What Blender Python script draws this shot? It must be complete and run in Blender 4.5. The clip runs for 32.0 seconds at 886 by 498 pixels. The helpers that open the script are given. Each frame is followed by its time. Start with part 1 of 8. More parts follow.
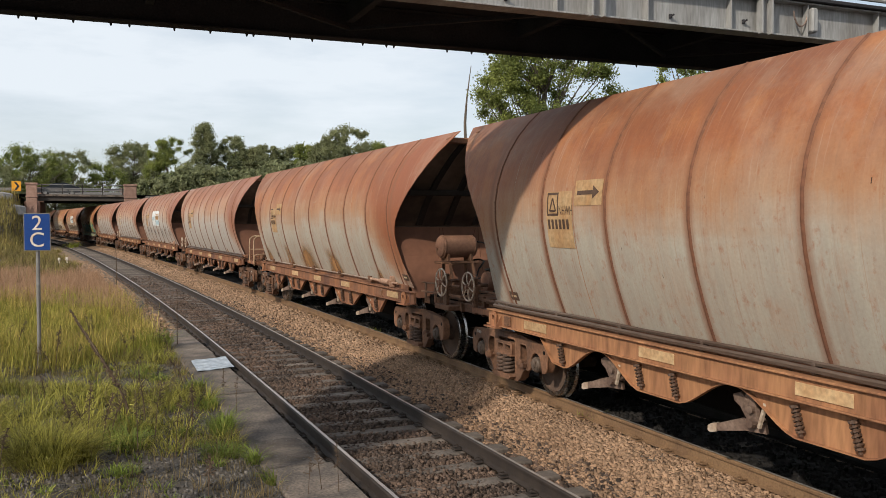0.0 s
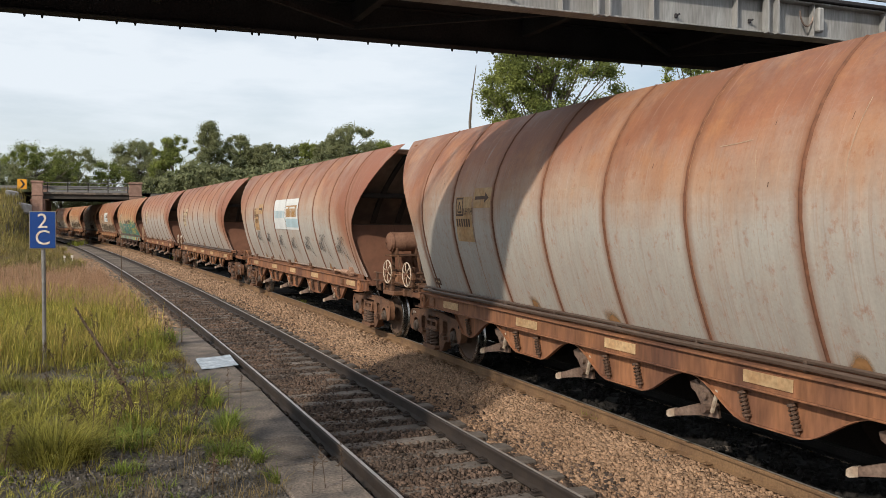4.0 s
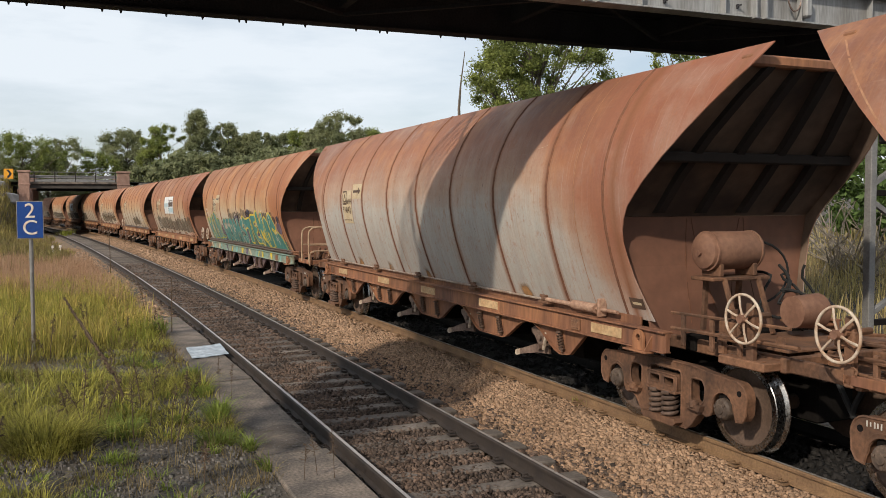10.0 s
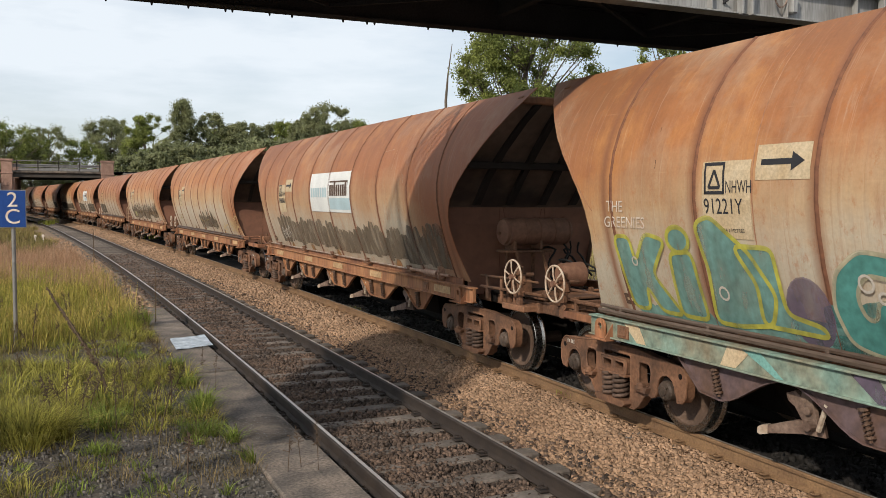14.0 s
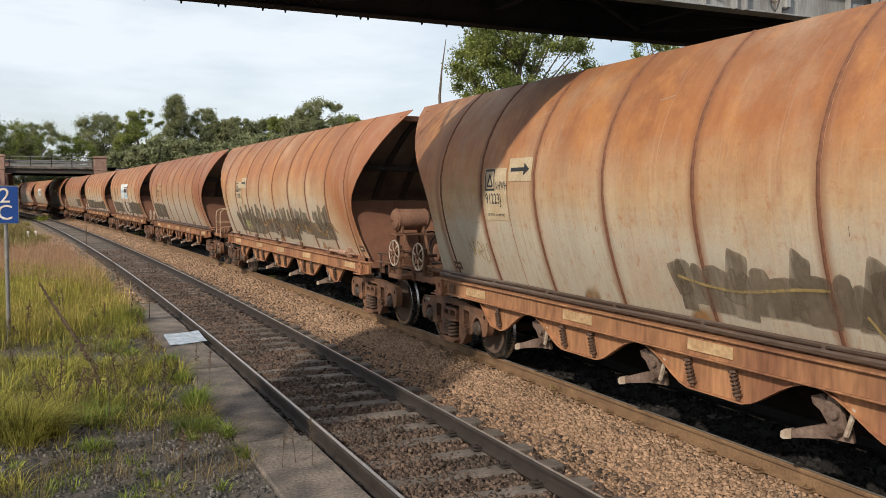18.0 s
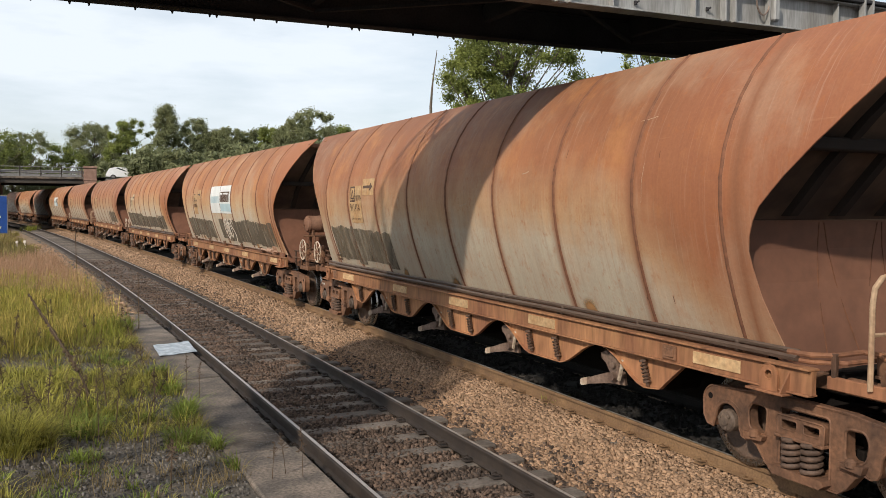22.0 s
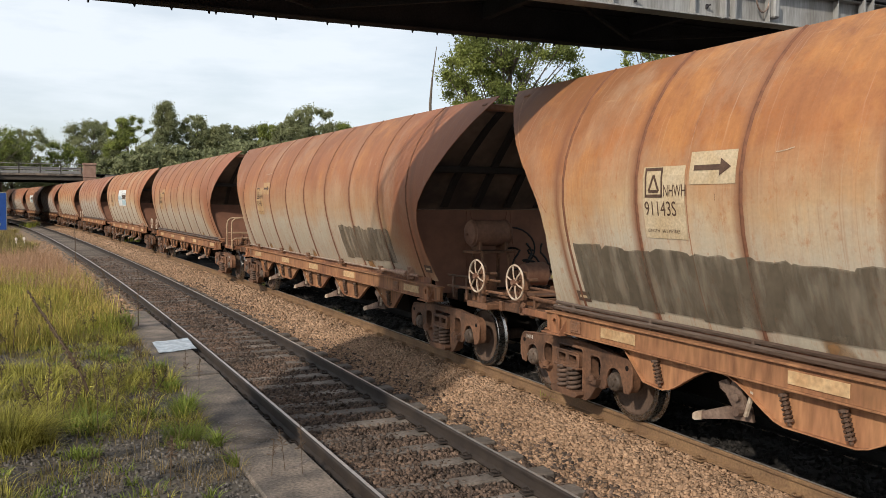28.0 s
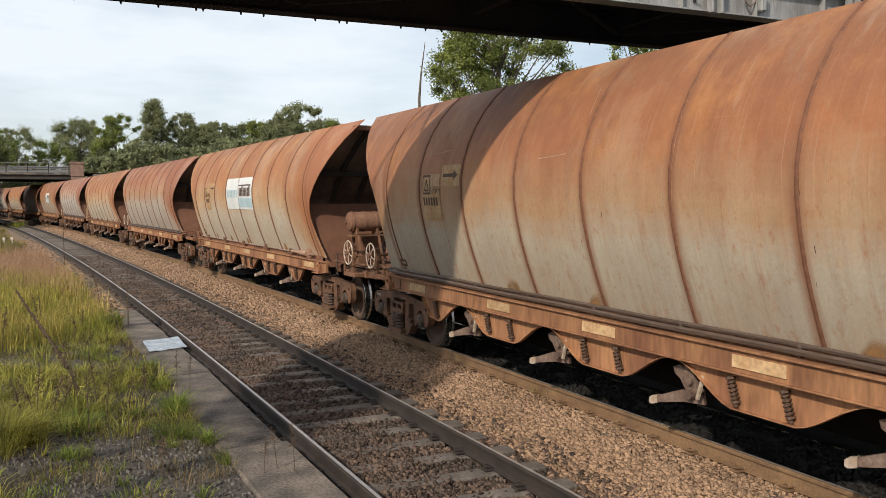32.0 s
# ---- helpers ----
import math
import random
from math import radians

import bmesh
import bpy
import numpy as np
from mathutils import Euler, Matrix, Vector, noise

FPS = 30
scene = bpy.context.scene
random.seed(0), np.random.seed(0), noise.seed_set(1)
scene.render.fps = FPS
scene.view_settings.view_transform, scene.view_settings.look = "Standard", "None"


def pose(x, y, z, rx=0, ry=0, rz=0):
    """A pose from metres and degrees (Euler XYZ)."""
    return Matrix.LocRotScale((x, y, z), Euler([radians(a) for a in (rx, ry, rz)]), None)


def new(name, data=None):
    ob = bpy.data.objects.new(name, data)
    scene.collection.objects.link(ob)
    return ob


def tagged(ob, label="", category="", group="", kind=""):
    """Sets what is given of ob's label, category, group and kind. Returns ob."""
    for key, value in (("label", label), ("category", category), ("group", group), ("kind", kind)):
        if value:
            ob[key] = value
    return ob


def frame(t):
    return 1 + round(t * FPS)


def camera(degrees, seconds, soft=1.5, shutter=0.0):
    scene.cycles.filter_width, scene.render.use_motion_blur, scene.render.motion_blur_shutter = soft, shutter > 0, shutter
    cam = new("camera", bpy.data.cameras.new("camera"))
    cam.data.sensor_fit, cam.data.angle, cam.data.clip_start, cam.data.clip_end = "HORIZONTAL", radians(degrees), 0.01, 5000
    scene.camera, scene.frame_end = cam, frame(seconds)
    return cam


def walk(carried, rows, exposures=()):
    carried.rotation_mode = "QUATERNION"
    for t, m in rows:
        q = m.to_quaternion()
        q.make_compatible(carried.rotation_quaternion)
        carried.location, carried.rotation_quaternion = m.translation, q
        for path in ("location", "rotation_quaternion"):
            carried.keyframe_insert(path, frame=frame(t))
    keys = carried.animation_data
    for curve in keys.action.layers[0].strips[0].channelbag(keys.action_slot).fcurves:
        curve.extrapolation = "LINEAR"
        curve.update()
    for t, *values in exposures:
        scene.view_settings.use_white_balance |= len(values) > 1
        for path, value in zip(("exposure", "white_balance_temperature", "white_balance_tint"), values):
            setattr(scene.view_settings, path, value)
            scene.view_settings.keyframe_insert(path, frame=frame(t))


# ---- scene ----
from mathutils.geometry import tessellate_polygon

# ---- camera: held in the hand beside the line, it only turns a little ----
EYE = (0.0, 0.0, 2.474)
TURNS = [  # seconds, tilt, lean, heading
    (0, 88.157, -0.024, -22.048), (0.5, 88.140, -0.159, -22.125), (1, 88.150, -0.268, -22.255), (1.5, 88.216, -0.256, -22.136),
    (2, 88.186, -0.134, -22.121), (2.5, 88.206, -0.193, -21.980), (3, 88.237, -0.234, -21.906), (3.5, 88.176, -0.179, -21.725),
    (5.5, 87.950, -0.237, -21.879), (6, 87.940, -0.095, -21.670), (6.5, 87.774, 0.145, -21.766), (7, 87.718, 0.151, -21.671),
    (7.5, 87.676, -0.061, -21.844), (8, 87.539, 0.071, -21.974), (8.5, 87.451, 0.202, -21.912), (9, 87.416, 0.032, -21.930),
    (9.5, 87.372, 0.141, -22.161), (10, 87.256, 0.173, -22.424), (10.5, 87.221, 0.041, -22.603), (11, 87.217, 0.010, -22.741),
    (11.5, 87.160, -0.075, -22.822), (12, 87.113, -0.191, -22.871), (12.5, 87.005, -0.173, -22.961), (13, 86.857, -0.208, -23.059),
    (13.5, 86.822, -0.286, -23.115), (14, 86.768, -0.328, -23.342), (14.5, 86.690, -0.498, -23.463), (16.5, 86.477, -0.570, -24.358),
    (17, 86.495, -0.482, -24.227), (17.5, 86.456, -0.366, -24.005), (18, 86.466, -0.261, -23.735), (18.5, 86.433, -0.165, -23.829),
    (19, 86.418, -0.223, -23.913), (19.5, 86.570, -0.203, -23.931), (20, 86.798, -0.247, -23.953), (20.5, 86.899, -0.407, -23.964),
    (21, 86.919, -0.457, -24.094), (21.5, 87.094, -0.402, -24.183), (22, 87.151, -0.338, -24.332), (22.5, 87.214, -0.410, -24.630),
    (23, 87.211, -0.416, -24.745), (23.5, 87.133, -0.443, -25.017), (24, 87.135, -0.544, -24.879), (24.5, 87.106, -0.357, -24.900),
    (26.5, 87.044, -0.407, -24.695), (27, 87.004, -0.358, -24.571), (27.5, 86.959, -0.417, -24.385), (28, 86.959, -0.376, -24.369),
    (28.5, 86.953, -0.462, -24.240), (29, 86.873, -0.413, -24.360), (29.5, 86.900, -0.259, -24.434), (30, 86.888, -0.160, -24.646),
    (30.5, 86.909, -0.214, -24.771), (31, 86.879, -0.090, -25.104), (31.5, 86.723, 0.013, -25.110), (32, 86.691, 0.111, -25.033),
]
cam = camera(54.04, 32.0, soft=0.7)
walk(cam, [(t, pose(*EYE, a, b, c)) for t, a, b, c in TURNS],
     exposures=[(0, 0.0), (9, 0.02), (17, 0.07), (22, 0.12), (32, 0.10)])

# ---- light: low sun behind the left shoulder, thin bright cloud ----
SUN_WAY = Vector((1.26, 0.86, -1.0)).normalized()
sun = new("sun", bpy.data.lights.new("sun", "SUN"))
sun.data.energy, sun.data.angle, sun.data.color = 3.6, radians(1.5), (1.0, 0.90, 0.76)
sun.matrix_basis = SUN_WAY.to_track_quat("-Z", "Y").to_matrix().to_4x4()
world = bpy.data.worlds.new("sky")
scene.world = world
world.use_nodes = True
wn, wl = world.node_tree.nodes, world.node_tree.links
sky = wn.new("ShaderNodeTexSky")
sky.sky_type, sky.sun_disc = "NISHITA", False
sky.sun_elevation = math.asin(-SUN_WAY.z)
sky.sun_rotation = math.atan2(-SUN_WAY.x, -SUN_WAY.y)
sky.air_density, sky.dust_density, sky.ozone_density = 1.0, 1.5, 1.0
w_co = wn.new("ShaderNodeTexCoord")
w_map = wn.new("ShaderNodeMapping")
w_map.inputs["Scale"].default_value = (1.0, 1.0, 4.5)
w_noise = wn.new("ShaderNodeTexNoise")
w_noise.inputs["Scale"].default_value, w_noise.inputs["Detail"].default_value = 2.3, 7.0
w_noise.inputs["Roughness"].default_value = 0.55
w_ramp = wn.new("ShaderNodeValToRGB")
w_ramp.color_ramp.elements[0].position, w_ramp.color_ramp.elements[1].position = 0.34, 0.60
w_ramp.color_ramp.elements[0].color = (0.36, 0.36, 0.36, 1)
w_ramp.color_ramp.elements[1].color = (0.93, 0.93, 0.93, 1)
w_mix = wn.new("ShaderNodeMix")
w_mix.data_type = "RGBA"
w_mix.inputs["B"].default_value = (8.15, 8.75, 9.35, 1)
wl.new(w_co.outputs["Generated"], w_map.inputs["Vector"])
wl.new(w_map.outputs["Vector"], w_noise.inputs["Vector"])
wl.new(w_noise.outputs["Fac"], w_ramp.inputs["Fac"])
wl.new(w_ramp.outputs["Color"], w_mix.inputs["Factor"])
wl.new(sky.outputs["Color"], w_mix.inputs["A"])
wl.new(w_mix.outputs["Result"], wn["Background"].inputs["Color"])
wn["Background"].inputs["Strength"].default_value = 0.105


# ---- materials ----
def mat(name, base, rough=0.8, metal=0.0, var=0.25, scale=3.0, fine=40.0, bump=0.2, tint=None, rand=0.0, island=0.0, bump_scale=None, spec=0.3, stretch=None):
    """A worn surface: a base colour, stains at two scales, relief, and some change from piece to piece."""
    m = bpy.data.materials.new(name)
    m.use_nodes = True
    n, l = m.node_tree.nodes, m.node_tree.links
    b = n["Principled BSDF"]
    b.inputs["Metallic"].default_value = metal
    b.inputs["Specular IOR Level"].default_value = spec
    co = n.new("ShaderNodeTexCoord")
    where = co.outputs["Object"]
    if stretch:
        mp = n.new("ShaderNodeMapping")
        mp.inputs["Scale"].default_value = stretch
        l.new(where, mp.inputs["Vector"])
        where = mp.outputs["Vector"]
    n1, n2 = n.new("ShaderNodeTexNoise"), n.new("ShaderNodeTexNoise")
    for node, s, d in ((n1, scale, 6.0), (n2, fine, 4.0)):
        node.inputs["Scale"].default_value, node.inputs["Detail"].default_value = s, d
        l.new(where, node.inputs["Vector"])
    r1 = n.new("ShaderNodeValToRGB")
    r1.color_ramp.elements[0].position, r1.color_ramp.elements[1].position = 0.32, 0.68
    second = tint or tuple(c * (1 - var) for c in base)
    r1.color_ramp.elements[0].color, r1.color_ramp.elements[1].color = (*second, 1), (*base, 1)
    l.new(n1.outputs["Fac"], r1.inputs["Fac"])
    mul = n.new("ShaderNodeMapRange")
    mul.inputs["From Min"].default_value, mul.inputs["From Max"].default_value = 0.25, 0.75
    mul.inputs["To Min"].default_value, mul.inputs["To Max"].default_value = 1 - var, 1 + var * 0.6
    l.new(n2.outputs["Fac"], mul.inputs["Value"])
    hsv = n.new("ShaderNodeHueSaturation")
    l.new(r1.outputs["Color"], hsv.inputs["Color"])
    last = mul.outputs["Result"]
    if rand or island:
        src = n.new("ShaderNodeObjectInfo").outputs["Random"] if rand else n.new("ShaderNodeNewGeometry").outputs["Random Per Island"]
        a = rand or island
        mr = n.new("ShaderNodeMapRange")
        mr.inputs["To Min"].default_value, mr.inputs["To Max"].default_value = 1 - a, 1 + a
        l.new(src, mr.inputs["Value"])
        mm = n.new("ShaderNodeMath")
        mm.operation = "MULTIPLY"
        l.new(last, mm.inputs[0]), l.new(mr.outputs["Result"], mm.inputs[1])
        last = mm.outputs[0]
    l.new(last, hsv.inputs["Value"])
    l.new(hsv.outputs["Color"], b.inputs["Base Color"])
    rr = n.new("ShaderNodeMapRange")
    rr.inputs["To Min"].default_value, rr.inputs["To Max"].default_value = max(rough - 0.15, 0.05), min(rough + 0.15, 1)
    l.new(n2.outputs["Fac"], rr.inputs["Value"]), l.new(rr.outputs["Result"], b.inputs["Roughness"])
    if bump:
        bp = n.new("ShaderNodeBump")
        bp.inputs["Strength"].default_value, bp.inputs["Distance"].default_value = bump, 0.01
        src = n2
        if bump_scale:
            src = n.new("ShaderNodeTexNoise")
            src.inputs["Scale"].default_value, src.inputs["Detail"].default_value = bump_scale, 5.0
            l.new(co.outputs["Object"], src.inputs["Vector"])
        l.new(src.outputs["Fac"], bp.inputs["Height"]), l.new(bp.outputs["Normal"], b.inputs["Normal"])
    return m


def hopper_paint(name, top, mid, low, line, seed, rust=0.5):
    """Sun-bleached hopper side: rusted upper half over pale grey-buff paint, with streaks running down and a ragged border."""
    m = bpy.data.materials.new(name)
    m.use_nodes = True
    n, l = m.node_tree.nodes, m.node_tree.links
    b = n["Principled BSDF"]
    b.inputs["Specular IOR Level"].default_value = 0.25
    co = n.new("ShaderNodeTexCoord")
    oi = n.new("ShaderNodeObjectInfo")
    off = n.new("ShaderNodeVectorMath")
    off.operation = "SCALE"
    off.inputs[0].default_value = (37.0 + seed, 91.0, 13.0)
    l.new(oi.outputs["Random"], off.inputs["Scale"])
    add = n.new("ShaderNodeVectorMath")
    l.new(co.outputs["Object"], add.inputs[0]), l.new(off.outputs["Vector"], add.inputs[1])

    def noise_at(sx, sy, sz, scale, detail=6.0, rough=0.6):
        mp = n.new("ShaderNodeMapping")
        mp.inputs["Scale"].default_value = (sx, sy, sz)
        l.new(add.outputs["Vector"], mp.inputs["Vector"])
        t = n.new("ShaderNodeTexNoise")
        t.inputs["Scale"].default_value, t.inputs["Detail"].default_value, t.inputs["Roughness"].default_value = scale, detail, rough
        l.new(mp.outputs["Vector"], t.inputs["Vector"])
        return t.outputs["Fac"]

    def math_node(op, a, c, clamp=False):
        q = n.new("ShaderNodeMath")
        q.operation, q.use_clamp = op, clamp
        for k, v in enumerate((a, c)):
            if isinstance(v, (int, float)):
                q.inputs[k].default_value = v
            else:
                l.new(v, q.inputs[k])
        return q.outputs[0]

    sep = n.new("ShaderNodeSeparateXYZ")
    l.new(co.outputs["Object"], sep.inputs[0])
    cloud, streak, grain = noise_at(1, 1, 1, 1.1), noise_at(1, 7, 0.5, 1.6), noise_at(1, 1, 1, 34.0, 3.0)
    panel = noise_at(0.0, 1, 0.0, 0.7, 1.0)
    h = math_node("ADD", sep.outputs["Z"], math_node("MULTIPLY", math_node("SUBTRACT", cloud, 0.5), 0.62))
    h = math_node("ADD", h, math_node("MULTIPLY", math_node("SUBTRACT", streak, 0.5), 0.32))
    h = math_node("ADD", h, math_node("MULTIPLY", math_node("SUBTRACT", panel, 0.5), 0.45))
    h = math_node("ADD", h, math_node("MULTIPLY", math_node("SUBTRACT", noise_at(1, 0.3, 5.0, 1.6), 0.5), 0.30))
    near_end = math_node("MULTIPLY", math_node("ADD", sep.outputs["Y"], 4.0), -0.6, True)
    far_end = math_node("MULTIPLY", math_node("SUBTRACT", sep.outputs["Y"], 5.2), 0.5, True)
    h = math_node("ADD", h, math_node("ADD", math_node("MULTIPLY", near_end, 1.15), math_node("MULTIPLY", far_end, 0.55)))
    mr = n.new("ShaderNodeMapRange")
    mr.inputs["From Min"].default_value, mr.inputs["From Max"].default_value = 1.2, 4.1
    l.new(h, mr.inputs["Value"])
    ramp = n.new("ShaderNodeValToRGB")
    e = ramp.color_ramp.elements
    e[0].position, e[0].color = 0.10, (*[c * 0.92 for c in low], 1)
    e[1].position, e[1].color = 0.97, (top[0] * 0.66, top[1] * 0.70, top[2] * 0.78, 1)
    for p, c in ((line - 0.10, low), (line + 0.06, mid), (line + 0.28, top)):
        x = e.new(p)
        x.color = (*c, 1)
    l.new(mr.outputs["Result"], ramp.inputs["Fac"])
    # rust spots and pale scuffs
    spots = n.new("ShaderNodeMapRange")
    spots.inputs["From Min"].default_value, spots.inputs["From Max"].default_value = 0.56, 0.70
    spots.inputs["To Max"].default_value = rust
    l.new(noise_at(1, 2.2, 0.8, 2.4, 8.0, 0.7), spots.inputs["Value"])
    mix = n.new("ShaderNodeMix")
    mix.data_type = "RGBA"
    mix.inputs["B"].default_value = (0.31, 0.115, 0.05, 1)
    l.new(spots.outputs["Result"], mix.inputs["Factor"]), l.new(ramp.outputs["Color"], mix.inputs["A"])
    pale = n.new("ShaderNodeMapRange")
    pale.inputs["From Min"].default_value, pale.inputs["From Max"].default_value = 0.60, 0.75
    pale.inputs["To Max"].default_value = 0.5
    l.new(noise_at(1, 3.0, 0.55, 1.5, 9.0, 0.68), pale.inputs["Value"])
    mix2 = n.new("ShaderNodeMix")
    mix2.data_type = "RGBA"
    mix2.inputs["B"].default_value = (*[0.35 * a + 0.65 * b for a, b in zip(mid, low)], 1)
    l.new(pale.outputs["Result"], mix2.inputs["Factor"]), l.new(mix.outputs["Result"], mix2.inputs["A"])
    # darker and brighter rust fields in the upper half, dirt runs below
    field = n.new("ShaderNodeMapRange")
    field.inputs["From Min"].default_value, field.inputs["From Max"].default_value = 0.38, 0.64
    l.new(noise_at(1, 1.3, 0.55, 1.5, 9.0, 0.65), field.inputs["Value"])
    upper = n.new("ShaderNodeMapRange")
    upper.inputs["From Min"].default_value, upper.inputs["From Max"].default_value = line - 0.05, line + 0.25
    upper.inputs["To Min"].default_value, upper.inputs["To Max"].default_value = 0.18, 0.62
    l.new(mr.outputs["Result"], upper.inputs["Value"])
    mixf = n.new("ShaderNodeMix")
    mixf.data_type = "RGBA"
    mixf.inputs["B"].default_value = (top[0] * 0.60, top[1] * 0.58, top[2] * 0.66, 1)
    l.new(math_node("MULTIPLY", field.outputs["Result"], upper.outputs["Result"]), mixf.inputs["Factor"]), l.new(mix2.outputs["Result"], mixf.inputs["A"])
    glow = n.new("ShaderNodeMapRange")
    glow.inputs["From Min"].default_value, glow.inputs["From Max"].default_value = 0.50, 0.66
    l.new(noise_at(1, 0.9, 0.7, 1.2, 8.0, 0.7), glow.inputs["Value"])
    mixg = n.new("ShaderNodeMix")
    mixg.data_type = "RGBA"
    mixg.inputs["B"].default_value = (min(top[0] * 1.30, 0.55), top[1] * 1.42, top[2] * 1.15, 1)
    l.new(math_node("MULTIPLY", glow.outputs["Result"], upper.outputs["Result"]), mixg.inputs["Factor"]), l.new(mixf.outputs["Result"], mixg.inputs["A"])
    mixf = mixg
    mixe = n.new("ShaderNodeMix")
    mixe.data_type = "RGBA"
    mixe.inputs["B"].default_value = (top[0] * 0.86, top[1] * 0.78, top[2] * 0.84, 1)
    l.new(math_node("MULTIPLY", math_node("MULTIPLY", near_end, upper.outputs["Result"]), 1.25, True), mixe.inputs["Factor"]), l.new(mixf.outputs["Result"], mixe.inputs["A"])
    mixf = mixe
    runs = n.new("ShaderNodeMapRange")
    runs.inputs["From Min"].default_value, runs.inputs["From Max"].default_value = 0.56, 0.78
    runs.inputs["To Max"].default_value = 0.36
    l.new(noise_at(1, 16.0, 0.35, 1.3, 5.0, 0.6), runs.inputs["Value"])
    mixr = n.new("ShaderNodeMix")
    mixr.data_type = "RGBA"
    mixr.inputs["B"].default_value = (0.25, 0.135, 0.085, 1)
    l.new(runs.outputs["Result"], mixr.inputs["Factor"]), l.new(mixf.outputs["Result"], mixr.inputs["A"])
    # weather-bleached fields, small rust blooms, fine runs and pale scuffs
    last = mixr.outputs["Result"]
    for vec, lo, hi, share, tone in (((1, 0.8, 0.45, 0.9, 10.0, 0.66), 0.50, 0.70, 0.40, tuple(0.5 * a + 0.5 * b for a, b in zip(mid, low))),
                                     ((1, 1.4, 1.0, 7.5, 10.0, 0.72), 0.55, 0.68, 0.55, (top[0] * 0.95, top[1] * 0.80, top[2] * 0.62)),
                                     ((1, 26.0, 0.5, 1.6, 4.0, 0.55), 0.58, 0.74, 0.42, (0.30, 0.135, 0.065)),
                                     ((1, 34.0, 0.7, 1.2, 4.0, 0.5), 0.60, 0.78, 0.22, tuple(min(c * 1.25, 0.62) for c in low)),
                                     ((1, 0.55, 15.0, 2.1, 3.0, 0.5), 0.68, 0.78, 0.16, tuple(min(c * 1.15, 0.60) for c in mid))):
        spread = n.new("ShaderNodeMapRange")
        spread.inputs["From Min"].default_value, spread.inputs["From Max"].default_value, spread.inputs["To Max"].default_value = lo, hi, share
        l.new(noise_at(*vec), spread.inputs["Value"])
        layer = n.new("ShaderNodeMix")
        layer.data_type = "RGBA"
        layer.inputs["B"].default_value = (*tone, 1)
        l.new(spread.outputs["Result"], layer.inputs["Factor"]), l.new(last, layer.inputs["A"])
        last = layer.outputs["Result"]
    # rust bleeding from the welded seams
    frac = math_node("FRACT", math_node("ADD", math_node("MULTIPLY", math_node("SUBTRACT", sep.outputs["Y"], 0.09), 1 / 1.475), 100.5), 0.0)
    dist = math_node("ABSOLUTE", math_node("SUBTRACT", frac, 0.5), 0.0)
    bleed = n.new("ShaderNodeMapRange")
    bleed.inputs["From Min"].default_value, bleed.inputs["From Max"].default_value = 0.075, 0.0
    bleed.inputs["To Min"].default_value, bleed.inputs["To Max"].default_value = 0.0, 1.0
    l.new(dist, bleed.inputs["Value"])
    bl = math_node("MULTIPLY", bleed.outputs["Result"], math_node("ADD", streak, 0.38, True), True)
    mix3 = n.new("ShaderNodeMix")
    mix3.data_type = "RGBA"
    mix3.inputs["B"].default_value = (0.21, 0.090, 0.048, 1)
    l.new(bl, mix3.inputs["Factor"]), l.new(last, mix3.inputs["A"])
    hs = n.new("ShaderNodeHueSaturation")
    val = n.new("ShaderNodeMapRange")
    val.inputs["From Min"].default_value, val.inputs["From Max"].default_value = 0.2, 0.8
    val.inputs["To Min"].default_value, val.inputs["To Max"].default_value = 0.86, 1.22
    l.new(math_node("ADD", math_node("MULTIPLY", grain, 0.5), math_node("MULTIPLY", streak, 0.5)), val.inputs["Value"])
    l.new(val.outputs["Result"], hs.inputs["Value"]), l.new(mix3.outputs["Result"], hs.inputs["Color"])
    l.new(hs.outputs["Color"], b.inputs["Base Color"])
    b.inputs["Roughness"].default_value = 0.62
    bp = n.new("ShaderNodeBump")
    bp.inputs["Strength"].default_value, bp.inputs["Distance"].default_value = 0.12, 0.03
    l.new(math_node("ADD", cloud, math_node("MULTIPLY", grain, 0.08)), bp.inputs["Height"])
    l.new(bp.outputs["Normal"], b.inputs["Normal"])
    return m

def wash(name, base, thin, thick, streaky):
    """Thin roller paint that lets the old surface show through in streaks."""
    m = mat(name, base, 0.75, var=0.3, scale=1.4, fine=12, tint=tuple(c * 0.72 for c in base), bump=0.03)
    n, l = m.node_tree.nodes, m.node_tree.links
    co = n.new("ShaderNodeTexCoord")
    mp = n.new("ShaderNodeMapping")
    mp.inputs["Scale"].default_value = (1, streaky, 0.7)
    t = n.new("ShaderNodeTexNoise")
    t.inputs["Scale"].default_value, t.inputs["Detail"].default_value = 2.2, 7.0
    r = n.new("ShaderNodeMapRange")
    r.inputs["From Min"].default_value, r.inputs["From Max"].default_value = 0.34, 0.62
    r.inputs["To Min"].default_value, r.inputs["To Max"].default_value = thin, thick
    l.new(co.outputs["Object"], mp.inputs["Vector"]), l.new(mp.outputs["Vector"], t.inputs["Vector"])
    l.new(t.outputs["Fac"], r.inputs["Value"]), l.new(r.outputs["Result"], n["Principled BSDF"].inputs["Alpha"])
    return m


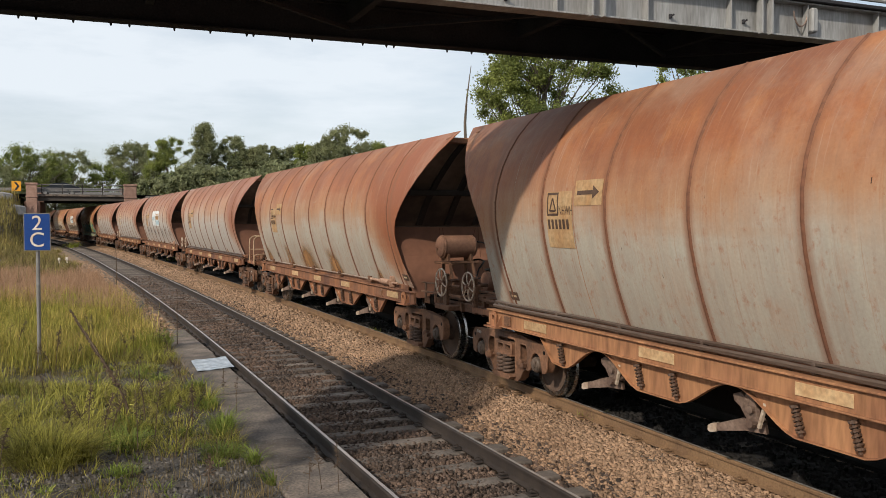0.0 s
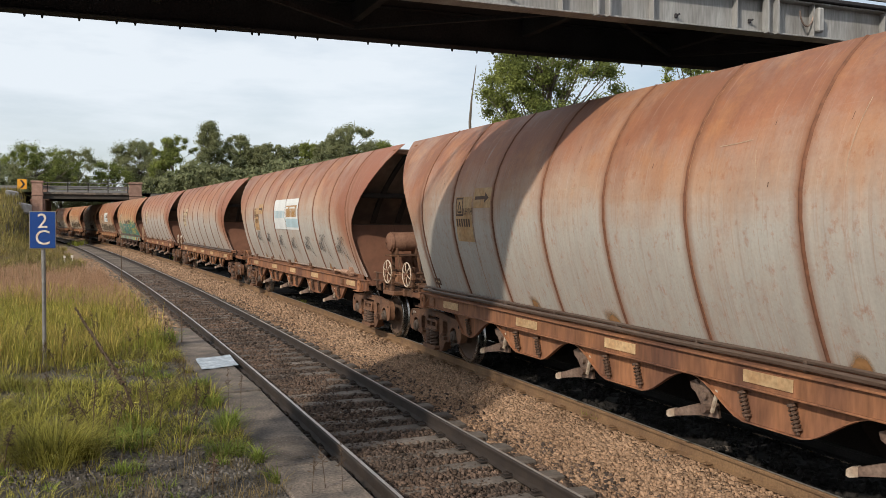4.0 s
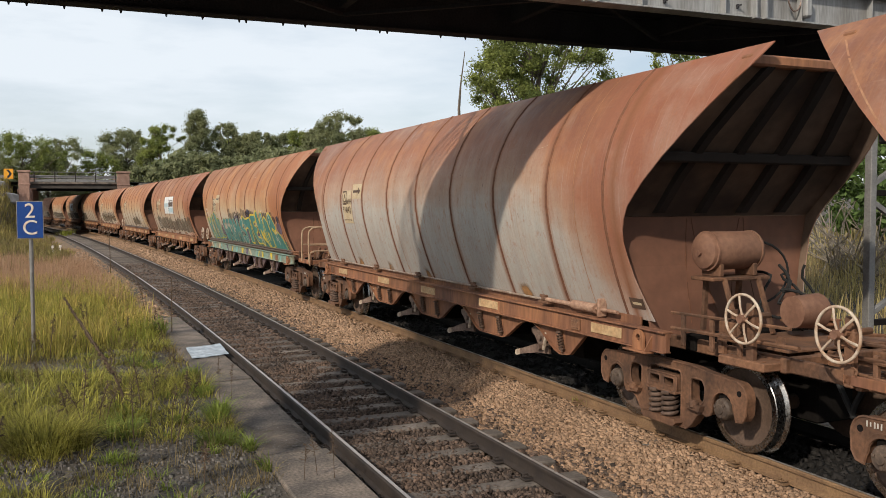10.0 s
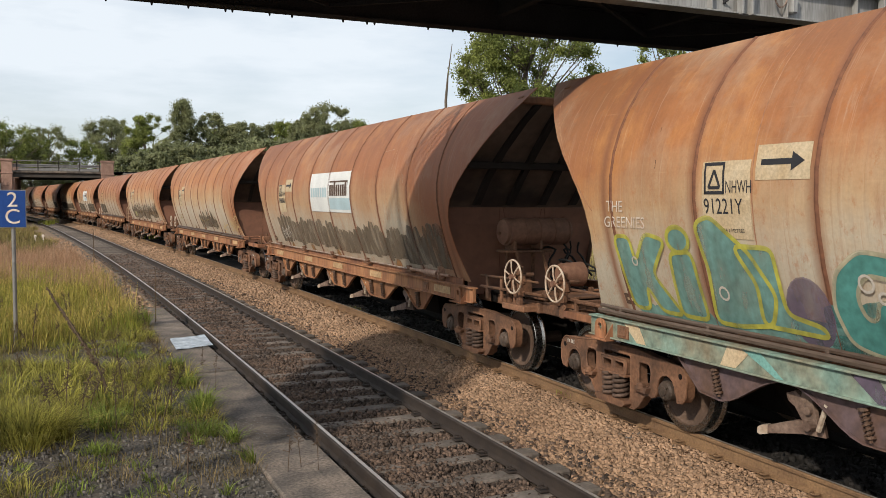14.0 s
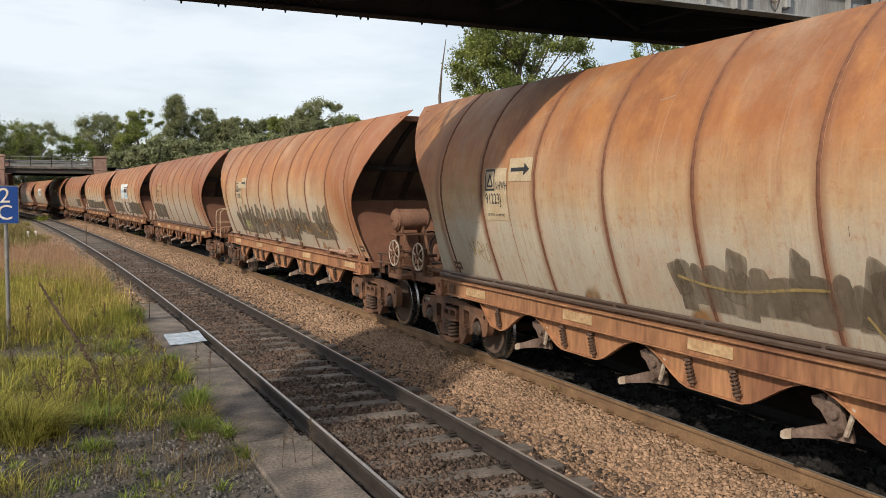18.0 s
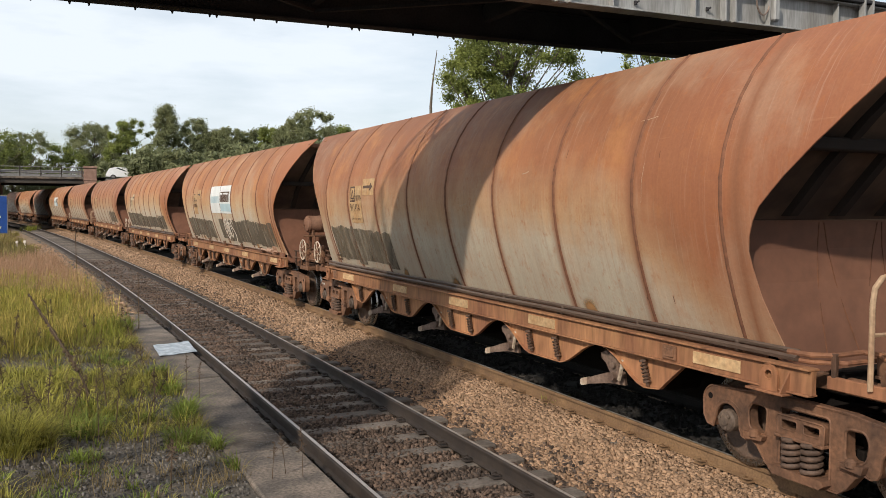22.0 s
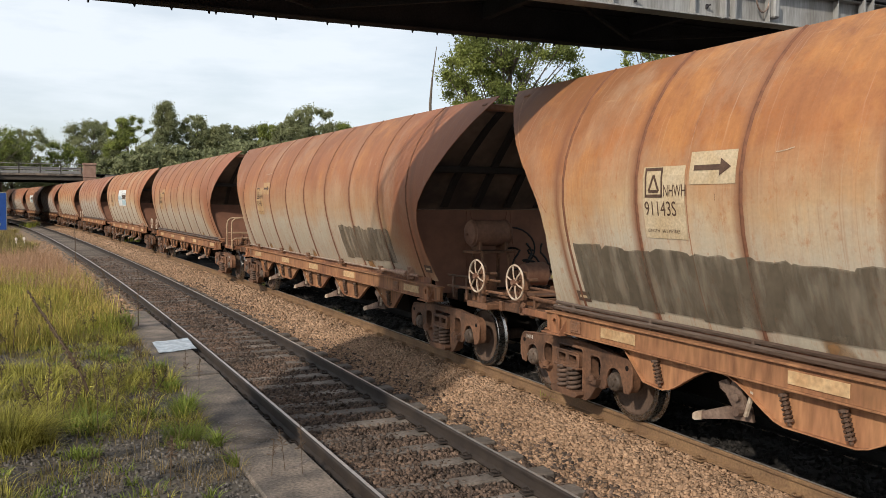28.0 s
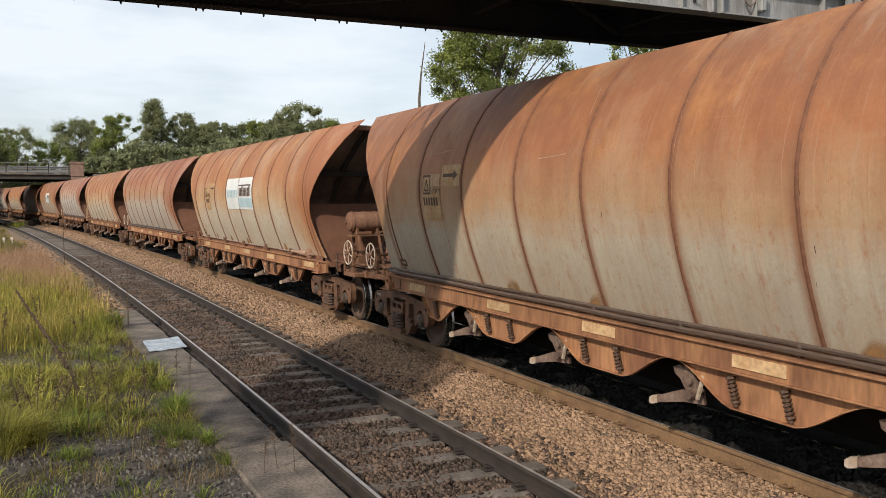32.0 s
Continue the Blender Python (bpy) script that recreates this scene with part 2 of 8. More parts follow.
RED_TOP, RED_MID, GREY_LOW = (0.305, 0.116, 0.054), (0.385, 0.228, 0.136), (0.400, 0.365, 0.308)
ORA_TOP, ORA_MID, BUF_LOW = (0.366, 0.154, 0.064), (0.472, 0.325, 0.190), (0.47, 0.42, 0.335)
PAINT = {
    "red_grey": hopper_paint("hopper_red_grey", RED_TOP, RED_MID, GREY_LOW, 0.46, 0, 0.35),
    "pale": hopper_paint("hopper_pale_grey", (0.315, 0.138, 0.078), (0.41, 0.288, 0.212), (0.42, 0.398, 0.362), 0.50, 3, 0.3),
    "orange": hopper_paint("hopper_orange_buff", ORA_TOP, ORA_MID, BUF_LOW, 0.38, 7, 0.4),
    "brown": hopper_paint("hopper_brown_buff", (0.318, 0.132, 0.062), (0.41, 0.262, 0.152), (0.415, 0.362, 0.285), 0.36, 11, 0.45),
}
M_RUN = wash("rust_run_stain", (0.40, 0.205, 0.080), 0.35, 1.0, 1.2)
_n, _l = M_RUN.node_tree.nodes, M_RUN.node_tree.links
_fade, _mul = _n.new("ShaderNodeAttribute"), _n.new("ShaderNodeMath")
_fade.attribute_name, _mul.operation = "fade", "MULTIPLY"
_l.new(_n["Principled BSDF"].inputs["Alpha"].links[0].from_socket, _mul.inputs[0]), _l.new(_fade.outputs["Fac"], _mul.inputs[1])
_l.new(_mul.outputs[0], _n["Principled BSDF"].inputs["Alpha"])
M_RIB = mat("rust_rib", (0.195, 0.084, 0.046), 0.8, var=0.4, scale=1.2, fine=14, tint=(0.095, 0.042, 0.028), bump=0.1)
M_FRAME = mat("rusty_underframe", (0.33, 0.148, 0.072), 0.75, var=0.4, scale=2.2, fine=16, tint=(0.15, 0.07, 0.045), rand=0.15, stretch=(1, 1, 0.22))
M_TEAL = wash("teal_spray_paint", (0.085, 0.272, 0.246), 0.78, 1.0, 2.6)
M_TEAL_D = wash("deep_teal_spray_paint", (0.060, 0.195, 0.178), 0.40, 0.95, 3.0)
M_TEAL_P = mat("chalky_teal_paint", (0.195, 0.310, 0.265), 0.75, var=0.45, scale=2.4, fine=14, tint=(0.240, 0.205, 0.140), bump=0.08)
M_MAUVE_G = mat("sooty_mauve_paint", (0.120, 0.092, 0.112), 0.75, var=0.4, scale=2.2, fine=14, tint=(0.125, 0.072, 0.050), bump=0.08)
M_LIME = mat("lime_spray_paint", (0.62, 0.60, 0.22), 0.6, var=0.2, scale=3, bump=0.05)
M_PURPLE = wash("mauve_spray_paint", (0.165, 0.125, 0.185), 0.50, 0.95, 1.6)
M_YELLOW = mat("yellow_spray_paint", (0.72, 0.49, 0.035), 0.6, var=0.25, scale=4, tint=(0.40, 0.37, 0.08), bump=0.05)
M_INK = mat("black_spray_paint", (0.03, 0.03, 0.035), 0.6, var=0.2, bump=0.05)
M_CHALK = mat("pale_spray_paint", (0.55, 0.50, 0.44), 0.7, var=0.2, bump=0.05)

M_PATCH = wash("brown_grey_overpaint", (0.180, 0.138, 0.096), 0.30, 0.86, 3.0)
M_PATCH_D = wash("grey_black_overpaint", (0.142, 0.114, 0.081), 0.40, 0.90, 2.6)
M_PATCH_T = wash("thin_grey_overpaint", (0.185, 0.150, 0.110), 0.30, 0.78, 2.0)
M_BOGIE = mat("bogie_steel_brown", (0.215, 0.107, 0.060), 0.75, var=0.4, scale=2.6, fine=22, tint=(0.082, 0.046, 0.031), rand=0.25, bump=0.3)
M_CAP = mat("greasy_axle_cap", (0.115, 0.082, 0.062), 0.6, var=0.4, scale=8, fine=30, tint=(0.045, 0.034, 0.028), rand=0.35)
M_SPRING = mat("dark_spring_steel", (0.135, 0.085, 0.062), 0.7, var=0.4, scale=6, fine=30, tint=(0.07, 0.046, 0.035))
M_RAILING = mat("rusted_cream_railing", (0.27, 0.14, 0.08), 0.75, var=0.3, scale=2.0, fine=24, tint=(0.44, 0.32, 0.21))
# steel below the wagons: both near black, so their colour carries the shade
M_DARK = mat("oily_shaded_steel", (0.014, 0.011, 0.010), 0.8, var=0.4, scale=5, spec=0.1)
M_BLACK = mat("shade_black_underframe", (0.014, 0.012, 0.011), 0.9, var=0.3, scale=5, spec=0.05)
M_END = mat("hopper_end_rust", (0.235, 0.112, 0.070), 0.8, var=0.2, scale=1.0, fine=7, tint=(0.150, 0.070, 0.045), rand=0.12, bump=0.06)
M_TANK = mat("dusty_rust_reservoir", (0.235, 0.125, 0.082), 0.7, var=0.25, scale=3, fine=20, tint=(0.15, 0.075, 0.05), bump=0.08)
M_BUFFCYL = mat("buff_pink_cylinder", (0.43, 0.275, 0.195), 0.7, var=0.3, scale=6, fine=24, tint=(0.26, 0.14, 0.09))
M_RODPALE = mat("pale_worn_rod", (0.42, 0.35, 0.29), 0.55, 0.2, var=0.35, scale=5, tint=(0.22, 0.13, 0.085))
M_LEVER = mat("worn_pinkish_lever_steel", (0.20, 0.140, 0.108), 0.65, var=0.45, scale=6, fine=30, tint=(0.105, 0.066, 0.050))
M_OILY = mat("oily_brown_spring_steel", (0.070, 0.050, 0.040), 0.6, var=0.5, scale=7, fine=30, tint=(0.125, 0.070, 0.045))
M_TIP = mat("worn_whitened_tip", (0.48, 0.42, 0.34), 0.7, var=0.3, scale=9, tint=(0.30, 0.22, 0.16))
M_EDGE = mat("weathered_weld_strip", (0.41, 0.225, 0.13), 0.8, var=0.35, scale=3, fine=18, tint=(0.33, 0.16, 0.09), bump=0.05)
M_SILL = mat("orange_buff_side_sill", (0.385, 0.192, 0.092), 0.75, var=0.4, scale=2.4, fine=16, tint=(0.225, 0.100, 0.054), rand=0.15, stretch=(1, 1, 0.22))
M_VERGE = mat("reddish_gravel_verge", (0.27, 0.175, 0.115), 0.95, var=0.4, scale=0.8, fine=20, tint=(0.16, 0.12, 0.075), bump=0.8, bump_scale=24)
# stiffeners and end beam: the overhang's shade is put into this black
M_STIFF_SHADE = mat("shade_black_end_steel", (0.026, 0.019, 0.016), 0.9, var=0.3, scale=2, fine=12)
# soot brown deepened for shade, its tan mottles standing for lit patches
M_SOOT_SHADE = mat("soot_and_shade_steel", (0.185, 0.125, 0.090), 0.9, var=0.25, scale=0.9, fine=8, tint=(0.050, 0.034, 0.027))
M_TREAD = mat("polished_tread", (0.34, 0.33, 0.32), 0.28, 1.0, var=0.15, scale=8, bump=0.0)
M_WHEEL = mat("wheel_disc_brown", (0.13, 0.085, 0.062), 0.7, var=0.35, scale=4)
M_PLATE = mat("cream_label_plate", (0.54, 0.39, 0.22), 0.7, var=0.3, scale=4, fine=22, tint=(0.44, 0.26, 0.13), rand=0.15)
M_HANDWHEEL = mat("worn_cream_hand_wheel", (0.60, 0.52, 0.42), 0.65, var=0.25, scale=9, fine=30, tint=(0.36, 0.22, 0.14))
M_CREAM = mat("cream_placard", (0.56, 0.45, 0.30), 0.7, var=0.25, scale=3, tint=(0.46, 0.33, 0.20))
M_WHITE = mat("white_worn_paint", (0.74, 0.70, 0.64), 0.6, var=0.22, scale=6, tint=(0.55, 0.42, 0.32))
M_LOGO = mat("white_company_board", (0.70, 0.71, 0.70), 0.55, var=0.15, scale=2)
M_LOGO_BLUE = mat("pale_blue_board", (0.42, 0.55, 0.60), 0.55, var=0.15, scale=2)
M_LOGO_GOLD = mat("ochre_board_marks", (0.42, 0.23, 0.08), 0.55, var=0.2, scale=4)
M_AIRPIPE = mat("sooty_brown_pipe", (0.150, 0.112, 0.090), 0.55, 0.2, var=0.35, scale=2.2, tint=(0.095, 0.062, 0.046), stretch=(1, 0.15, 1))
M_PIPE = mat("galvanised_pipe", (0.30, 0.25, 0.22), 0.5, 0.5, var=0.4, scale=5, tint=(0.17, 0.10, 0.07))
M_RAILSIDE = mat("rail_rust", (0.046, 0.034, 0.027), 0.75, var=0.3, scale=4, tint=(0.028, 0.021, 0.018))
M_RAILBUFF = mat("rail_rust_buff", (0.235, 0.142, 0.074), 0.8, var=0.35, scale=3, tint=(0.150, 0.088, 0.050), bump=0.3)
M_RAILTOP = mat("rail_head", (0.58, 0.55, 0.52), 0.34, 0.65, var=0.2, scale=6, bump=0.03)
# near-black, for the bed, stones and farther rail under the train
M_NEAR_BLACK = mat("coal_dusted_ballast", (0.022, 0.019, 0.018), 0.85, var=0.4, scale=6, fine=40, tint=(0.012, 0.011, 0.010), island=0.6, bump=0.6, bump_scale=26)
M_SLEEPER = mat("weathered_timber", (0.165, 0.138, 0.118), 0.9, var=0.4, scale=4, fine=30, bump=0.5, rand=0.3)
M_STONE = mat("buff_ballast", (0.348, 0.225, 0.143), 0.9, var=0.3, scale=1.1, fine=60, tint=(0.255, 0.160, 0.100), island=0.38, bump=0.3)
M_STONE_D = mat("sooty_ballast", (0.128, 0.084, 0.061), 0.9, var=0.35, scale=0.9, fine=60, tint=(0.062, 0.046, 0.037), island=0.65, bump=0.3)
M_BED = mat("ballast_bed", (0.25, 0.165, 0.105), 0.95, var=0.4, scale=22, fine=70, tint=(0.13, 0.085, 0.055), bump=1.0, bump_scale=24)
M_BED_D = mat("sooty_ballast_bed", (0.128, 0.092, 0.068), 0.95, var=0.5, scale=22, fine=70, tint=(0.068, 0.050, 0.039), bump=1.0, bump_scale=24)
M_GRAVEL = mat("grey_gravel", (0.125, 0.113, 0.102), 0.9, var=0.3, scale=9, fine=60, island=0.6, bump=0.2)
M_SOIL = mat("gravelly_soil", (0.125, 0.105, 0.085), 0.95, var=0.5, scale=1.4, fine=30, tint=(0.066, 0.058, 0.048), bump=0.8, bump_scale=30)
M_CONC = mat("old_concrete", (0.215, 0.172, 0.140), 0.9, var=0.6, scale=2.6, fine=34, tint=(0.070, 0.062, 0.055), bump=0.8, rand=0.2)
M_JOINT = mat("joint_dirt", (0.030, 0.026, 0.022), 0.95, var=0.4, scale=20, bump=0.6)
# thin dark wash for the shadow painted on the edging
M_SHADOW_WASH = wash("oil_stain", (0.070, 0.062, 0.055), 0.05, 0.45, 1.0)
M_PALEROCK = mat("pale_grey_rock", (0.38, 0.37, 0.36), 0.9, var=0.4, scale=2.2, tint=(0.22, 0.21, 0.20), bump=0.5)
M_LID = mat("bleached_sheet", (0.50, 0.55, 0.60), 0.6, var=0.35, scale=7, fine=20, tint=(0.24, 0.29, 0.34), bump=0.3)
M_GRASS = mat("green_grass", (0.26, 0.285, 0.042), 0.75, var=0.3, scale=0.9, fine=6, tint=(0.17, 0.17, 0.035), island=0.4, bump=0)
M_STRAW = mat("straw_grass", (0.50, 0.37, 0.115), 0.8, var=0.35, scale=0.7, fine=6, tint=(0.30, 0.285, 0.055), island=0.7, bump=0)
M_REED = mat("bleached_reed", (0.52, 0.40, 0.20), 0.8, var=0.3, scale=0.7, fine=6, tint=(0.34, 0.29, 0.11), island=0.4, bump=0)
M_DULL = mat("dull_dry_grass", (0.285, 0.205, 0.100), 0.85, var=0.35, scale=0.35, fine=5, tint=(0.165, 0.140, 0.060), island=0.4, bump=0)
M_FRESH = mat("fresh_broad_grass", (0.240, 0.300, 0.060), 0.7, var=0.3, scale=1.5, fine=6, tint=(0.165, 0.200, 0.040), island=0.4, bump=0)
M_OLIVE = mat("olive_grass", (0.375, 0.345, 0.076), 0.8, var=0.3, scale=0.8, fine=6, tint=(0.250, 0.235, 0.052), island=0.75, bump=0)
M_BANK = mat("olive_bank_grass", (0.330, 0.262, 0.088), 0.8, var=0.35, scale=0.4, fine=5, tint=(0.205, 0.180, 0.062), island=0.5, bump=0)
M_SEED = mat("pinkish_seed_heads", (0.50, 0.315, 0.195), 0.85, var=0.25, scale=2, island=0.3, bump=0)
M_LEAF = mat("gum_leaves", (0.290, 0.300, 0.150), 0.7, var=0.3, scale=0.25, fine=3, tint=(0.185, 0.205, 0.105), island=0.25, bump=0)
M_LEAF_Y = mat("yellowish_gum_leaves", (0.285, 0.320, 0.085), 0.7, var=0.35, scale=0.5, fine=3, tint=(0.125, 0.155, 0.045), island=0.5, bump=0)
M_BUSH = mat("bush_leaves", (0.12, 0.18, 0.045), 0.6, var=0.4, scale=0.8, fine=5, tint=(0.07, 0.115, 0.03), island=0.5, bump=0)
M_BARK = mat("grey_bark", (0.16, 0.13, 0.105), 0.95, var=0.4, scale=3, fine=25, bump=0.6)
M_DEADWOOD = mat("bleached_dead_wood", (0.36, 0.31, 0.24), 0.9, var=0.3, scale=4, tint=(0.22, 0.18, 0.14), bump=0.2)
M_TWIG = mat("dry_stalk", (0.11, 0.075, 0.05), 0.9, var=0.3, bump=0.2)
M_BRIDGE = mat("grey_girder_paint", (0.340, 0.345, 0.345), 0.6, var=0.3, scale=1.6, fine=18, tint=(0.210, 0.200, 0.188), stretch=(2.2, 1, 0.3))
# girder colour taken down to hold the shade under the deck
M_SOFFIT = mat("shade_dark_girder", (0.052, 0.051, 0.056), 0.9, var=0.3, scale=2, spec=0.05)
M_BRICK = mat("pink_brick", (0.34, 0.215, 0.165), 0.9, var=0.3, scale=2, fine=18, tint=(0.25, 0.150, 0.115), rand=0.25)
M_DECK = mat("dark_bridge_beam", (0.07, 0.06, 0.052), 0.85, var=0.3, scale=1)
M_SIGN = mat("blue_sign_face", (0.012, 0.055, 0.24), 0.45, var=0.12, scale=6, bump=0.02)
M_POLE = mat("dull_galvanised_pole", (0.27, 0.26, 0.25), 0.6, 0.4, var=0.25, scale=6)
M_CAR = mat("dark_car_paint", (0.014, 0.016, 0.02), 0.4, 0.0, var=0.08, bump=0, spec=0.25)
M_CARW = mat("white_car_paint", (0.72, 0.72, 0.72), 0.25, 0.0, var=0.05, bump=0, spec=0.6)
M_GLASS = mat("car_glass", (0.015, 0.018, 0.022), 0.3, 0.0, var=0.05, bump=0, spec=0.25)
M_RUBBER = mat("black_rubber", (0.02, 0.02, 0.02), 0.8, var=0.2, bump=0.1)
M_ROAD = mat("asphalt", (0.05, 0.05, 0.05), 0.9, var=0.2)
M_CHEV = mat("orange_chevron_board", (0.75, 0.34, 0.03), 0.6, var=0.1)


def see_through(m, share):
    """Leaves and blades let part of the light through."""
    n, l = m.node_tree.nodes, m.node_tree.links
    b, out = n["Principled BSDF"], n["Material Output"]
    tr, mx = n.new("ShaderNodeBsdfTranslucent"), n.new("ShaderNodeMixShader")
    l.new(b.inputs["Base Color"].links[0].from_socket, tr.inputs["Color"])
    mx.inputs["Fac"].default_value = share
    l.new(b.outputs["BSDF"], mx.inputs[1]), l.new(tr.outputs["BSDF"], mx.inputs[2])
    l.new(mx.outputs["Shader"], out.inputs["Surface"])


for m_ in (M_LEAF, M_LEAF_Y, M_BUSH, M_GRASS, M_STRAW, M_REED, M_SEED, M_DULL, M_FRESH, M_OLIVE, M_BANK):
    see_through(m_, 0.4)

# ---- mesh tools ----
class Mesh:
    """Collects vertices and faces, then becomes one mesh."""

    def __init__(self):
        self.v, self.f, self.m = [], [], []

    def add(self, verts, faces, mi=0, m=None):
        o = len(self.v)
        self.v += [tuple(m @ Vector(p)) for p in verts] if m else [tuple(p) for p in verts]
        self.f += [tuple(o + i for i in f) for f in faces]
        self.m += [mi] * len(faces)
        return self

    def box(self, c, s, b=0.008, m=None, mi=0):
        """A box with chamfered edges: centre, full sizes, chamfer."""
        h = [x / 2 for x in s]
        b = min(b, *[x * 0.45 for x in h])
        vs, idx = [], {}
        for sx in (-1, 1):
            for sy in (-1, 1):
                for sz in (-1, 1):
                    for ax in range(3):
                        p = [sx * (h[0] - b), sy * (h[1] - b), sz * (h[2] - b)]
                        p[ax] = (sx, sy, sz)[ax] * h[ax]
                        idx[sx, sy, sz, ax] = len(vs)
                        vs.append([p[i] + c[i] for i in range(3)])
        fs = []
        for ax in range(3):
            u, w = [(1, 2), (2, 0), (0, 1)][ax]
            for s0 in (-1, 1):
                q = []
                for a, d in ((-1, -1), (1, -1), (1, 1), (-1, 1)):
                    k = [0, 0, 0]
                    k[ax], k[u], k[w] = s0, a, d
                    q.append(idx[(*k, ax)])
                fs.append(q if s0 > 0 else q[::-1])
            for a in (-1, 1):
                for d in (-1, 1):
                    q = []
                    for s0, which in ((-1, u), (1, u), (1, w), (-1, w)):
                        k = [0, 0, 0]
                        k[ax], k[u], k[w] = s0, a, d
                        q.append(idx[(*k, which)])
                    fs.append(q if a * d < 0 else q[::-1])
        for sx in (-1, 1):
            for sy in (-1, 1):
                for sz in (-1, 1):
                    q = [idx[sx, sy, sz, ax] for ax in range(3)]
                    fs.append(q if sx * sy * sz > 0 else q[::-1])
        return self.add(vs, fs, mi, m)

    def tube(self, pts, r, n=8, mi=0, close=False, cap=True):
        """A pipe along a line of points; r is a number or one per point."""
        pts = [Vector(p) for p in pts]
        rs = list(r) if isinstance(r, (list, tuple)) else [r] * len(pts)
        vs, fs, k = [], [], len(pts)
        side = None
        for i, p in enumerate(pts):
            a, b = (pts[(i - 1) % k], pts[(i + 1) % k]) if close else (pts[max(i - 1, 0)], pts[min(i + 1, k - 1)])
            d = (b - a).normalized()
            if side is None:
                side = d.orthogonal().normalized()
            side = (side - d * side.dot(d)).normalized()
            up = d.cross(side)
            vs += [p + (side * math.cos(q) + up * math.sin(q)) * rs[i] for q in (2 * math.pi * j / n for j in range(n))]
        for i in range(k if close else k - 1):
            for j in range(n):
                a, b = i * n + j, i * n + (j + 1) % n
                c, d = ((i + 1) % k) * n + (j + 1) % n, ((i + 1) % k) * n + j
                fs.append((a, b, c, d))
        if cap and not close:
            fs += [tuple(range(n))[::-1], tuple(range((k - 1) * n, k * n))]
        return self.add(vs, fs, mi)

    def lathe(self, prof, n=24, m=None, mis=None):
        """Profile of (along, radius) turned about the x axis."""
        vs = [(x, r * math.cos(2 * math.pi * j / n), r * math.sin(2 * math.pi * j / n)) for x, r in prof for j in range(n)]
        for i in range(len(prof) - 1):
            fs = [(i * n + j, i * n + (j + 1) % n, (i + 1) * n + (j + 1) % n, (i + 1) * n + j) for j in range(n)]
            self.f += [tuple(len(self.v) + q for q in f) for f in fs]
            self.m += [mis[i] if mis else 0] * n
        self.v += [tuple(m @ Vector(p)) for p in vs] if m else vs
        return self

    def plate(self, poly, x0, x1, mi=0, m=None):
        """A flat outline in (y, z), given thickness along x."""
        k = len(poly)
        vs = [(x0, y, z) for y, z in poly] + [(x1, y, z) for y, z in poly]
        fs = [tuple(range(k))[::-1], tuple(range(k, 2 * k))] + [(i, (i + 1) % k, k + (i + 1) % k, k + i) for i in range(k)]
        return self.add(vs, fs, mi, m)

    def sheet(self, rows, mi=0, flip=False):
        """A grid of points."""
        w = len(rows[0])
        fs = [(i * w + j, i * w + j + 1, (i + 1) * w + j + 1, (i + 1) * w + j) for i in range(len(rows) - 1) for j in range(w - 1)]
        return self.add([p for r in rows for p in r], [f[::-1] for f in fs] if flip else fs, mi)

    def slab(self, a, b, mi=0):
        """Two grids of equal size, joined round their edge."""
        h, w = len(a), len(a[0])
        o = len(self.v)
        self.sheet(a, mi), self.sheet(b, mi, True)
        ring = [(0, j) for j in range(w)] + [(i, w - 1) for i in range(1, h)] + [(h - 1, j) for j in range(w - 2, -1, -1)] + [(i, 0) for i in range(h - 2, 0, -1)]
        for k, (i, j) in enumerate(ring):
            i2, j2 = ring[(k + 1) % len(ring)]
            p, q = o + i * w + j, o + i2 * w + j2
            self.f.append((q, p, p + h * w, q + h * w))
            self.m.append(mi)
        return self

    def done(self, name, *mats, smooth=0.0):
        me = bpy.data.meshes.new(name)
        me.from_pydata(self.v, [], self.f)
        for m in mats:
            me.materials.append(m)
        if len(mats) > 1:
            me.polygons.foreach_set("material_index", self.m)
        bm = bmesh.new()
        bm.from_mesh(me)
        bmesh.ops.recalc_face_normals(bm, faces=bm.faces)
        bm.to_mesh(me)
        bm.free()
        if smooth:
            me.shade_smooth()
            me.set_sharp_from_angle(angle=radians(smooth))
        return me


def put(name, me, parent=None, m=None, label=""):
    ob = new(name, me)
    ob.parent = parent
    if m is not None:
        ob.matrix_basis = m
    if label:
        ob["label"] = label
    return ob


def root(name, label, category, m=None, group="", kind=""):
    ob = new(name)
    ob.empty_display_size = 0.2
    if m is not None:
        ob.matrix_basis = m
    return tagged(ob, label, category, group, kind)


def np_mesh(name, verts, quads, *mats, smooth=False):
    """A large mesh of quads or triangles from numpy arrays."""
    me = bpy.data.meshes.new(name)
    nv, nf, k = len(verts), len(quads), quads.shape[1]
    me.vertices.add(nv)
    me.vertices.foreach_set("co", np.asarray(verts, np.float32).ravel())
    me.loops.add(nf * k)
    me.loops.foreach_set("vertex_index", quads.astype(np.int32).ravel())
    me.polygons.add(nf)
    me.polygons.foreach_set("loop_start", np.arange(0, nf * k, k, dtype=np.int32))
    for m in mats:
        me.materials.append(m)
    me.update(calc_edges=True)
    if smooth:
        me.shade_smooth()
    return me


# ---- the line of the railway: bends gently left ----
BEND_AT, BEND = (-30, 20, 50, 90, 140), (0.00149, 0.001474, 0.00059, 0.000983, 0.001035)
LINE_S = np.arange(-280.0, 560.0, 0.25)
_turn = np.cumsum(np.interp(LINE_S, BEND_AT, BEND) * (LINE_S > -60)) * 0.25
_zero = int(280 / 0.25)
LINE_TH = _turn - _turn[_zero]
LINE_X = np.cumsum(-np.sin(LINE_TH)) * 0.25
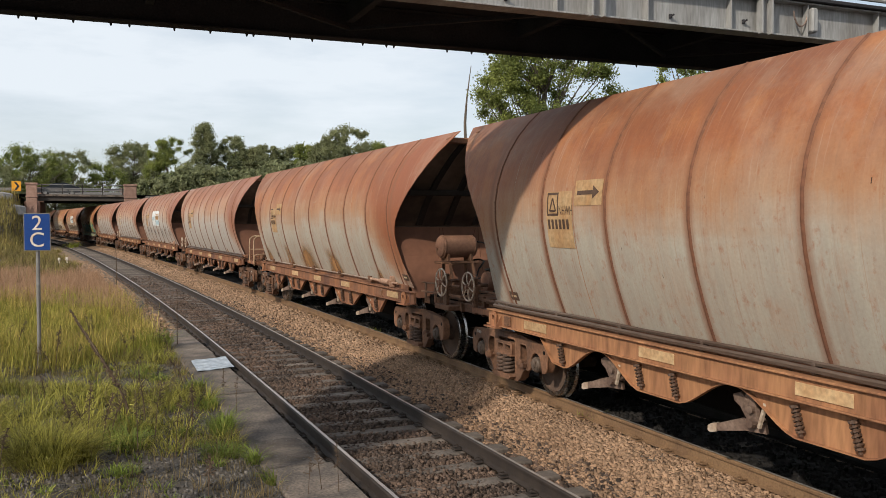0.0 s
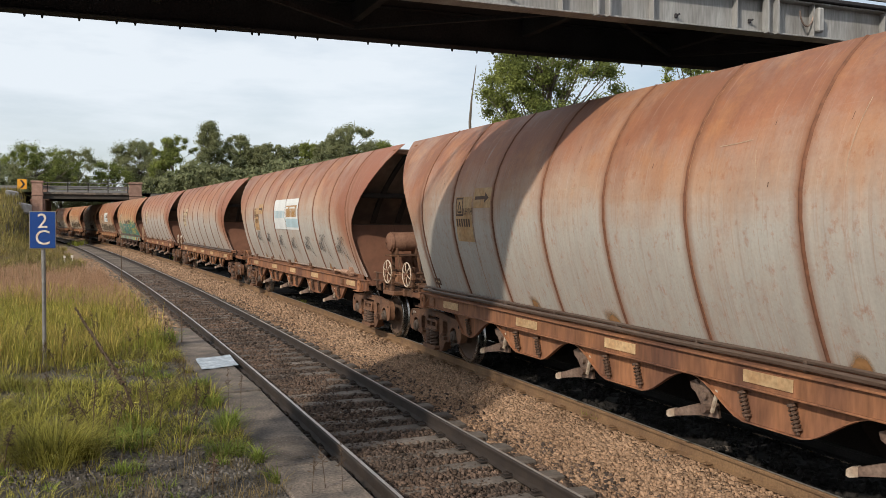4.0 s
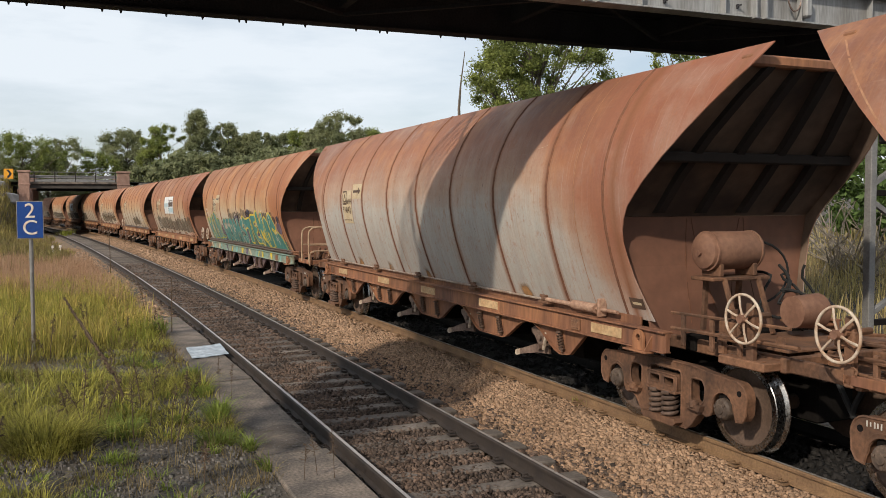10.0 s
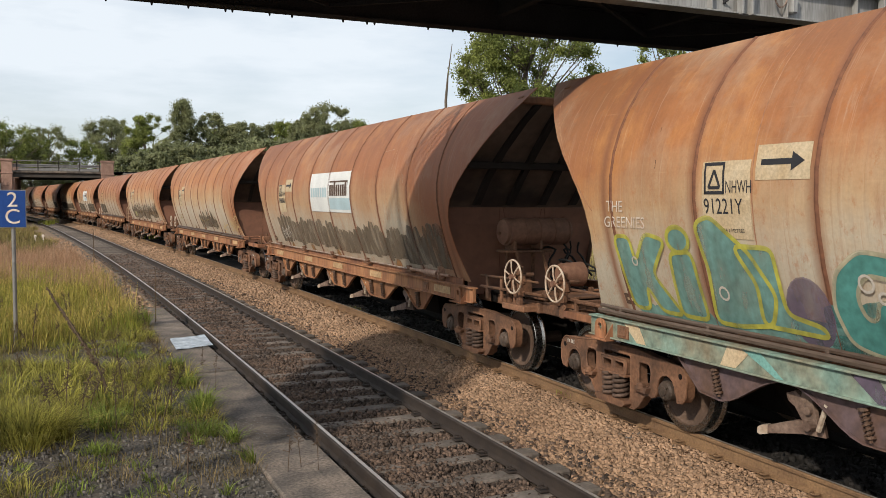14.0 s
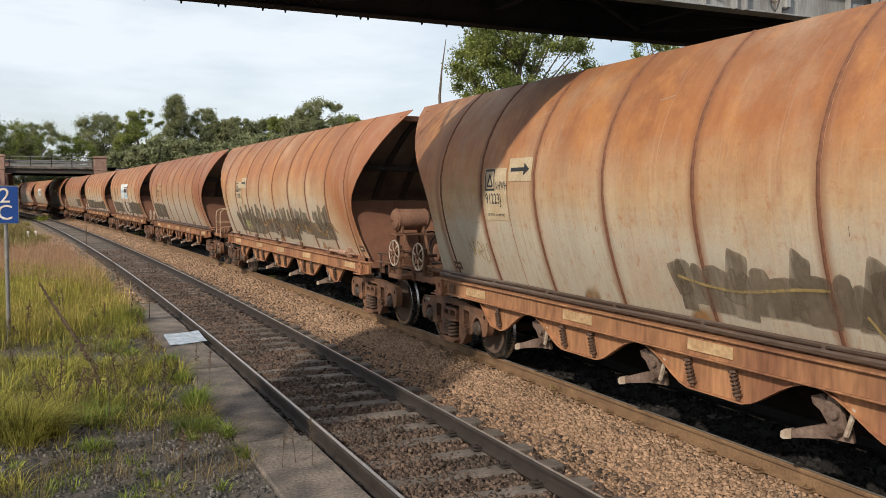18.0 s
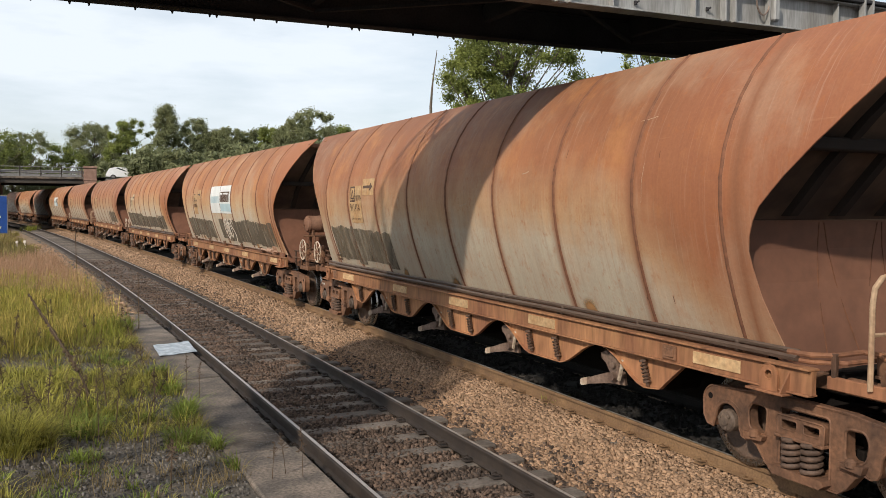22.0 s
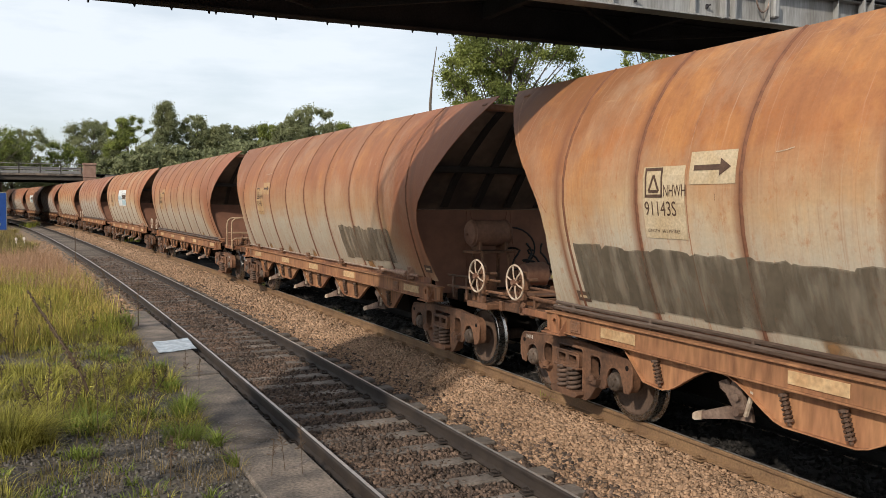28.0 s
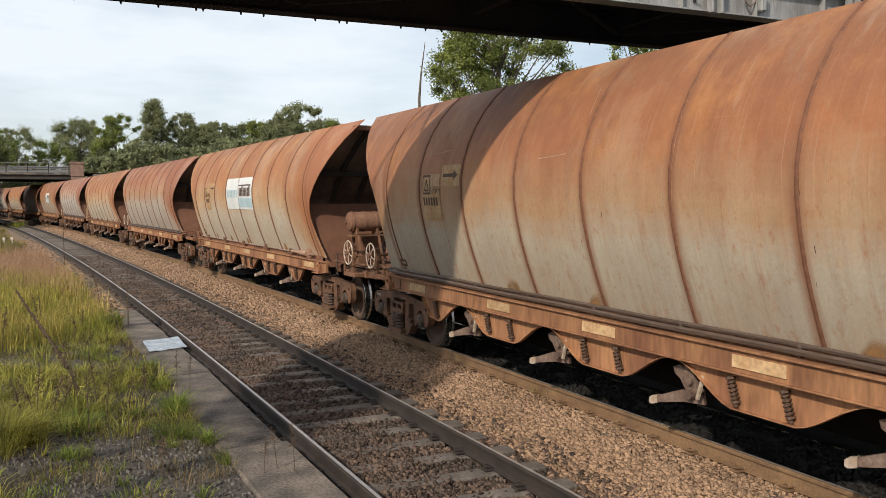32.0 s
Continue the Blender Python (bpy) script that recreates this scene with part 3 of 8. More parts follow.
LINE_Y = np.cumsum(np.cos(LINE_TH)) * 0.25
LINE_X += 3.2925 - LINE_X[_zero]
LINE_Y -= LINE_Y[_zero]
GAP = 3.656  # between the two tracks


def at(s, off=0.0):
    """Point of the line at s metres along it, off metres to the right of the near track's middle, and the heading."""
    x, y, th = (float(np.interp(s, LINE_S, a)) for a in (LINE_X, LINE_Y, LINE_TH))
    return x + off * math.cos(th), y + off * math.sin(th), th


def on_line(s, off=0.0, z=0.0):
    x, y, th = at(s, off)
    return Matrix.Translation((x, y, z)) @ Matrix.Rotation(th, 4, "Z")


RNG = np.random.default_rng(7)

# ---- ground: one sheet to the horizon, with the cutting banks ----
def ground_height(x, y):
    """Level beside the line; banks rise behind the train and at the far left."""
    s = np.clip(y, -250, 500)
    cx = np.interp(s, LINE_Y, LINE_X)
    d = x - cx
    z = np.full_like(d, -0.42)
    left = np.clip((-d - 0.9) / 0.25, 0, 1)
    z = z + left * 0.33
    z = z + np.clip((-d - 5.0) / 14, 0, 1) * np.clip((y - 40) / 45, 0, 1) * 3.4
    z = z + np.clip((d - GAP - 3.2) / 3.5, 0, 1) * 0.5
    z = z + np.clip((d - GAP - 4.5) / 16, 0, 1) * np.clip((y - 30) / 60, 0, 1) * 4.2
    z = z + np.clip((d - GAP - 5.2) / 7, 0, 1) * 1.45
    emb = np.clip((np.abs(x + 0.8) - 4.3) / 1.9, 0, 1) * np.clip(1 - (np.abs(y - 103.5) - 6.5) / 24, 0, 1)
    z = np.maximum(z, z * (1 - emb) + 5.12 * emb)
    z = z + 0.05 * np.sin(x * 1.7 + y * 0.6) * np.sin(y * 1.1 - x * 0.4) * np.clip((-d - 1.6), 0, 1)
    return z


def grid_axis(near, far, step, grow):
    a, v = [0.0], step
    while a[-1] < far:
        a.append(a[-1] + (step if a[-1] < near else v))
        v = v * grow if a[-1] >= near else v
    return a


gx = grid_axis(14, 1500, 0.3, 1.25)
gy = grid_axis(116, 1800, 0.8, 1.2)
xs = np.array([-v for v in gx[:0:-1]] + gx)
ys = np.array([-v for v in grid_axis(20, 1500, 1.5, 1.3)[:0:-1]] + gy)
X, Y = np.meshgrid(xs, ys)
Z = ground_height(X, Y)
nx, ny = len(xs), len(ys)
I = np.arange(nx * ny).reshape(ny, nx)
quads = np.stack([I[:-1, :-1], I[:-1, 1:], I[1:, 1:], I[1:, :-1]], -1).reshape(-1, 4)
ground = new("ground", np_mesh("ground", np.stack([X, Y, Z], -1).reshape(-1, 3), quads, M_SOIL, smooth=True))
tagged(ground, "gravelly soil ground with thin dry grass beside the railway", "ground", kind="structure")


# ---- two tracks: ballast bed, sleepers, rails ----
def swept(name, prof, s0, s1, step, off, mats, mis=None):
    """A closed outline of (across, up) drawn along the line."""
    g = Mesh()
    k = len(prof)
    ss = np.arange(s0, s1 + step, step)
    for s in ss:
        x, y, th = at(s, off)
        g.v += [(x + a * math.cos(th), y + a * math.sin(th), z) for a, z in prof]
    for i in range(len(ss) - 1):
        for j in range(k):
            g.f.append((i * k + j, i * k + (j + 1) % k, (i + 1) * k + (j + 1) % k, (i + 1) * k + j))
            g.m.append(mis[j] if mis else 0)
    g.f += [tuple(range(k)), tuple(range((len(ss) - 1) * k, len(ss) * k))]
    g.m += [0, 0]
    return g.done(name, *mats)


bed_near = new("ballast_bed", swept("ballast_bed_near", [(-0.98, -0.6), (-0.98, -0.225), (-0.6, -0.215), (0.6, -0.215), (0.95, -0.215), (1.25, -0.26), (1.25, -0.6)], -40, 190, 2, 0, [M_BED_D]))
tagged(bed_near, "dark sooty ballast bed of the near track", "ballast", kind="structure")
bed_mid = new("ballast_bed", swept("ballast_bed_far", [(1.25, -0.6), (1.25, -0.262), (1.7, -0.33), (2.2, -0.255), (2.42, -0.21), (2.9, -0.20), (4.7, -0.20), (5.2, -0.24), (6.3, -0.6)], -40, 190, 2, 0, [M_BED]))
tagged(bed_mid, "buff stone ballast bed under the train", "ballast", kind="structure")

# a near-black strip of bed between the far track's rails
coal = new("coal_bed", swept("coal_bed", [(2.97, -0.30), (2.97, -0.172), (4.34, -0.172), (4.34, -0.30)], -40, 190, 2, 0, [M_NEAR_BLACK]))
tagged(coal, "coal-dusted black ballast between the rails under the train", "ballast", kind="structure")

RAIL = [(-0.066, -0.158), (-0.066, -0.146), (-0.016, -0.125), (-0.010, -0.045), (-0.034, -0.036), (-0.035, -0.010), (-0.027, -0.001), (-0.010, 0.0), (0.027, -0.001), (0.035, -0.010), (0.034, -0.036), (0.010, -0.045), (0.016, -0.125), (0.066, -0.146), (0.066, -0.158)]
RAIL_MI = [0, 0, 0, 0, 0, 0, 0, 1, 0, 0, 0, 0, 0, 0, 0]
sl = Mesh().box((0, 0, -0.075), (2.5, 0.23, 0.15), 0.02).done("sleeper", M_SLEEPER)
clip = Mesh()
clip.box((0, 0, 0.012), (0.12, 0.15, 0.024), 0.006)
clip.tube([(-0.05, -0.05, 0.03), (-0.035, -0.05, 0.058), (0.03, -0.045, 0.05), (0.045, 0.0, 0.052), (0.03, 0.045, 0.05), (-0.035, 0.05, 0.058), (-0.05, 0.05, 0.03)], 0.011, 6)
clip_far = clip.done("rail_clip", M_RAILBUFF)
clip = clip.done("rail_clip", M_RAILSIDE)
tracks = []
for nm, off, side in (("railway_track_near", 0.0, M_RAILSIDE), ("railway_track_far", GAP, M_RAILBUFF)):
    tr = root(nm, "rust-brown steel rails on weathered timber sleepers in ballast" if off else "polished steel rails on weathered timber sleepers in sooty ballast", "railway track", kind="structure")
    tracks.append(tr)
    for a in (-0.7525, 0.7525):
        put("rail", swept("rail", RAIL, -60, 330, 1.5, off + a, [M_NEAR_BLACK if off and a > 0 else side, M_RAILTOP], RAIL_MI), tr, label="long steel rail with a worn bright head")

# ---- old concrete edging beside the near rail ----
def ring_soft(poly, turns=2):
    """Rounds off the corners of a closed outline."""
    for _ in range(turns):
        poly = [q for a, b in zip(poly, (*poly[1:], poly[0])) for q in ((a[0] * 0.75 + b[0] * 0.25, a[1] * 0.75 + b[1] * 0.25), (a[0] * 0.25 + b[0] * 0.75, a[1] * 0.25 + b[1] * 0.75))]
    return poly



edge = root("concrete_edging", "old cracked concrete path edging beside the rail", "concrete edging", kind="structure")
random.seed(5)
s = 1.62
while s < 19.5:
    n_len = 4.1 if s > 8 else 2.4
    g = Mesh().box((0, 0, 0), (0.66 + random.uniform(-0.03, 0.03), n_len - 0.07, 0.18), 0.018).done("slab", M_CONC)
    put("slab", g, edge, on_line(s + n_len / 2, -1.27, -0.145 + (0.018 if 6 < s < 7 else random.uniform(-0.014, 0.006))) @ Matrix.Rotation(random.uniform(-0.012, 0.012), 4, "Y") @ Matrix.Rotation(random.uniform(-0.02, 0.02), 4, "Z"))
    s += n_len
    put("joint_dirt", Mesh().box((0, 0, 0), (0.62, 0.075, 0.10), 0.004).done("joint_dirt", M_JOINT), edge, on_line(s, -1.27, -0.118) @ Matrix.Rotation(random.uniform(-0.03, 0.03), 4, "Z"), "dark dirt packed in the joint")
# outline of a cast shadow, laid over the slabs as a dark film
SHADOW_RIM = ((1.66, 9.02), (1.95, 8.92), (2.24, 9.04), (2.24, 9.85), (2.08, 10.02), (1.84, 9.92), (1.66, 10.08))
g = Mesh()
mid_, rim_ = Vector((1.95, 9.48, -0.048)), [Vector((a, b, -0.048)) for a, b in ring_soft(SHADOW_RIM)]
g.add([mid_[:]] + [(mid_.lerp(q, 0.6))[:] for q in rim_] + [q[:] for q in rim_], [(0, 1 + i, 1 + (i + 1) % len(rim_)) for i in range(len(rim_))] + [(1 + i, 1 + len(rim_) + i, 1 + len(rim_) + (i + 1) % len(rim_), 1 + (i + 1) % len(rim_)) for i in range(len(rim_))])
put("oil_stain", g.done("oil_stain", M_SHADOW_WASH), edge, label="dark shadow patch painted on the concrete")

# ---- reddish gravel strip beyond the edging ----
verge = new("gravel_verge", swept("gravel_verge", [(-4.6, -0.5), (-4.6, -0.10), (-3.6, -0.055), (-1.6, -0.055), (-0.985, -0.17), (-0.985, -0.5)], 19.6, 112, 2, 0, [M_VERGE]))
tagged(verge, "reddish-brown gravel verge beside the near track", "gravel", kind="structure")

# ---- trees ----
def leaf_cloud(centres, radii, n_each, size, flat=0.7):
    """Leaf quads scattered about clump centres; thicker towards the rim of each clump."""
    c = np.repeat(np.asarray(centres), n_each, 0)
    r = np.repeat(np.asarray(radii), n_each)
    v = RNG.normal(0, 1, c.shape)
    v /= np.linalg.norm(v, axis=1, keepdims=True)
    v *= np.minimum(np.abs(RNG.normal(0, 0.55, len(c))) + 0.1, 1.12)[:, None]
    p = c + v * r[:, None] * np.array([1, 1, flat])
    a = RNG.normal(0, 1, p.shape)
    a /= np.linalg.norm(a, axis=1, keepdims=True)
    b = np.cross(a, RNG.normal(0, 1, p.shape))
    b /= np.linalg.norm(b, axis=1, keepdims=True)
    s = size * RNG.uniform(0.6, 1.4, len(p))
    a, b = a * s[:, None], b * (s * 0.45)[:, None]
    q = np.stack([p - a, p + b, p + a, p - b], 1).reshape(-1, 3)
    return q, np.arange(len(q)).reshape(-1, 4)


def tree(x, y, base, top, spread, leaf_m, label, style="gum", clumps=34, n_each=110, size=0.32, crown_from=0.3, puff=1.0, haze=True):
    """Tapered, leaning trunk with limbs that end in leaf clumps."""
    t = root("tree", label, "tree", pose(x, y, base))
    h = top - base
    g = Mesh()
    lean = RNG.normal(0, 0.04, 2)
    spine = [(lean[0] * z * z / h * 2, lean[1] * z * z / h * 2, z) for z in np.linspace(-0.3, h * 0.92, 8)]
    g.tube(spine, [max(0.022 * h * (1 - i / 8.5), 0.03) for i in range(8)], 7)
    cs, rs = [], []
    lobes = [(RNG.uniform(0, 6.283), RNG.uniform(0.7, 1.25)) for _ in range(6)]
    for i in range(clumps):
        u = RNG.random()
        zf = crown_from + (1 - crown_from) * u
        if style == "gum":
            w = spread * (0.45 + 0.75 * math.sin(math.pi * min(max((zf - crown_from) / (1.08 - crown_from), 0.06), 1)))
        elif style == "cone":
            w = spread * (1.12 - zf) * 1.1
        else:
            w = spread * math.sqrt(max(1 - ((zf - 0.58) / 0.48) ** 2, 0.05))
        ang = RNG.uniform(0, 2 * math.pi)
        w *= lobes[int(ang / 6.2832 * 6) % 6][1]
        rad = w * math.sqrt(RNG.random())
        c = (rad * math.cos(ang), rad * math.sin(ang), zf * h * 0.97)
        cs.append(c)
        rs.append(spread * RNG.uniform(0.10, 0.24) * puff)
        if i % 3 == 0:
            j = min(int(max(zf - 0.22, 0.1) * 8), 7)
            a, b = Vector(spine[j]), Vector(c)
            m_ = (a + b) / 2 + Vector((0, 0, -0.03 * h))
            g.tube([a, m_, b], [0.006 * h, 0.003 * h, 0.0012 * h], 5)
    if haze:
        cs += [(c[0] * 1.03, c[1] * 1.03, c[2] + 0.02 * h) for c in cs[::4]]
        rs += [r * 1.35 for r in rs[::4]]
    put("trunk", g.done("trunk", M_BARK), t)
    v, f = leaf_cloud(cs, rs, n_each, size, 0.85)
    put("crown", np_mesh("crown", v, f, leaf_m), t)
    return t


FAR_TREES = (  # bearing, distance, slope of the top, spread, style
    (-5.2, 135, 0.062, 5.0, "round"), (-3.5, 140, 0.0760, 5.2, "gum"), (-1.9, 150, 0.062, 4.5, "round"), (-1.0, 145, 0.0727, 3.6, "round"),
    (0.6, 150, 0.062, 4.5, "round"), (2.4, 165, 0.0830, 4.6, "gum"), (3.6, 140, 0.066, 3.2, "cone"), (4.7, 130, 0.0890, 3.2, "round"), (6.7, 128, 0.1085, 4.0, "cone"),
    (8.5, 130, 0.0940, 3.2, "round"), (9.6, 138, 0.080, 3.4, "round"), (10.5, 130, 0.0838, 2.6, "gum"), (11.9, 132, 0.0825, 2.8, "round"), (13.3, 128, 0.0858, 2.8, "gum"),
    (14.4, 124, 0.092, 2.8, "round"), (15.7, 112, 0.1077, 4.0, "round"), (17.4, 118, 0.088, 3.6, "round"), (19.5, 120, 0.075, 4.5, "round"))
for i, (bear, dist, slope, spread, style) in enumerate(FAR_TREES):
    x, y = dist * math.sin(radians(bear)), dist * math.cos(radians(bear))
    base = float(ground_height(np.array([x]), np.array([y]))[0])
    tree(x, y, base, 2.474 + slope * dist, spread, (M_LEAF, M_LEAF_Y, M_LEAF)[i % 3], ("dark grey-green casuarina tree behind the railway" if style == "cone" else "olive-green gum tree behind the railway"),
         style, clumps=110 + 25 * (i % 3), n_each=230, size=0.115, crown_from=0.12 if style != "gum" else 0.42)
for i in range(14):  # lower growth filling the belt
    bear = -6.0 + 2.0 * i
    d = 112 + 14 * math.sin(i * 2.7) + (8 if bear < 2 else 0)
    x, y = d * math.sin(radians(bear)), d * math.cos(radians(bear))
    if abs(x - float(np.interp(y, LINE_Y, LINE_X)) - 1.8) < 9:
        continue
    base = float(ground_height(np.array([x]), np.array([y]))[0])
    tree(x, y, base, max(base + 3.4, 2.474 + (0.045 + 0.008 * math.sin(i * 1.9)) * d), 4.2, M_LEAF, "low olive-green scrub tree on the bank", "round", clumps=80, n_each=80, size=0.24, crown_from=0.02)
# the nearer trees beyond the train
tree(18.75, 35.0, 0.2, 12.6, 3.0, M_LEAF_Y, "tall open gum tree beside the railway", "gum", clumps=240, n_each=430, size=0.062, crown_from=0.28, puff=1.12, haze=False)
tree(25.1, 31.4, 0.2, 10.2, 2.1, M_LEAF_Y, "slender gum tree beside the railway", "gum", clumps=120, n_each=260, size=0.062, crown_from=0.34, puff=1.1, haze=False)
for x, y, top in ((25.5, 17.5, 7.2), (28.0, 22.5, 8.0), (27.0, 13.0, 7.0), (31.0, 27.0, 8.5), (24.0, 27.5, 6.4), (34.0, 18.0, 9.0), (37.0, 26.0, 10.0), (33.0, 11.5, 8.0), (30.0, 15.5, 7.5)):
    tree(x + 1.0, y, float(ground_height(np.array([x + 1.0]), np.array([y]))[0]), top, 2.8, M_BUSH, "leafy green tree beyond the footbridge trestle", "round", clumps=75, n_each=130, size=0.12, crown_from=0.08)
dead = root("dead_tree", "thin bare dead tree trunk", "dead tree", pose(15.9, 36.6, 0))
put("trunk", Mesh().tube([(0, 0, -0.2), (0.1, 0, 4), (0.05, 0.1, 7.0), (0.14, 0.1, 8.1), (0.35, 0.1, 9.6)], [0.11, 0.09, 0.065, 0.04, 0.015], 7).done("trunk", M_BARK), dead)


# ---- bushes, reeds and dry grass beyond the train ----
def bush(x, y, r, h, label):
    b = root("bush", label, "bush", pose(x, y, float(ground_height(np.array([x]), np.array([y]))[0])))
    g = Mesh()
    cs, rs = [], []
    for i in range(22):
        a, q = RNG.uniform(0, 6.283), r * math.sqrt(RNG.random())
        c = Vector((q * math.cos(a), q * math.sin(a), h * RNG.uniform(0.15, 0.9)))
        cs.append(c[:]), rs.append(r * RNG.uniform(0.25, 0.42))
        if i % 3 == 0:
            g.tube([(0, 0, -0.1), c * 0.5, c], [0.03, 0.02, 0.008], 5)
    put("stem", g.done("stem", M_BARK), b)
    v, f = leaf_cloud(cs, rs, 150, 0.11)
    put("foliage", np_mesh("foliage", v, f, M_BUSH), b)


for x, y, r, h in ((17.4, 13.4, 1.3, 2.6), (18.6, 12.2, 1.6, 3.4), (17.4, 17.0, 1.6, 3.2), (20.6, 12.8, 1.8, 3.6), (20.0, 16.0, 2.0, 4.2), (22.8, 14.5, 2.2, 4.4), (16.8, 21.5, 1.8, 3.2), (19.5, 22.0, 2.2, 4.0), (23.5, 18.5, 2.4, 4.6), (16.2, 27, 2.0, 3.0)):
    bush(x + 2.4, y, r, h * 0.85, "dense green bush beside the railway")


ds = root("dead_shrub", "tangle of pale bare dead twigs beside the railway", "shrub", pose(16.2, 14.6, 0.9))
for i in range(70):
    a, q = RNG.uniform(0, 6.283), RNG.uniform(0.2, 1.7)
    tip = Vector((q * math.cos(a), q * math.sin(a) * 1.3, RNG.uniform(0.5, 1.7)))
    side = Vector(RNG.normal(0, 0.22, 3))
    put("twig", Mesh().tube([(0.5 * math.cos(a * 3), 0.6 * math.sin(a * 2), -0.1), tip * 0.55 + side, tip, tip + Vector((side.x, side.y, -0.15))], [0.022, 0.016, 0.010, 0.004], 5).done("twig", M_DEADWOOD), ds)


# ---- grass ----
def blades(px, py, h, w, lean=0.35, sway=(0.03, 0.01), away=None):
    """Bent grass blades at the given points; two leaves of quads each."""
    n = len(px)
    pz = ground_height(px, py)
    ang = RNG.uniform(0, 2 * math.pi, n) if away is None else away
    k = RNG.random(n) * lean if away is None else lean * RNG.uniform(0.25, 1.0, n)
    dx, dy = np.cos(ang) * k + sway[0], np.sin(ang) * k + sway[1]
    wx, wy = -np.sin(ang) * w / 2, np.cos(ang) * w / 2
    rows = []
    for u, ww in ((0, 1.0), (0.55, 0.75), (1.0, 0.08)):
        cx, cy, cz = px + dx * h * u * u, py + dy * h * u * u, pz + h * u * (1 - 0.36 * np.minimum(k, 1.5) * u)
        rows += [np.stack([cx - wx * ww, cy - wy * ww, cz], -1), np.stack([cx + wx * ww, cy + wy * ww, cz], -1)]
    v = np.stack(rows, 1).reshape(-1, 3)
    o = np.arange(n)[:, None] * 6
    return v, np.concatenate([o + np.array([0, 1, 3, 2]), o + np.array([2, 3, 5, 4])])


def tufts(cx, cy, n, spread):
    return (np.repeat(cx, n) + RNG.normal(0, spread, len(cx) * n), np.repeat(cy, n) + RNG.normal(0, spread, len(cx) * n))


def tussocks(cx, cy, n, r, h, w, lean):
    """Clumps whose blades arch outwards from the middle; r and h are one per clump."""
    a, q = RNG.uniform(0, 2 * math.pi, len(cx) * n), np.sqrt(RNG.random(len(cx) * n))
    rr, hh = np.repeat(r, n), np.repeat(h, n)
    px, py = np.repeat(cx, n) + np.cos(a) * q * rr, np.repeat(cy, n) + np.sin(a) * q * rr
    ok = px < np.interp(py, LINE_Y, LINE_X) - 1.60
    return blades(px[ok], py[ok], (hh * RNG.uniform(0.45, 1.05, len(hh)) * (1.1 - 0.35 * q))[ok], w, lean, away=(a + RNG.normal(0, 0.5, len(a)))[ok])


def patchy(n, x0, x1, y0, y1, freq, bare, shift):
    """Clump places, leaving bare gravel where a slow ripple runs low."""
    x, y = RNG.uniform(x0, x1, n), RNG.uniform(y0, y1, n)
    f = np.sin(x * freq + shift) * np.sin(y * freq * 0.8 + shift * 1.7) + 0.6 * np.sin((x + y) * freq * 1.9 + shift * 2.3)
    ok = (f + RNG.normal(0, 0.45, n)) > bare
    return keep(x[ok], y[ok], 1.66)


def grass(name, m_, label, *lots):
    vs, fs, o = [], [], 0
    for v, f in lots:
        vs.append(v), fs.append(f + o)
        o += len(v)
    ob = new(name, np_mesh(name, np.concatenate(vs), np.concatenate(fs), m_))
    return tagged(ob, label, "grass", kind="stuff")


def keep(px, py, x_edge):
    """Leaves the concrete edging and the track clear."""
    ok = px < np.interp(py, LINE_Y, LINE_X) - x_edge
    return px[ok], py[ok]


# tall straw field behind the sign
n = 1700
ux = RNG.uniform(-9.0, 1.9, n)
uy = 16.0 + 14.5 * RNG.random(n) ** 1.05
ok = uy > 16.6 + 0.9 * np.sin(ux * 1.3) + 1.4 * np.clip(ux, -3, 2) + RNG.normal(0, 0.9, n)
ux, uy = keep(ux[ok], uy[ok], 1.85)
uh = np.repeat(RNG.uniform(0.22, 0.80, len(ux)), 40)
fx, fy = tufts(ux, uy, 40, 0.14)
tall = blades(fx, fy, uh * RNG.uniform(0.45, 1.10, len(fx)), 0.0110, 1.3)
tx, ty = keep(RNG.uniform(-9, 1.9, 52000), 24.5 + 15.5 * RNG.random(52000), 1.9)
ty = ty - 1.6 * np.clip(tx, -3, 2)
seed = blades(tx, ty, RNG.uniform(0.40, 0.78, len(tx)) * np.where(np.sin(tx * 2.1 + ty) * np.sin(ty * 1.3) > -0.3, 1.0, 0.6), 0.010, 1.1)
bx, by = keep(RNG.uniform(-14, 1.5, 16000), RNG.uniform(36, 96, 16000), 2.5)
back = blades(bx, by, RNG.uniform(0.25, 0.7, len(bx)), 0.035, 0.7)
sx_, sy_ = keep(RNG.uniform(-10, 1.2, 170), RNG.uniform(39, 80, 170), 2.4)
scrub = tussocks(sx_, sy_, 90, RNG.uniform(0.25, 0.7, len(sx_)), RNG.uniform(0.4, 1.1, len(sx_)), 0.035, 1.0)
bk_x, bk_y = RNG.uniform(-17, -5.3, 9000), RNG.uniform(70, 98, 9000)
bank = blades(bk_x, bk_y, RNG.uniform(0.35, 0.9, 9000), 0.07, 0.6)
rx, ry = RNG.uniform(10.5, 24, 26000), RNG.uniform(6, 50, 26000)
right = blades(rx, ry, RNG.uniform(0.15, 0.5, len(rx)), 0.022, 0.9)
reed_x, reed_y = RNG.uniform(12.5, 17.0, 5000), RNG.uniform(8, 30, 5000)
reed = blades(reed_x, reed_y, RNG.uniform(0.3, 0.95, 5000), 0.02, 0.8)
grass("straw_grass", M_STRAW, "tall straw-yellow dry grass beside the railway", tall)
grass("bank_grass", M_BANK, "olive-brown rough grass on the bridge bank", bank, scrub)
grass("dull_grass", M_DULL, "dull brown dry grass on the verge", back)
grass("dry_reeds", M_REED, "bleached dry reeds and grass beyond the train", right, reed)
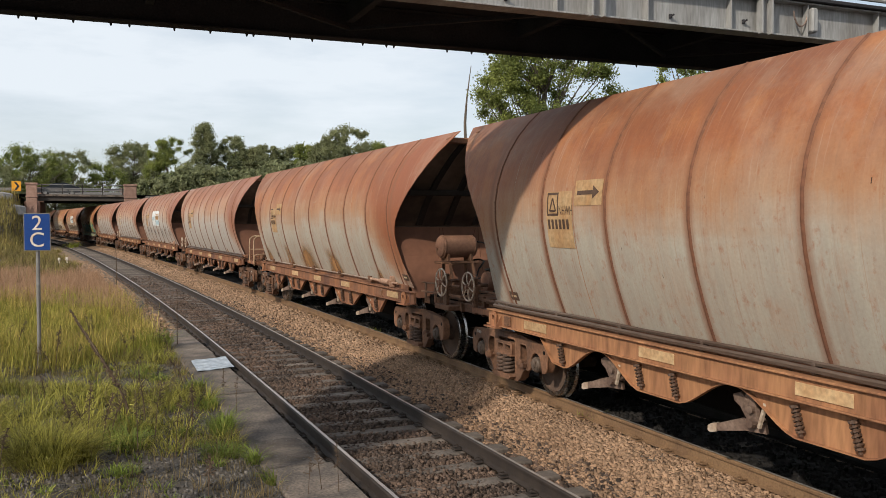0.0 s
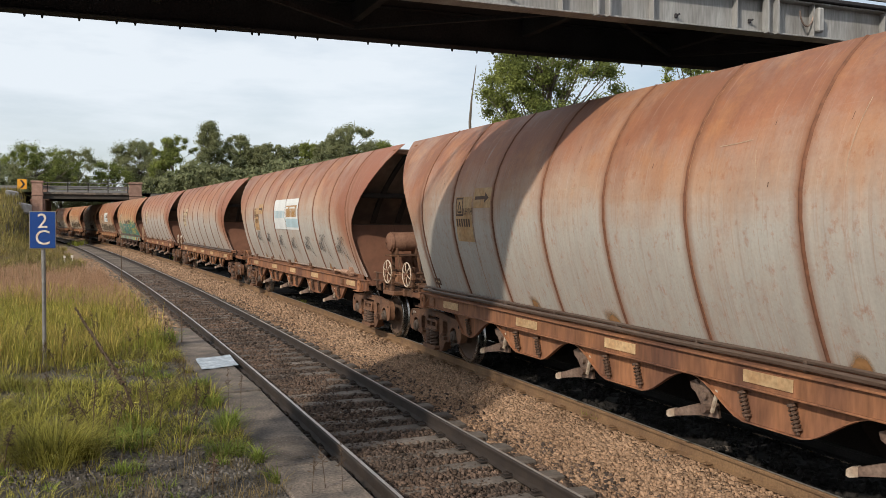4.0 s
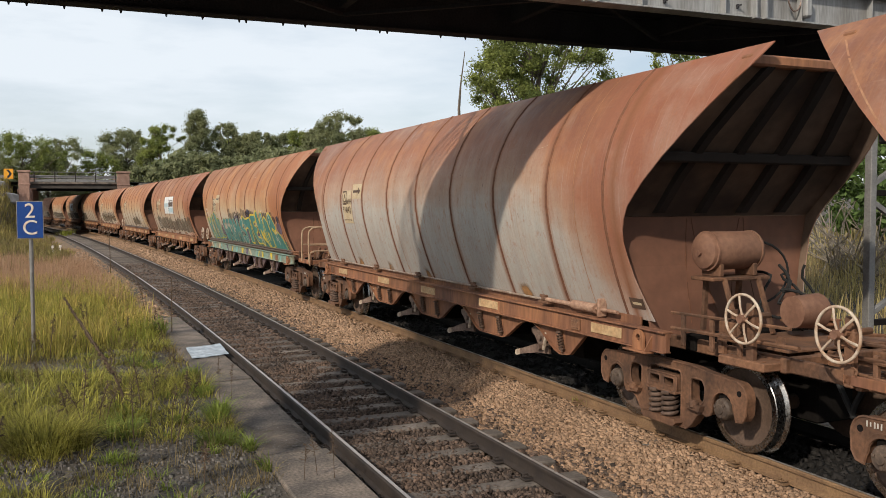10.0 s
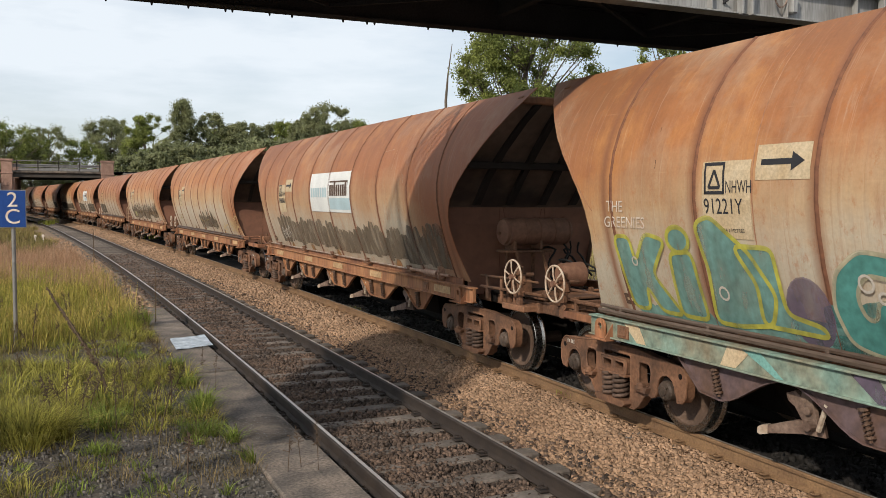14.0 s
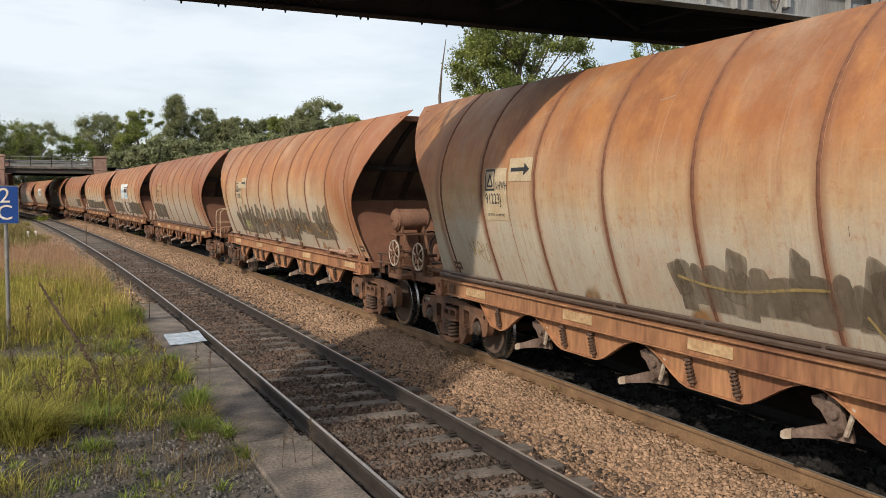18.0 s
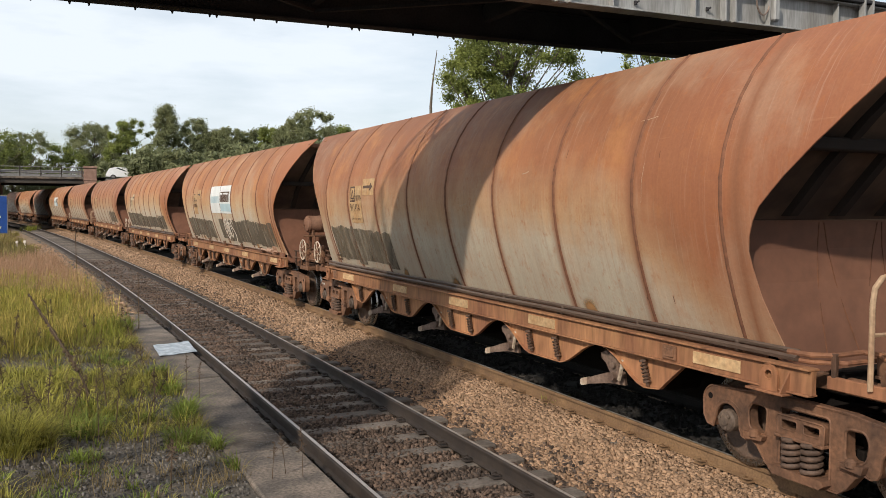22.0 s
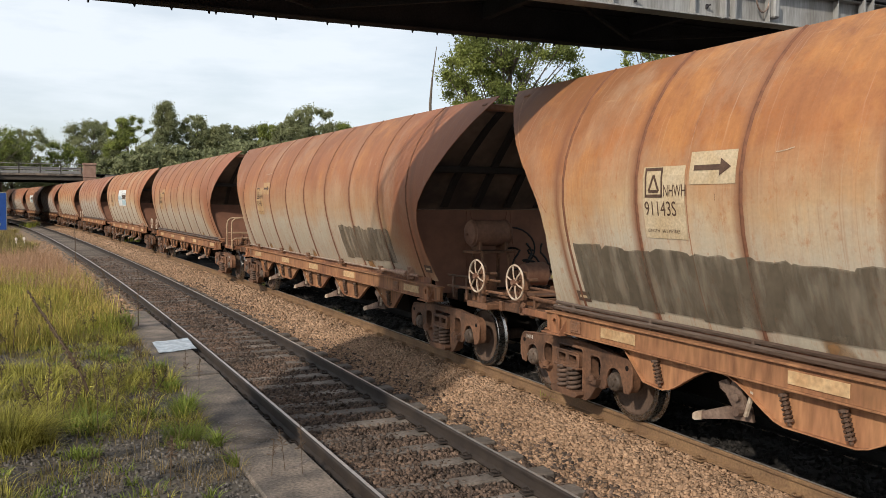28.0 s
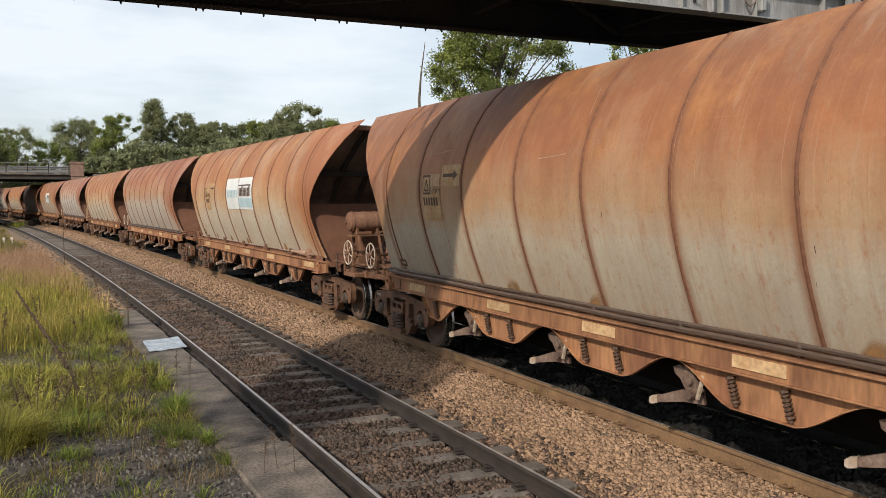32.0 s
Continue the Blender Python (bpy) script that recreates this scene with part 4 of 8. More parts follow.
grass("seed_grass", M_SEED, "pinkish seed heads over the dry grass", seed)
cl = patchy(1500, -5.5, 1.7, 7.6, 19.5, 1.5, 0.12, 0.4)
olive = [tussocks(*cl, 30, RNG.uniform(0.08, 0.24, len(cl[0])), RNG.uniform(0.08, 0.36, len(cl[0])), 0.0105, 1.45)]
cl = patchy(760, -5.0, 1.7, 10.5, 20.5, 1.1, 0.05, 2.0)
olive.append(tussocks(*cl, 46, RNG.uniform(0.08, 0.26, len(cl[0])), RNG.uniform(0.16, 0.52, len(cl[0])), 0.0115, 1.45))
olive.append(tussocks(np.array([-0.42, -0.66, -0.16, -2.1, -1.3]), np.array([9.75, 9.95, 9.9, 10.6, 12.4]), 620, np.array([0.26, 0.20, 0.16, 0.30, 0.26]), np.array([0.72, 0.62, 0.5, 0.55, 0.45]), 0.0075, 1.45))
grass("olive_grass", M_OLIVE, "olive-green arching grass tussocks in gravel", *olive)
cl = patchy(900, -5.5, 1.7, 7.8, 19.0, 1.7, -0.1, 4.1)
dry = [tussocks(*cl, 26, RNG.uniform(0.08, 0.2, len(cl[0])), RNG.uniform(0.12, 0.34, len(cl[0])), 0.006, 1.2)]
cl = patchy(420, -5.5, 1.6, 8.5, 18.5, 0.9, 0.2, 1.1)
dry.append(tussocks(*cl, 12, RNG.uniform(0.05, 0.2, len(cl[0])), RNG.uniform(0.25, 0.55, len(cl[0])), 0.0045, 0.7))
grass("dead_grass", M_DULL, "dead brown grass stems among the tussocks", *dry)
fresh = []
for x, y, n, r, h in ((1.48, 18.3, 520, 0.18, 0.66), (0.83, 19.0, 300, 0.16, 0.42), (1.50, 13.4, 300, 0.15, 0.40), (1.45, 10.75, 560, 0.17, 0.46), (1.1, 10.7, 160, 0.09, 0.26), (1.36, 9.5, 480, 0.22, 0.26), (1.60, 8.5, 320, 0.12, 0.30),
                      (0.31, 10.45, 420, 0.22, 0.34), (0.42, 11.3, 240, 0.2, 0.3), (1.62, 9.2, 220, 0.1, 0.26), (0.9, 14.7, 220, 0.2, 0.32), (0.15, 9.2, 260, 0.2, 0.2), (1.55, 12.3, 220, 0.12, 0.34)):
    for _ in range(3):
        a, q = RNG.uniform(0, 6.283), r * RNG.uniform(0.4, 1.3)
        fresh.append(tussocks(np.array([x + q * math.cos(a)]), np.array([y + q * math.sin(a)]), n // 4, np.array([r * 0.75]), np.array([h * RNG.uniform(0.65, 1.1)]), 0.0125 if h < 0.45 else 0.0095, 1.35))
cl = patchy(560, -4.5, 1.65, 7.4, 19.5, 1.3, 0.0, 5.2)
fresh.append(tussocks(*cl, 30, RNG.uniform(0.06, 0.16, len(cl[0])), RNG.uniform(0.07, 0.2, len(cl[0])), 0.011, 1.2))
grass("fresh_grass", M_FRESH, "bright green broad-bladed grass clumps by the edging", *fresh)
green = []
mx, my = keep(RNG.uniform(-8, 1.8, 16000), 16.5 + 11 * RNG.random(16000), 1.8)
green.append(blades(mx, my, RNG.uniform(0.22, 0.58, len(mx)), 0.009, 0.8))
wx_, wy_ = RNG.normal(0, 1, 90) * 0.06, RNG.normal(0, 1, 90) * 0.12
for x, y in ((6.17, 10.0), (6.15, 19.6), (6.0, 27.0), (5.2, 60.0), (-1.9, 92.0), (-1.4, 96.0)):
    k = 1.0 if y < 50 else 4.0
    weed = blades(x + wx_ * k, y + wy_ * k, RNG.uniform(0.08, 0.20, 90) * k, 0.011 * k, 1.2)
    weed[0][:, 2] += 0.22
    green.append(weed)
grass("green_grass", M_GRASS, "fresh green grass tufts in gravelly soil", *green)


# ---- dead weeds ----
def stalk(pts, r, label, spikes=60, spread=0.05, thick=0.0035):
    s = root("dry_weed", label, "weed")
    put("stem", Mesh().tube(pts, [r * (1 - 0.6 * i / (len(pts) - 1)) for i in range(len(pts))], 6).done("stem", M_TWIG), s)
    g = Mesh()
    a, b = Vector(pts[len(pts) // 3]), Vector(pts[-1])
    for i in range(spikes):
        p = a.lerp(b, i / spikes)
        d = Vector(RNG.normal(0, 1, 3)).normalized() * spread * (1 - 0.6 * i / spikes)
        g.tube([p, p + d], [thick, thick * 1.4], 4)
    put("seed_head", g.done("seed_head", M_TWIG), s)


stalk([(0.53, 11.6, -0.2), (0.30, 11.9, 0.35), (0.0, 12.3, 0.85), (-0.28, 12.7, 1.28)], 0.016, "long leaning dead weed stalk with seed knots", 110, 0.040, 0.012)
stalk([(1.62, 18.6, -0.2), (1.62, 18.6, 0.5), (1.63, 18.6, 1.02)], 0.012, "upright dead weed stalk by the edging", 50, 0.03)
stalk([(0.91, 36.5, -0.2), (0.9, 36.5, 0.9), (0.88, 36.5, 1.7)], 0.02, "upright dead weed stalk by the track", 40, 0.05)
for x, y, h, lx in ((-0.07, 10.5, 0.66, 0.05), (0.05, 10.3, 0.55, 0.16), (0.12, 10.6, 0.5, 0.24), (-0.16, 10.4, 0.5, -0.14), (-0.02, 10.7, 0.42, -0.22), (1.12, 10.9, 0.5, 0.0), 
                    (0.62, 11.3, 0.6, -0.1), (-0.9, 9.6, 0.4, 0.1), (0.95, 8.0, 0.35, 0.02), (1.35, 22.0, 0.9, -0.25), (-0.6, 16.0, 0.7, 0.1)):
    stalk([(x, y, -0.2), (x + lx * 0.5, y, h * 0.5), (x + lx, y + 0.03, h)], 0.008, "thin brown dead weed", 44, 0.075)
for x, y, h, lx in ((1.98, 7.9, 0.36, -0.06), (2.10, 7.75, 0.42, -0.02), (1.82, 7.8, 0.30, 0.03), (1.75, 11.6, 0.42, 0.02), (1.62, 11.8, 0.5, 0.0)):
    stalk([(x, y, -0.1), (x + lx * 0.5, y, h * 0.5), (x + lx, y + 0.02, h)], 0.004, "thin weed sprig growing through the edging", 22, 0.06, 0.003)
for i in range(34):
    x, y, h = RNG.uniform(-3.2, 1.5), RNG.uniform(9.2, 19.0), RNG.uniform(0.3, 0.75)
    lx = RNG.normal(0, 0.14)
    stalk([(x, y, -0.2), (x + lx * 0.4, y + 0.05, h * 0.5), (x + lx, y + RNG.normal(0, 0.1), h)], 0.006, "thin dry brown weed stem", 26, 0.085, 0.003)
fl = root("yellow_flower", "small yellow weed flower", "flower", pose(0.42, 11.4, -0.18))
put("stem", Mesh().tube([(0, 0, 0), (0.02, 0, 0.36)], 0.004, 5).done("stem", M_GRASS), fl)
put("bloom", Mesh().lathe([(0, 0.0), (0.01, 0.03), (0.02, 0.0)], 8, m=Matrix.Translation((0.02, 0, 0.36)) @ Matrix.Rotation(-math.pi / 2, 4, "Y")).done("bloom", M_YELLOW), fl)
br = root("fallen_branch", "pale fallen branch beside the track", "branch", pose(0.3, 41, -0.15))
put("limb", Mesh().tube([(-0.9, -0.6, 0.02), (-0.3, -0.1, 0.08), (0.3, 0.1, 0.10)], [0.02, 0.035, 0.04], 6).done("limb", M_BARK), br)

for x, y in ((-1.58, 50.0), (-1.22, 50.4)):
    pg = root("marker_peg", "small white painted marker peg in the rough grass", "peg", pose(x, y, -0.12))
    put("post", Mesh().box((0, 0, 0.24), (0.07, 0.05, 0.60), 0.01).done("post", M_WHITE), pg)
    put("cap", Mesh().box((0, 0, 0.58), (0.13, 0.09, 0.14), 0.02).done("cap", M_WHITE), pg)
for x, y, w_, h in ((-6.5, 93.0, 1.5, 1.0), (-7.6, 94.0, 1.2, 0.8), (-5.9, 91.5, 0.9, 0.55)):
    rk = Mesh().box((0, 0, h / 2 - 0.1), (w_, 0.9, h), 0.12)
    rk.v = [(a + 0.12 * math.sin(5 * b + a), b + 0.1 * math.sin(4 * c), c + 0.08 * math.sin(3 * a + b)) for a, b, c in rk.v]
    ob = tagged(new("boulder", rk.done("boulder", M_PALEROCK)), "pale grey boulder at the foot of the bank", "boulder")
    ob.matrix_basis = pose(x, y, float(ground_height(np.array([x]), np.array([y]))[0]), rz=20 * x)

# ---- footbridge overhead ----
SOF, BN, BF = 4.72, 8.27, 10.64
RAISED = Matrix.Translation((0, 0, -0.1437)) @ Matrix.Scale(1.058, 4)  # the true clearance over the line
fb = root("footbridge", "grey painted steel girder footbridge, underside coloured dark for its shade", "footbridge", RAISED, kind="structure")


def girder(y, m_):
    g = Mesh()
    g.box((5.8, y, SOF + 0.21), (14.8, 0.016, 0.40), 0.003)
    g.box((5.8, y, SOF + 0.01), (14.8, 0.22, 0.02), 0.004)
    g.box((5.8, y, SOF + 0.42), (14.8, 0.22, 0.02), 0.004)
    return put("girder", g.done("girder", m_), fb, label="riveted plate girder")


# the far girder gets the shade-darkened copy of the near girder's paint
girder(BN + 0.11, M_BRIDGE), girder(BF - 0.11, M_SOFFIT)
stiff = Mesh().box((0, 0, SOF + 0.215), (0.014, 0.09, 0.385), 0.003).done("stiffener", M_BRIDGE)
for i in range(9, 21):
    put("stiffener", stiff, fb, pose(-11.7 + 1.17 * i, BN + 0.055, 0))
chan = Mesh()
for d in (-0.075, 0.075):
    chan.box((d, -0.03, SOF + 0.30), (0.03, 0.10, 0.62), 0.004)
chan.box((0, 0.01, SOF + 0.30), (0.15, 0.012, 0.62), 0.003)
chan = chan.done("post_bracket", M_BRIDGE)
for i in range(2, 8):
    put("post_bracket", chan, fb, pose(-4.2 + 2.34 * i, BN + 0.02, 0))
bolts = Mesh()
for i in range(4):
    for j in range(2):
        bolts.tube([(i * 0.075, 0, j * 0.09), (i * 0.075, -0.02, j * 0.09)], 0.018, 6)
bolts.box((0.11, 0.006, 0.045), (0.36, 0.012, 0.22), 0.004)
put("splice_plate", bolts.done("splice_plate", M_BRIDGE), fb, pose(10.65, BN + 0.09, SOF + 0.17))
hoop = Mesh().tube([(0.04 - 0.11 * math.cos(a), -0.03, 0.24 - 0.20 * math.sin(a)) for a in np.linspace(0.1, 3.0, 12)], 0.012, 6)
put("conduit_loop", hoop.done("conduit_loop", M_PIPE), fb, pose(8.05, BN + 0.06, SOF + 0.10))
put("lamp_bracket", Mesh().box((0, -0.05, 0.1), (0.10, 0.10, 0.30), 0.02).done("lamp_bracket", M_BRIDGE), fb, pose(8.26, BN + 0.06, SOF + 0.12))
lug = Mesh().box((0, 0.01, 0), (0.035, 0.03, 0.05), 0.008).tube([(0, 0, 0), (0.02, -0.035, 0.015)], 0.011, 6).done("lug", M_SOFFIT)
for i in range(7):
    put("lug", lug, fb, pose(4.1 + 1.17 * i * 0.9, BN + 0.075, SOF + 0.11 + 0.03 * (i % 2)))
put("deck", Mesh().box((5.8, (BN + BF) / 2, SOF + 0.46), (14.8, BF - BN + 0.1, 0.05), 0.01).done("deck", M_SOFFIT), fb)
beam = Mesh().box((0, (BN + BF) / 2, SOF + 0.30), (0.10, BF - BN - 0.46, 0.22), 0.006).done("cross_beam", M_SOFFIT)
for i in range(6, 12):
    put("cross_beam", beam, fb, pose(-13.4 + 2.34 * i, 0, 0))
for i in range(6, 11):
    a, b = (-13.4 + 2.34 * i, BN + 0.2), (-11.06 + 2.34 * i, BF - 0.2)
    if i % 2:
        a, b = (a[0], b[1]), (b[0], a[1])
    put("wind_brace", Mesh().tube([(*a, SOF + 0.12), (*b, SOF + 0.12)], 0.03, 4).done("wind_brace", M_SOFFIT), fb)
drip = Mesh().tube([(0, 0, 0.01), (0, 0, -0.035)], [0.02, 0.008], 6).done("bolt", M_SOFFIT)
random.seed(11)
for i in range(26):
    put("bolt", drip, fb, pose(-1.6 + 0.36 * i + random.uniform(-0.2, 0.2), BF - 0.03, SOF))
# guard rails on the deck
post = Mesh().box((0, 0, 0.55), (0.07, 0.07, 1.1), 0.006).done("rail_post", M_BRIDGE)
for y in (BN + 0.06, BF - 0.06):
    for i in range(6, 12):
        put("rail_post", post, fb, pose(-13.4 + 2.34 * i, y, SOF + 0.48))
    for z in (0.10, 0.32, 0.54, 0.76, 0.98, 1.10):
        put("guard_rail", Mesh().tube([(-1.6, y, SOF + 0.48 + z), (13.2, y, SOF + 0.48 + z)], 0.022, 6).done("guard_rail", M_BRIDGE), fb)
# the approach that bends away from the line beside the grass
NEAR_RUN = [(-0.6, BN), (-1.15, 7.3), (-2.15, 6.1), (-3.3, 5.1), (-4.4, 4.2)]
FAR_RUN = [(-1.6, BF), (-2.15, 9.3), (-2.8, 8.4), (-3.7, 6.8), (-4.5, 5.3)]
g = Mesh()
for z in (SOF + 0.44, SOF + 0.49):
    g.v += [(*a, z) for a in NEAR_RUN] + [(*a, z) for a in FAR_RUN]
for i in range(4):
    for o, flip in ((0, True), (10, False)):
        q = (o + i, o + i + 1, o + 6 + i, o + 5 + i)
        g.f.append(q[::-1] if flip else q)
        g.m.append(0)
    for a in (i, 5 + i):
        g.f.append((a, a + 1, a + 11, a + 10))
        g.m.append(0)
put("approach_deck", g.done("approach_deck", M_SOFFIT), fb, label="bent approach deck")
for run in (NEAR_RUN, FAR_RUN):
    for a, b in zip(run, run[1:]):
        d = Vector((b[0] - a[0], b[1] - a[1]))
        put("approach_girder", Mesh().box((0, 0, SOF + 0.21), (d.length, 0.03, 0.42), 0.003).done("approach_girder", M_BRIDGE), fb, Matrix.Translation(((a[0] + b[0]) / 2, (a[1] + b[1]) / 2, 0)) @ Matrix.Rotation(math.atan2(d.y, d.x), 4, "Z"))
    for a in run[1:]:
        put("rail_post", post, fb, pose(*a, SOF + 0.48))
    for z in (0.10, 0.32, 0.54, 0.76, 0.98, 1.10):
        put("guard_rail", Mesh().tube([(*a, SOF + 0.48 + z) for a in run], 0.022, 6).done("guard_rail", M_BRIDGE), fb)
for a in (NEAR_RUN[-1], FAR_RUN[-1]):
    put("approach_leg", Mesh().box((0, 0, 2.5), (0.14, 0.14, 5.3), 0.01).done("approach_leg", M_BRIDGE), fb, pose(*a, 0))
# trestle under its far end
tw = root("bridge_trestle", "grey galvanised lattice trestle of the footbridge beyond the tracks", "trestle", RAISED, kind="structure")
tl = Mesh().box((0, 0, 2.35), (0.11, 0.11, 4.72), 0.008).done("leg", M_POLE)
for x, y in ((9.75, 8.6), (12.6, 8.6), (12.6, 10.4)):
    put("leg", tl, tw, pose(x, y, -0.02))
for a, b in (((9.75, 1.0), (12.6, 2.55)), ((9.75, 2.55), (12.6, 1.0)), ((9.75, 2.75), (12.6, 4.3)), ((9.75, 4.3), (12.6, 2.75))):
    put("brace", Mesh().tube([(a[0], 8.6, a[1]), (b[0], 8.6, b[1])], 0.045, 4).done("brace", M_POLE), tw)
for z in (2.65, 0.9, 4.4):
    put("cross_bar", Mesh().box((11.17, 8.6, z), (2.85, 0.08, 0.08), 0.006).done("cross_bar", M_DARK), tw)
put("tie_rod", Mesh().tube([(11.15, 8.6, 0.9), (11.2, 8.6, 2.65)], 0.012, 5).done("tie_rod", M_POLE), tw)

# ---- road bridge in the distance ----
RY0, RY1, RZ = 97.0, 110.0, 4.45
rb = root("road_bridge", "low road bridge with pink brick pillars and pipe railings", "road bridge", kind="structure")
put("deck_beam", Mesh().box((-0.8, RY0 + 0.2, RZ + 0.30), (8.4, 0.3, 0.50), 0.03).done("deck_beam", M_DECK), rb)
put("deck_beam", Mesh().box((-0.8, RY1 - 0.2, RZ + 0.30), (8.4, 0.3, 0.50), 0.03).done("deck_beam", M_DECK), rb)
put("deck", Mesh().box((-0.8, (RY0 + RY1) / 2, RZ + 0.62), (8.6, RY1 - RY0 + 0.3, 0.22), 0.03).done("deck", M_CONC), rb)
for x, w in ((-5.5, 1.0), (3.85, 1.2)):
    put("abutment", Mesh().box((x, (RY0 + RY1) / 2, 1.95), (w + 0.4, RY1 - RY0, 5.0), 0.05).done("abutment", M_BRICK), rb)
    for y in (RY0 - 0.25, RY1 + 0.25):
        pl = Mesh().box((0, 0, 2.9), (w, 0.8, 6.4), 0.03).box((0, 0, 6.2), (w + 0.16, 0.96, 0.22), 0.03).box((0, 0, 4.9), (w + 0.1, 0.9, 0.16), 0.03)
        put("pillar", pl.done("pillar", M_BRICK), rb, pose(x, y, 0), "pink brick end pillar")
for y in (RY0, RY1):
    for i in range(5):
        put("railing_post", Mesh().box((0, 0, 0.5), (0.10, 0.10, 1.05), 0.01).done("railing_post", M_DECK), rb, pose(-4.6 + 1.92 * i, y, RZ + 0.72))
    for z in (0.25, 0.62, 1.0):
        put("railing_bar", Mesh().tube([(-5.0, y, RZ + 0.72 + z), (3.3, y, RZ + 0.72 + z)], 0.035, 6).done("railing_bar", M_POLE), rb)
    put("crash_barrier", Mesh().box((-0.8, y + (0.4 if y == RY0 else -0.4), RZ + 1.25), (8.6, 0.06, 0.30), 0.02).done("crash_barrier", M_POLE), rb)
road = new("road", Mesh().box((-0.8, (RY0 + RY1) / 2, RZ + 0.75), (520, RY1 - RY0 - 1.2, 0.04), 0.01).done("road", M_ROAD))
tagged(road, "asphalt road crossing the railway on the bridge", "road", kind="structure")
gr = root("roadside_barrier", "pale steel roadside barrier with an orange chevron board", "barrier")
put("barrier_rail", Mesh().box((-31.5, RY0 + 0.3, RZ + 1.2), (50, 0.06, 0.30), 0.02).done("barrier_rail", M_POLE), gr)
for i in range(12):
    put("barrier_post", Mesh().box((0, 0, 0.0), (0.12, 0.12, 1.4), 0.01).done("barrier_post", M_POLE), gr, pose(-7.5 - 2 * i, RY0 + 0.4, RZ + 0.70))
ch = Mesh().box((0, 0, 0), (0.85, 0.04, 1.0), 0.01)
ch.add([(-0.2, -0.026, 0.4), (0.02, -0.026, 0.4), (0.3, -0.026, 0), (0.08, -0.026, 0)], [(0, 1, 2, 3)], 1)
ch.add([(-0.2, -0.026, -0.4), (0.02, -0.026, -0.4), (0.3, -0.026, 0), (0.08, -0.026, 0)], [(0, 1, 2, 3)], 1)
put("chevron_board", ch.done("chevron_board", M_CHEV, M_INK), gr, pose(-6.9, RY0 - 0.1, RZ + 1.5))


# ---- cars on the bridge ----
def car(paint, label, hatch=False):
    c = root("car", label, "car")
    prof = [(-2.15, 0.35), (-2.18, 0.62), (-2.05, 0.80), (-1.25, 0.92), (-0.55, 1.36), (0.75, 1.42), (1.55, 1.05), (2.05, 0.98), (2.15, 0.60), (2.12, 0.35)]
    if hatch:
        prof = [(x * 0.88, z * 1.03) for x, z in prof[:5] + [(0.95, 1.42), (1.70, 1.26), (1.95, 0.92)] + prof[8:]]
    g = Mesh()
    rows = [[(x, y * (1 if z < 1.0 else 0.86), z) for x, z in prof] for y in (-0.84, -0.80, 0.80, 0.84)]
    rows[0] = [(x * 0.99, y, z * 0.985 + 0.01) for x, y, z in rows[0]]
    rows[3] = [(x * 0.99, y, z * 0.985 + 0.01) for x, y, z in rows[3]]
    g.sheet(rows)
    k = len(prof)
    g.add(rows[0], [tuple(range(k))]), g.add(rows[3], [tuple(range(k))[::-1]])
    g.add([rows[0][0], rows[0][-1], rows[3][-1], rows[3][0]], [(0, 1, 2, 3)])
    put("body", g.done("body", paint, smooth=40), c)
    for y in (-0.85, 0.85):
        s_ = 1 if y > 0 else -1
        w = Mesh().add([(-1.05, y * 0.905 + s_ * 0.01, 0.96), (1.35, y * 0.905 + s_ * 0.01, 1.0), (0.72, y * 0.86 + s_ * 0.012, 1.36), (-0.5, y * 0.86 + s_ * 0.012, 1.31)], [(0, 1, 2, 3)])
        put("side_window", w.done("side_window", M_GLASS), c)
        for x in ((-1.18, 1.15) if hatch else (-1.35, 1.30)):
            tyre = Mesh().lathe([(-0.1, 0.0), (-0.1, 0.30), (0.1, 0.30), (0.1, 0.0)], 16, m=Matrix.Rotation(math.pi / 2, 4, "Z"))
            wh = put("wheel", tyre.done("wheel", M_RUBBER), c, pose(x, y * 0.92, 0.30))
            put("rim", Mesh().lathe([(s_ * 0.105, 0.0), (s_ * 0.105, 0.19), (s_ * 0.09, 0.20)], 12, m=Matrix.Rotation(math.pi / 2, 4, "Z")).done("rim", M_POLE), wh)
    return c


car_dark = car(M_CAR, "dark grey sedan driving over the road bridge")
car_white = car(M_CARW, "white hatchback driving over the road bridge", True)

# ---- car stop sign ----
def letters(txt, size, mat_, depth=0.004):
    """Text as a mesh in the x-z plane, facing -y, centred."""
    cu = bpy.data.curves.new("text", "FONT")
    cu.body, cu.size, cu.extrude, cu.align_x, cu.align_y = txt, size, depth, "CENTER", "CENTER"
    tmp = bpy.data.objects.new("text", cu)
    me = bpy.data.meshes.new_from_object(tmp)
    bpy.data.objects.remove(tmp)
    me.transform(Matrix.Rotation(math.pi / 2, 4, "X"))
    me.materials.clear()
    me.materials.append(mat_)
    return me


sg = root("car_stop_sign", "blue car stop sign with white 2 and C", "railway sign", pose(-0.87, 16.65, 0, 0, 0, -6))
put("pole", Mesh().tube([(0, 0.045, -0.3), (0, 0.045, 2.58)], 0.034, 12).done("pole", M_POLE), sg, label="dull galvanised pole")
put("board", Mesh().box((0, 0, 2.28), (0.43, 0.012, 0.65), 0.004).done("board", M_POLE), sg)
put("face", Mesh().box((0, -0.008, 2.28), (0.405, 0.006, 0.625), 0.002).done("face", M_SIGN), sg, label="blue sign face")
put("letter", letters("2", 0.36, M_WHITE), sg, pose(0.0, -0.013, 2.425))
put("letter", letters("C", 0.36, M_WHITE), sg, pose(0.0, -0.013, 2.135))
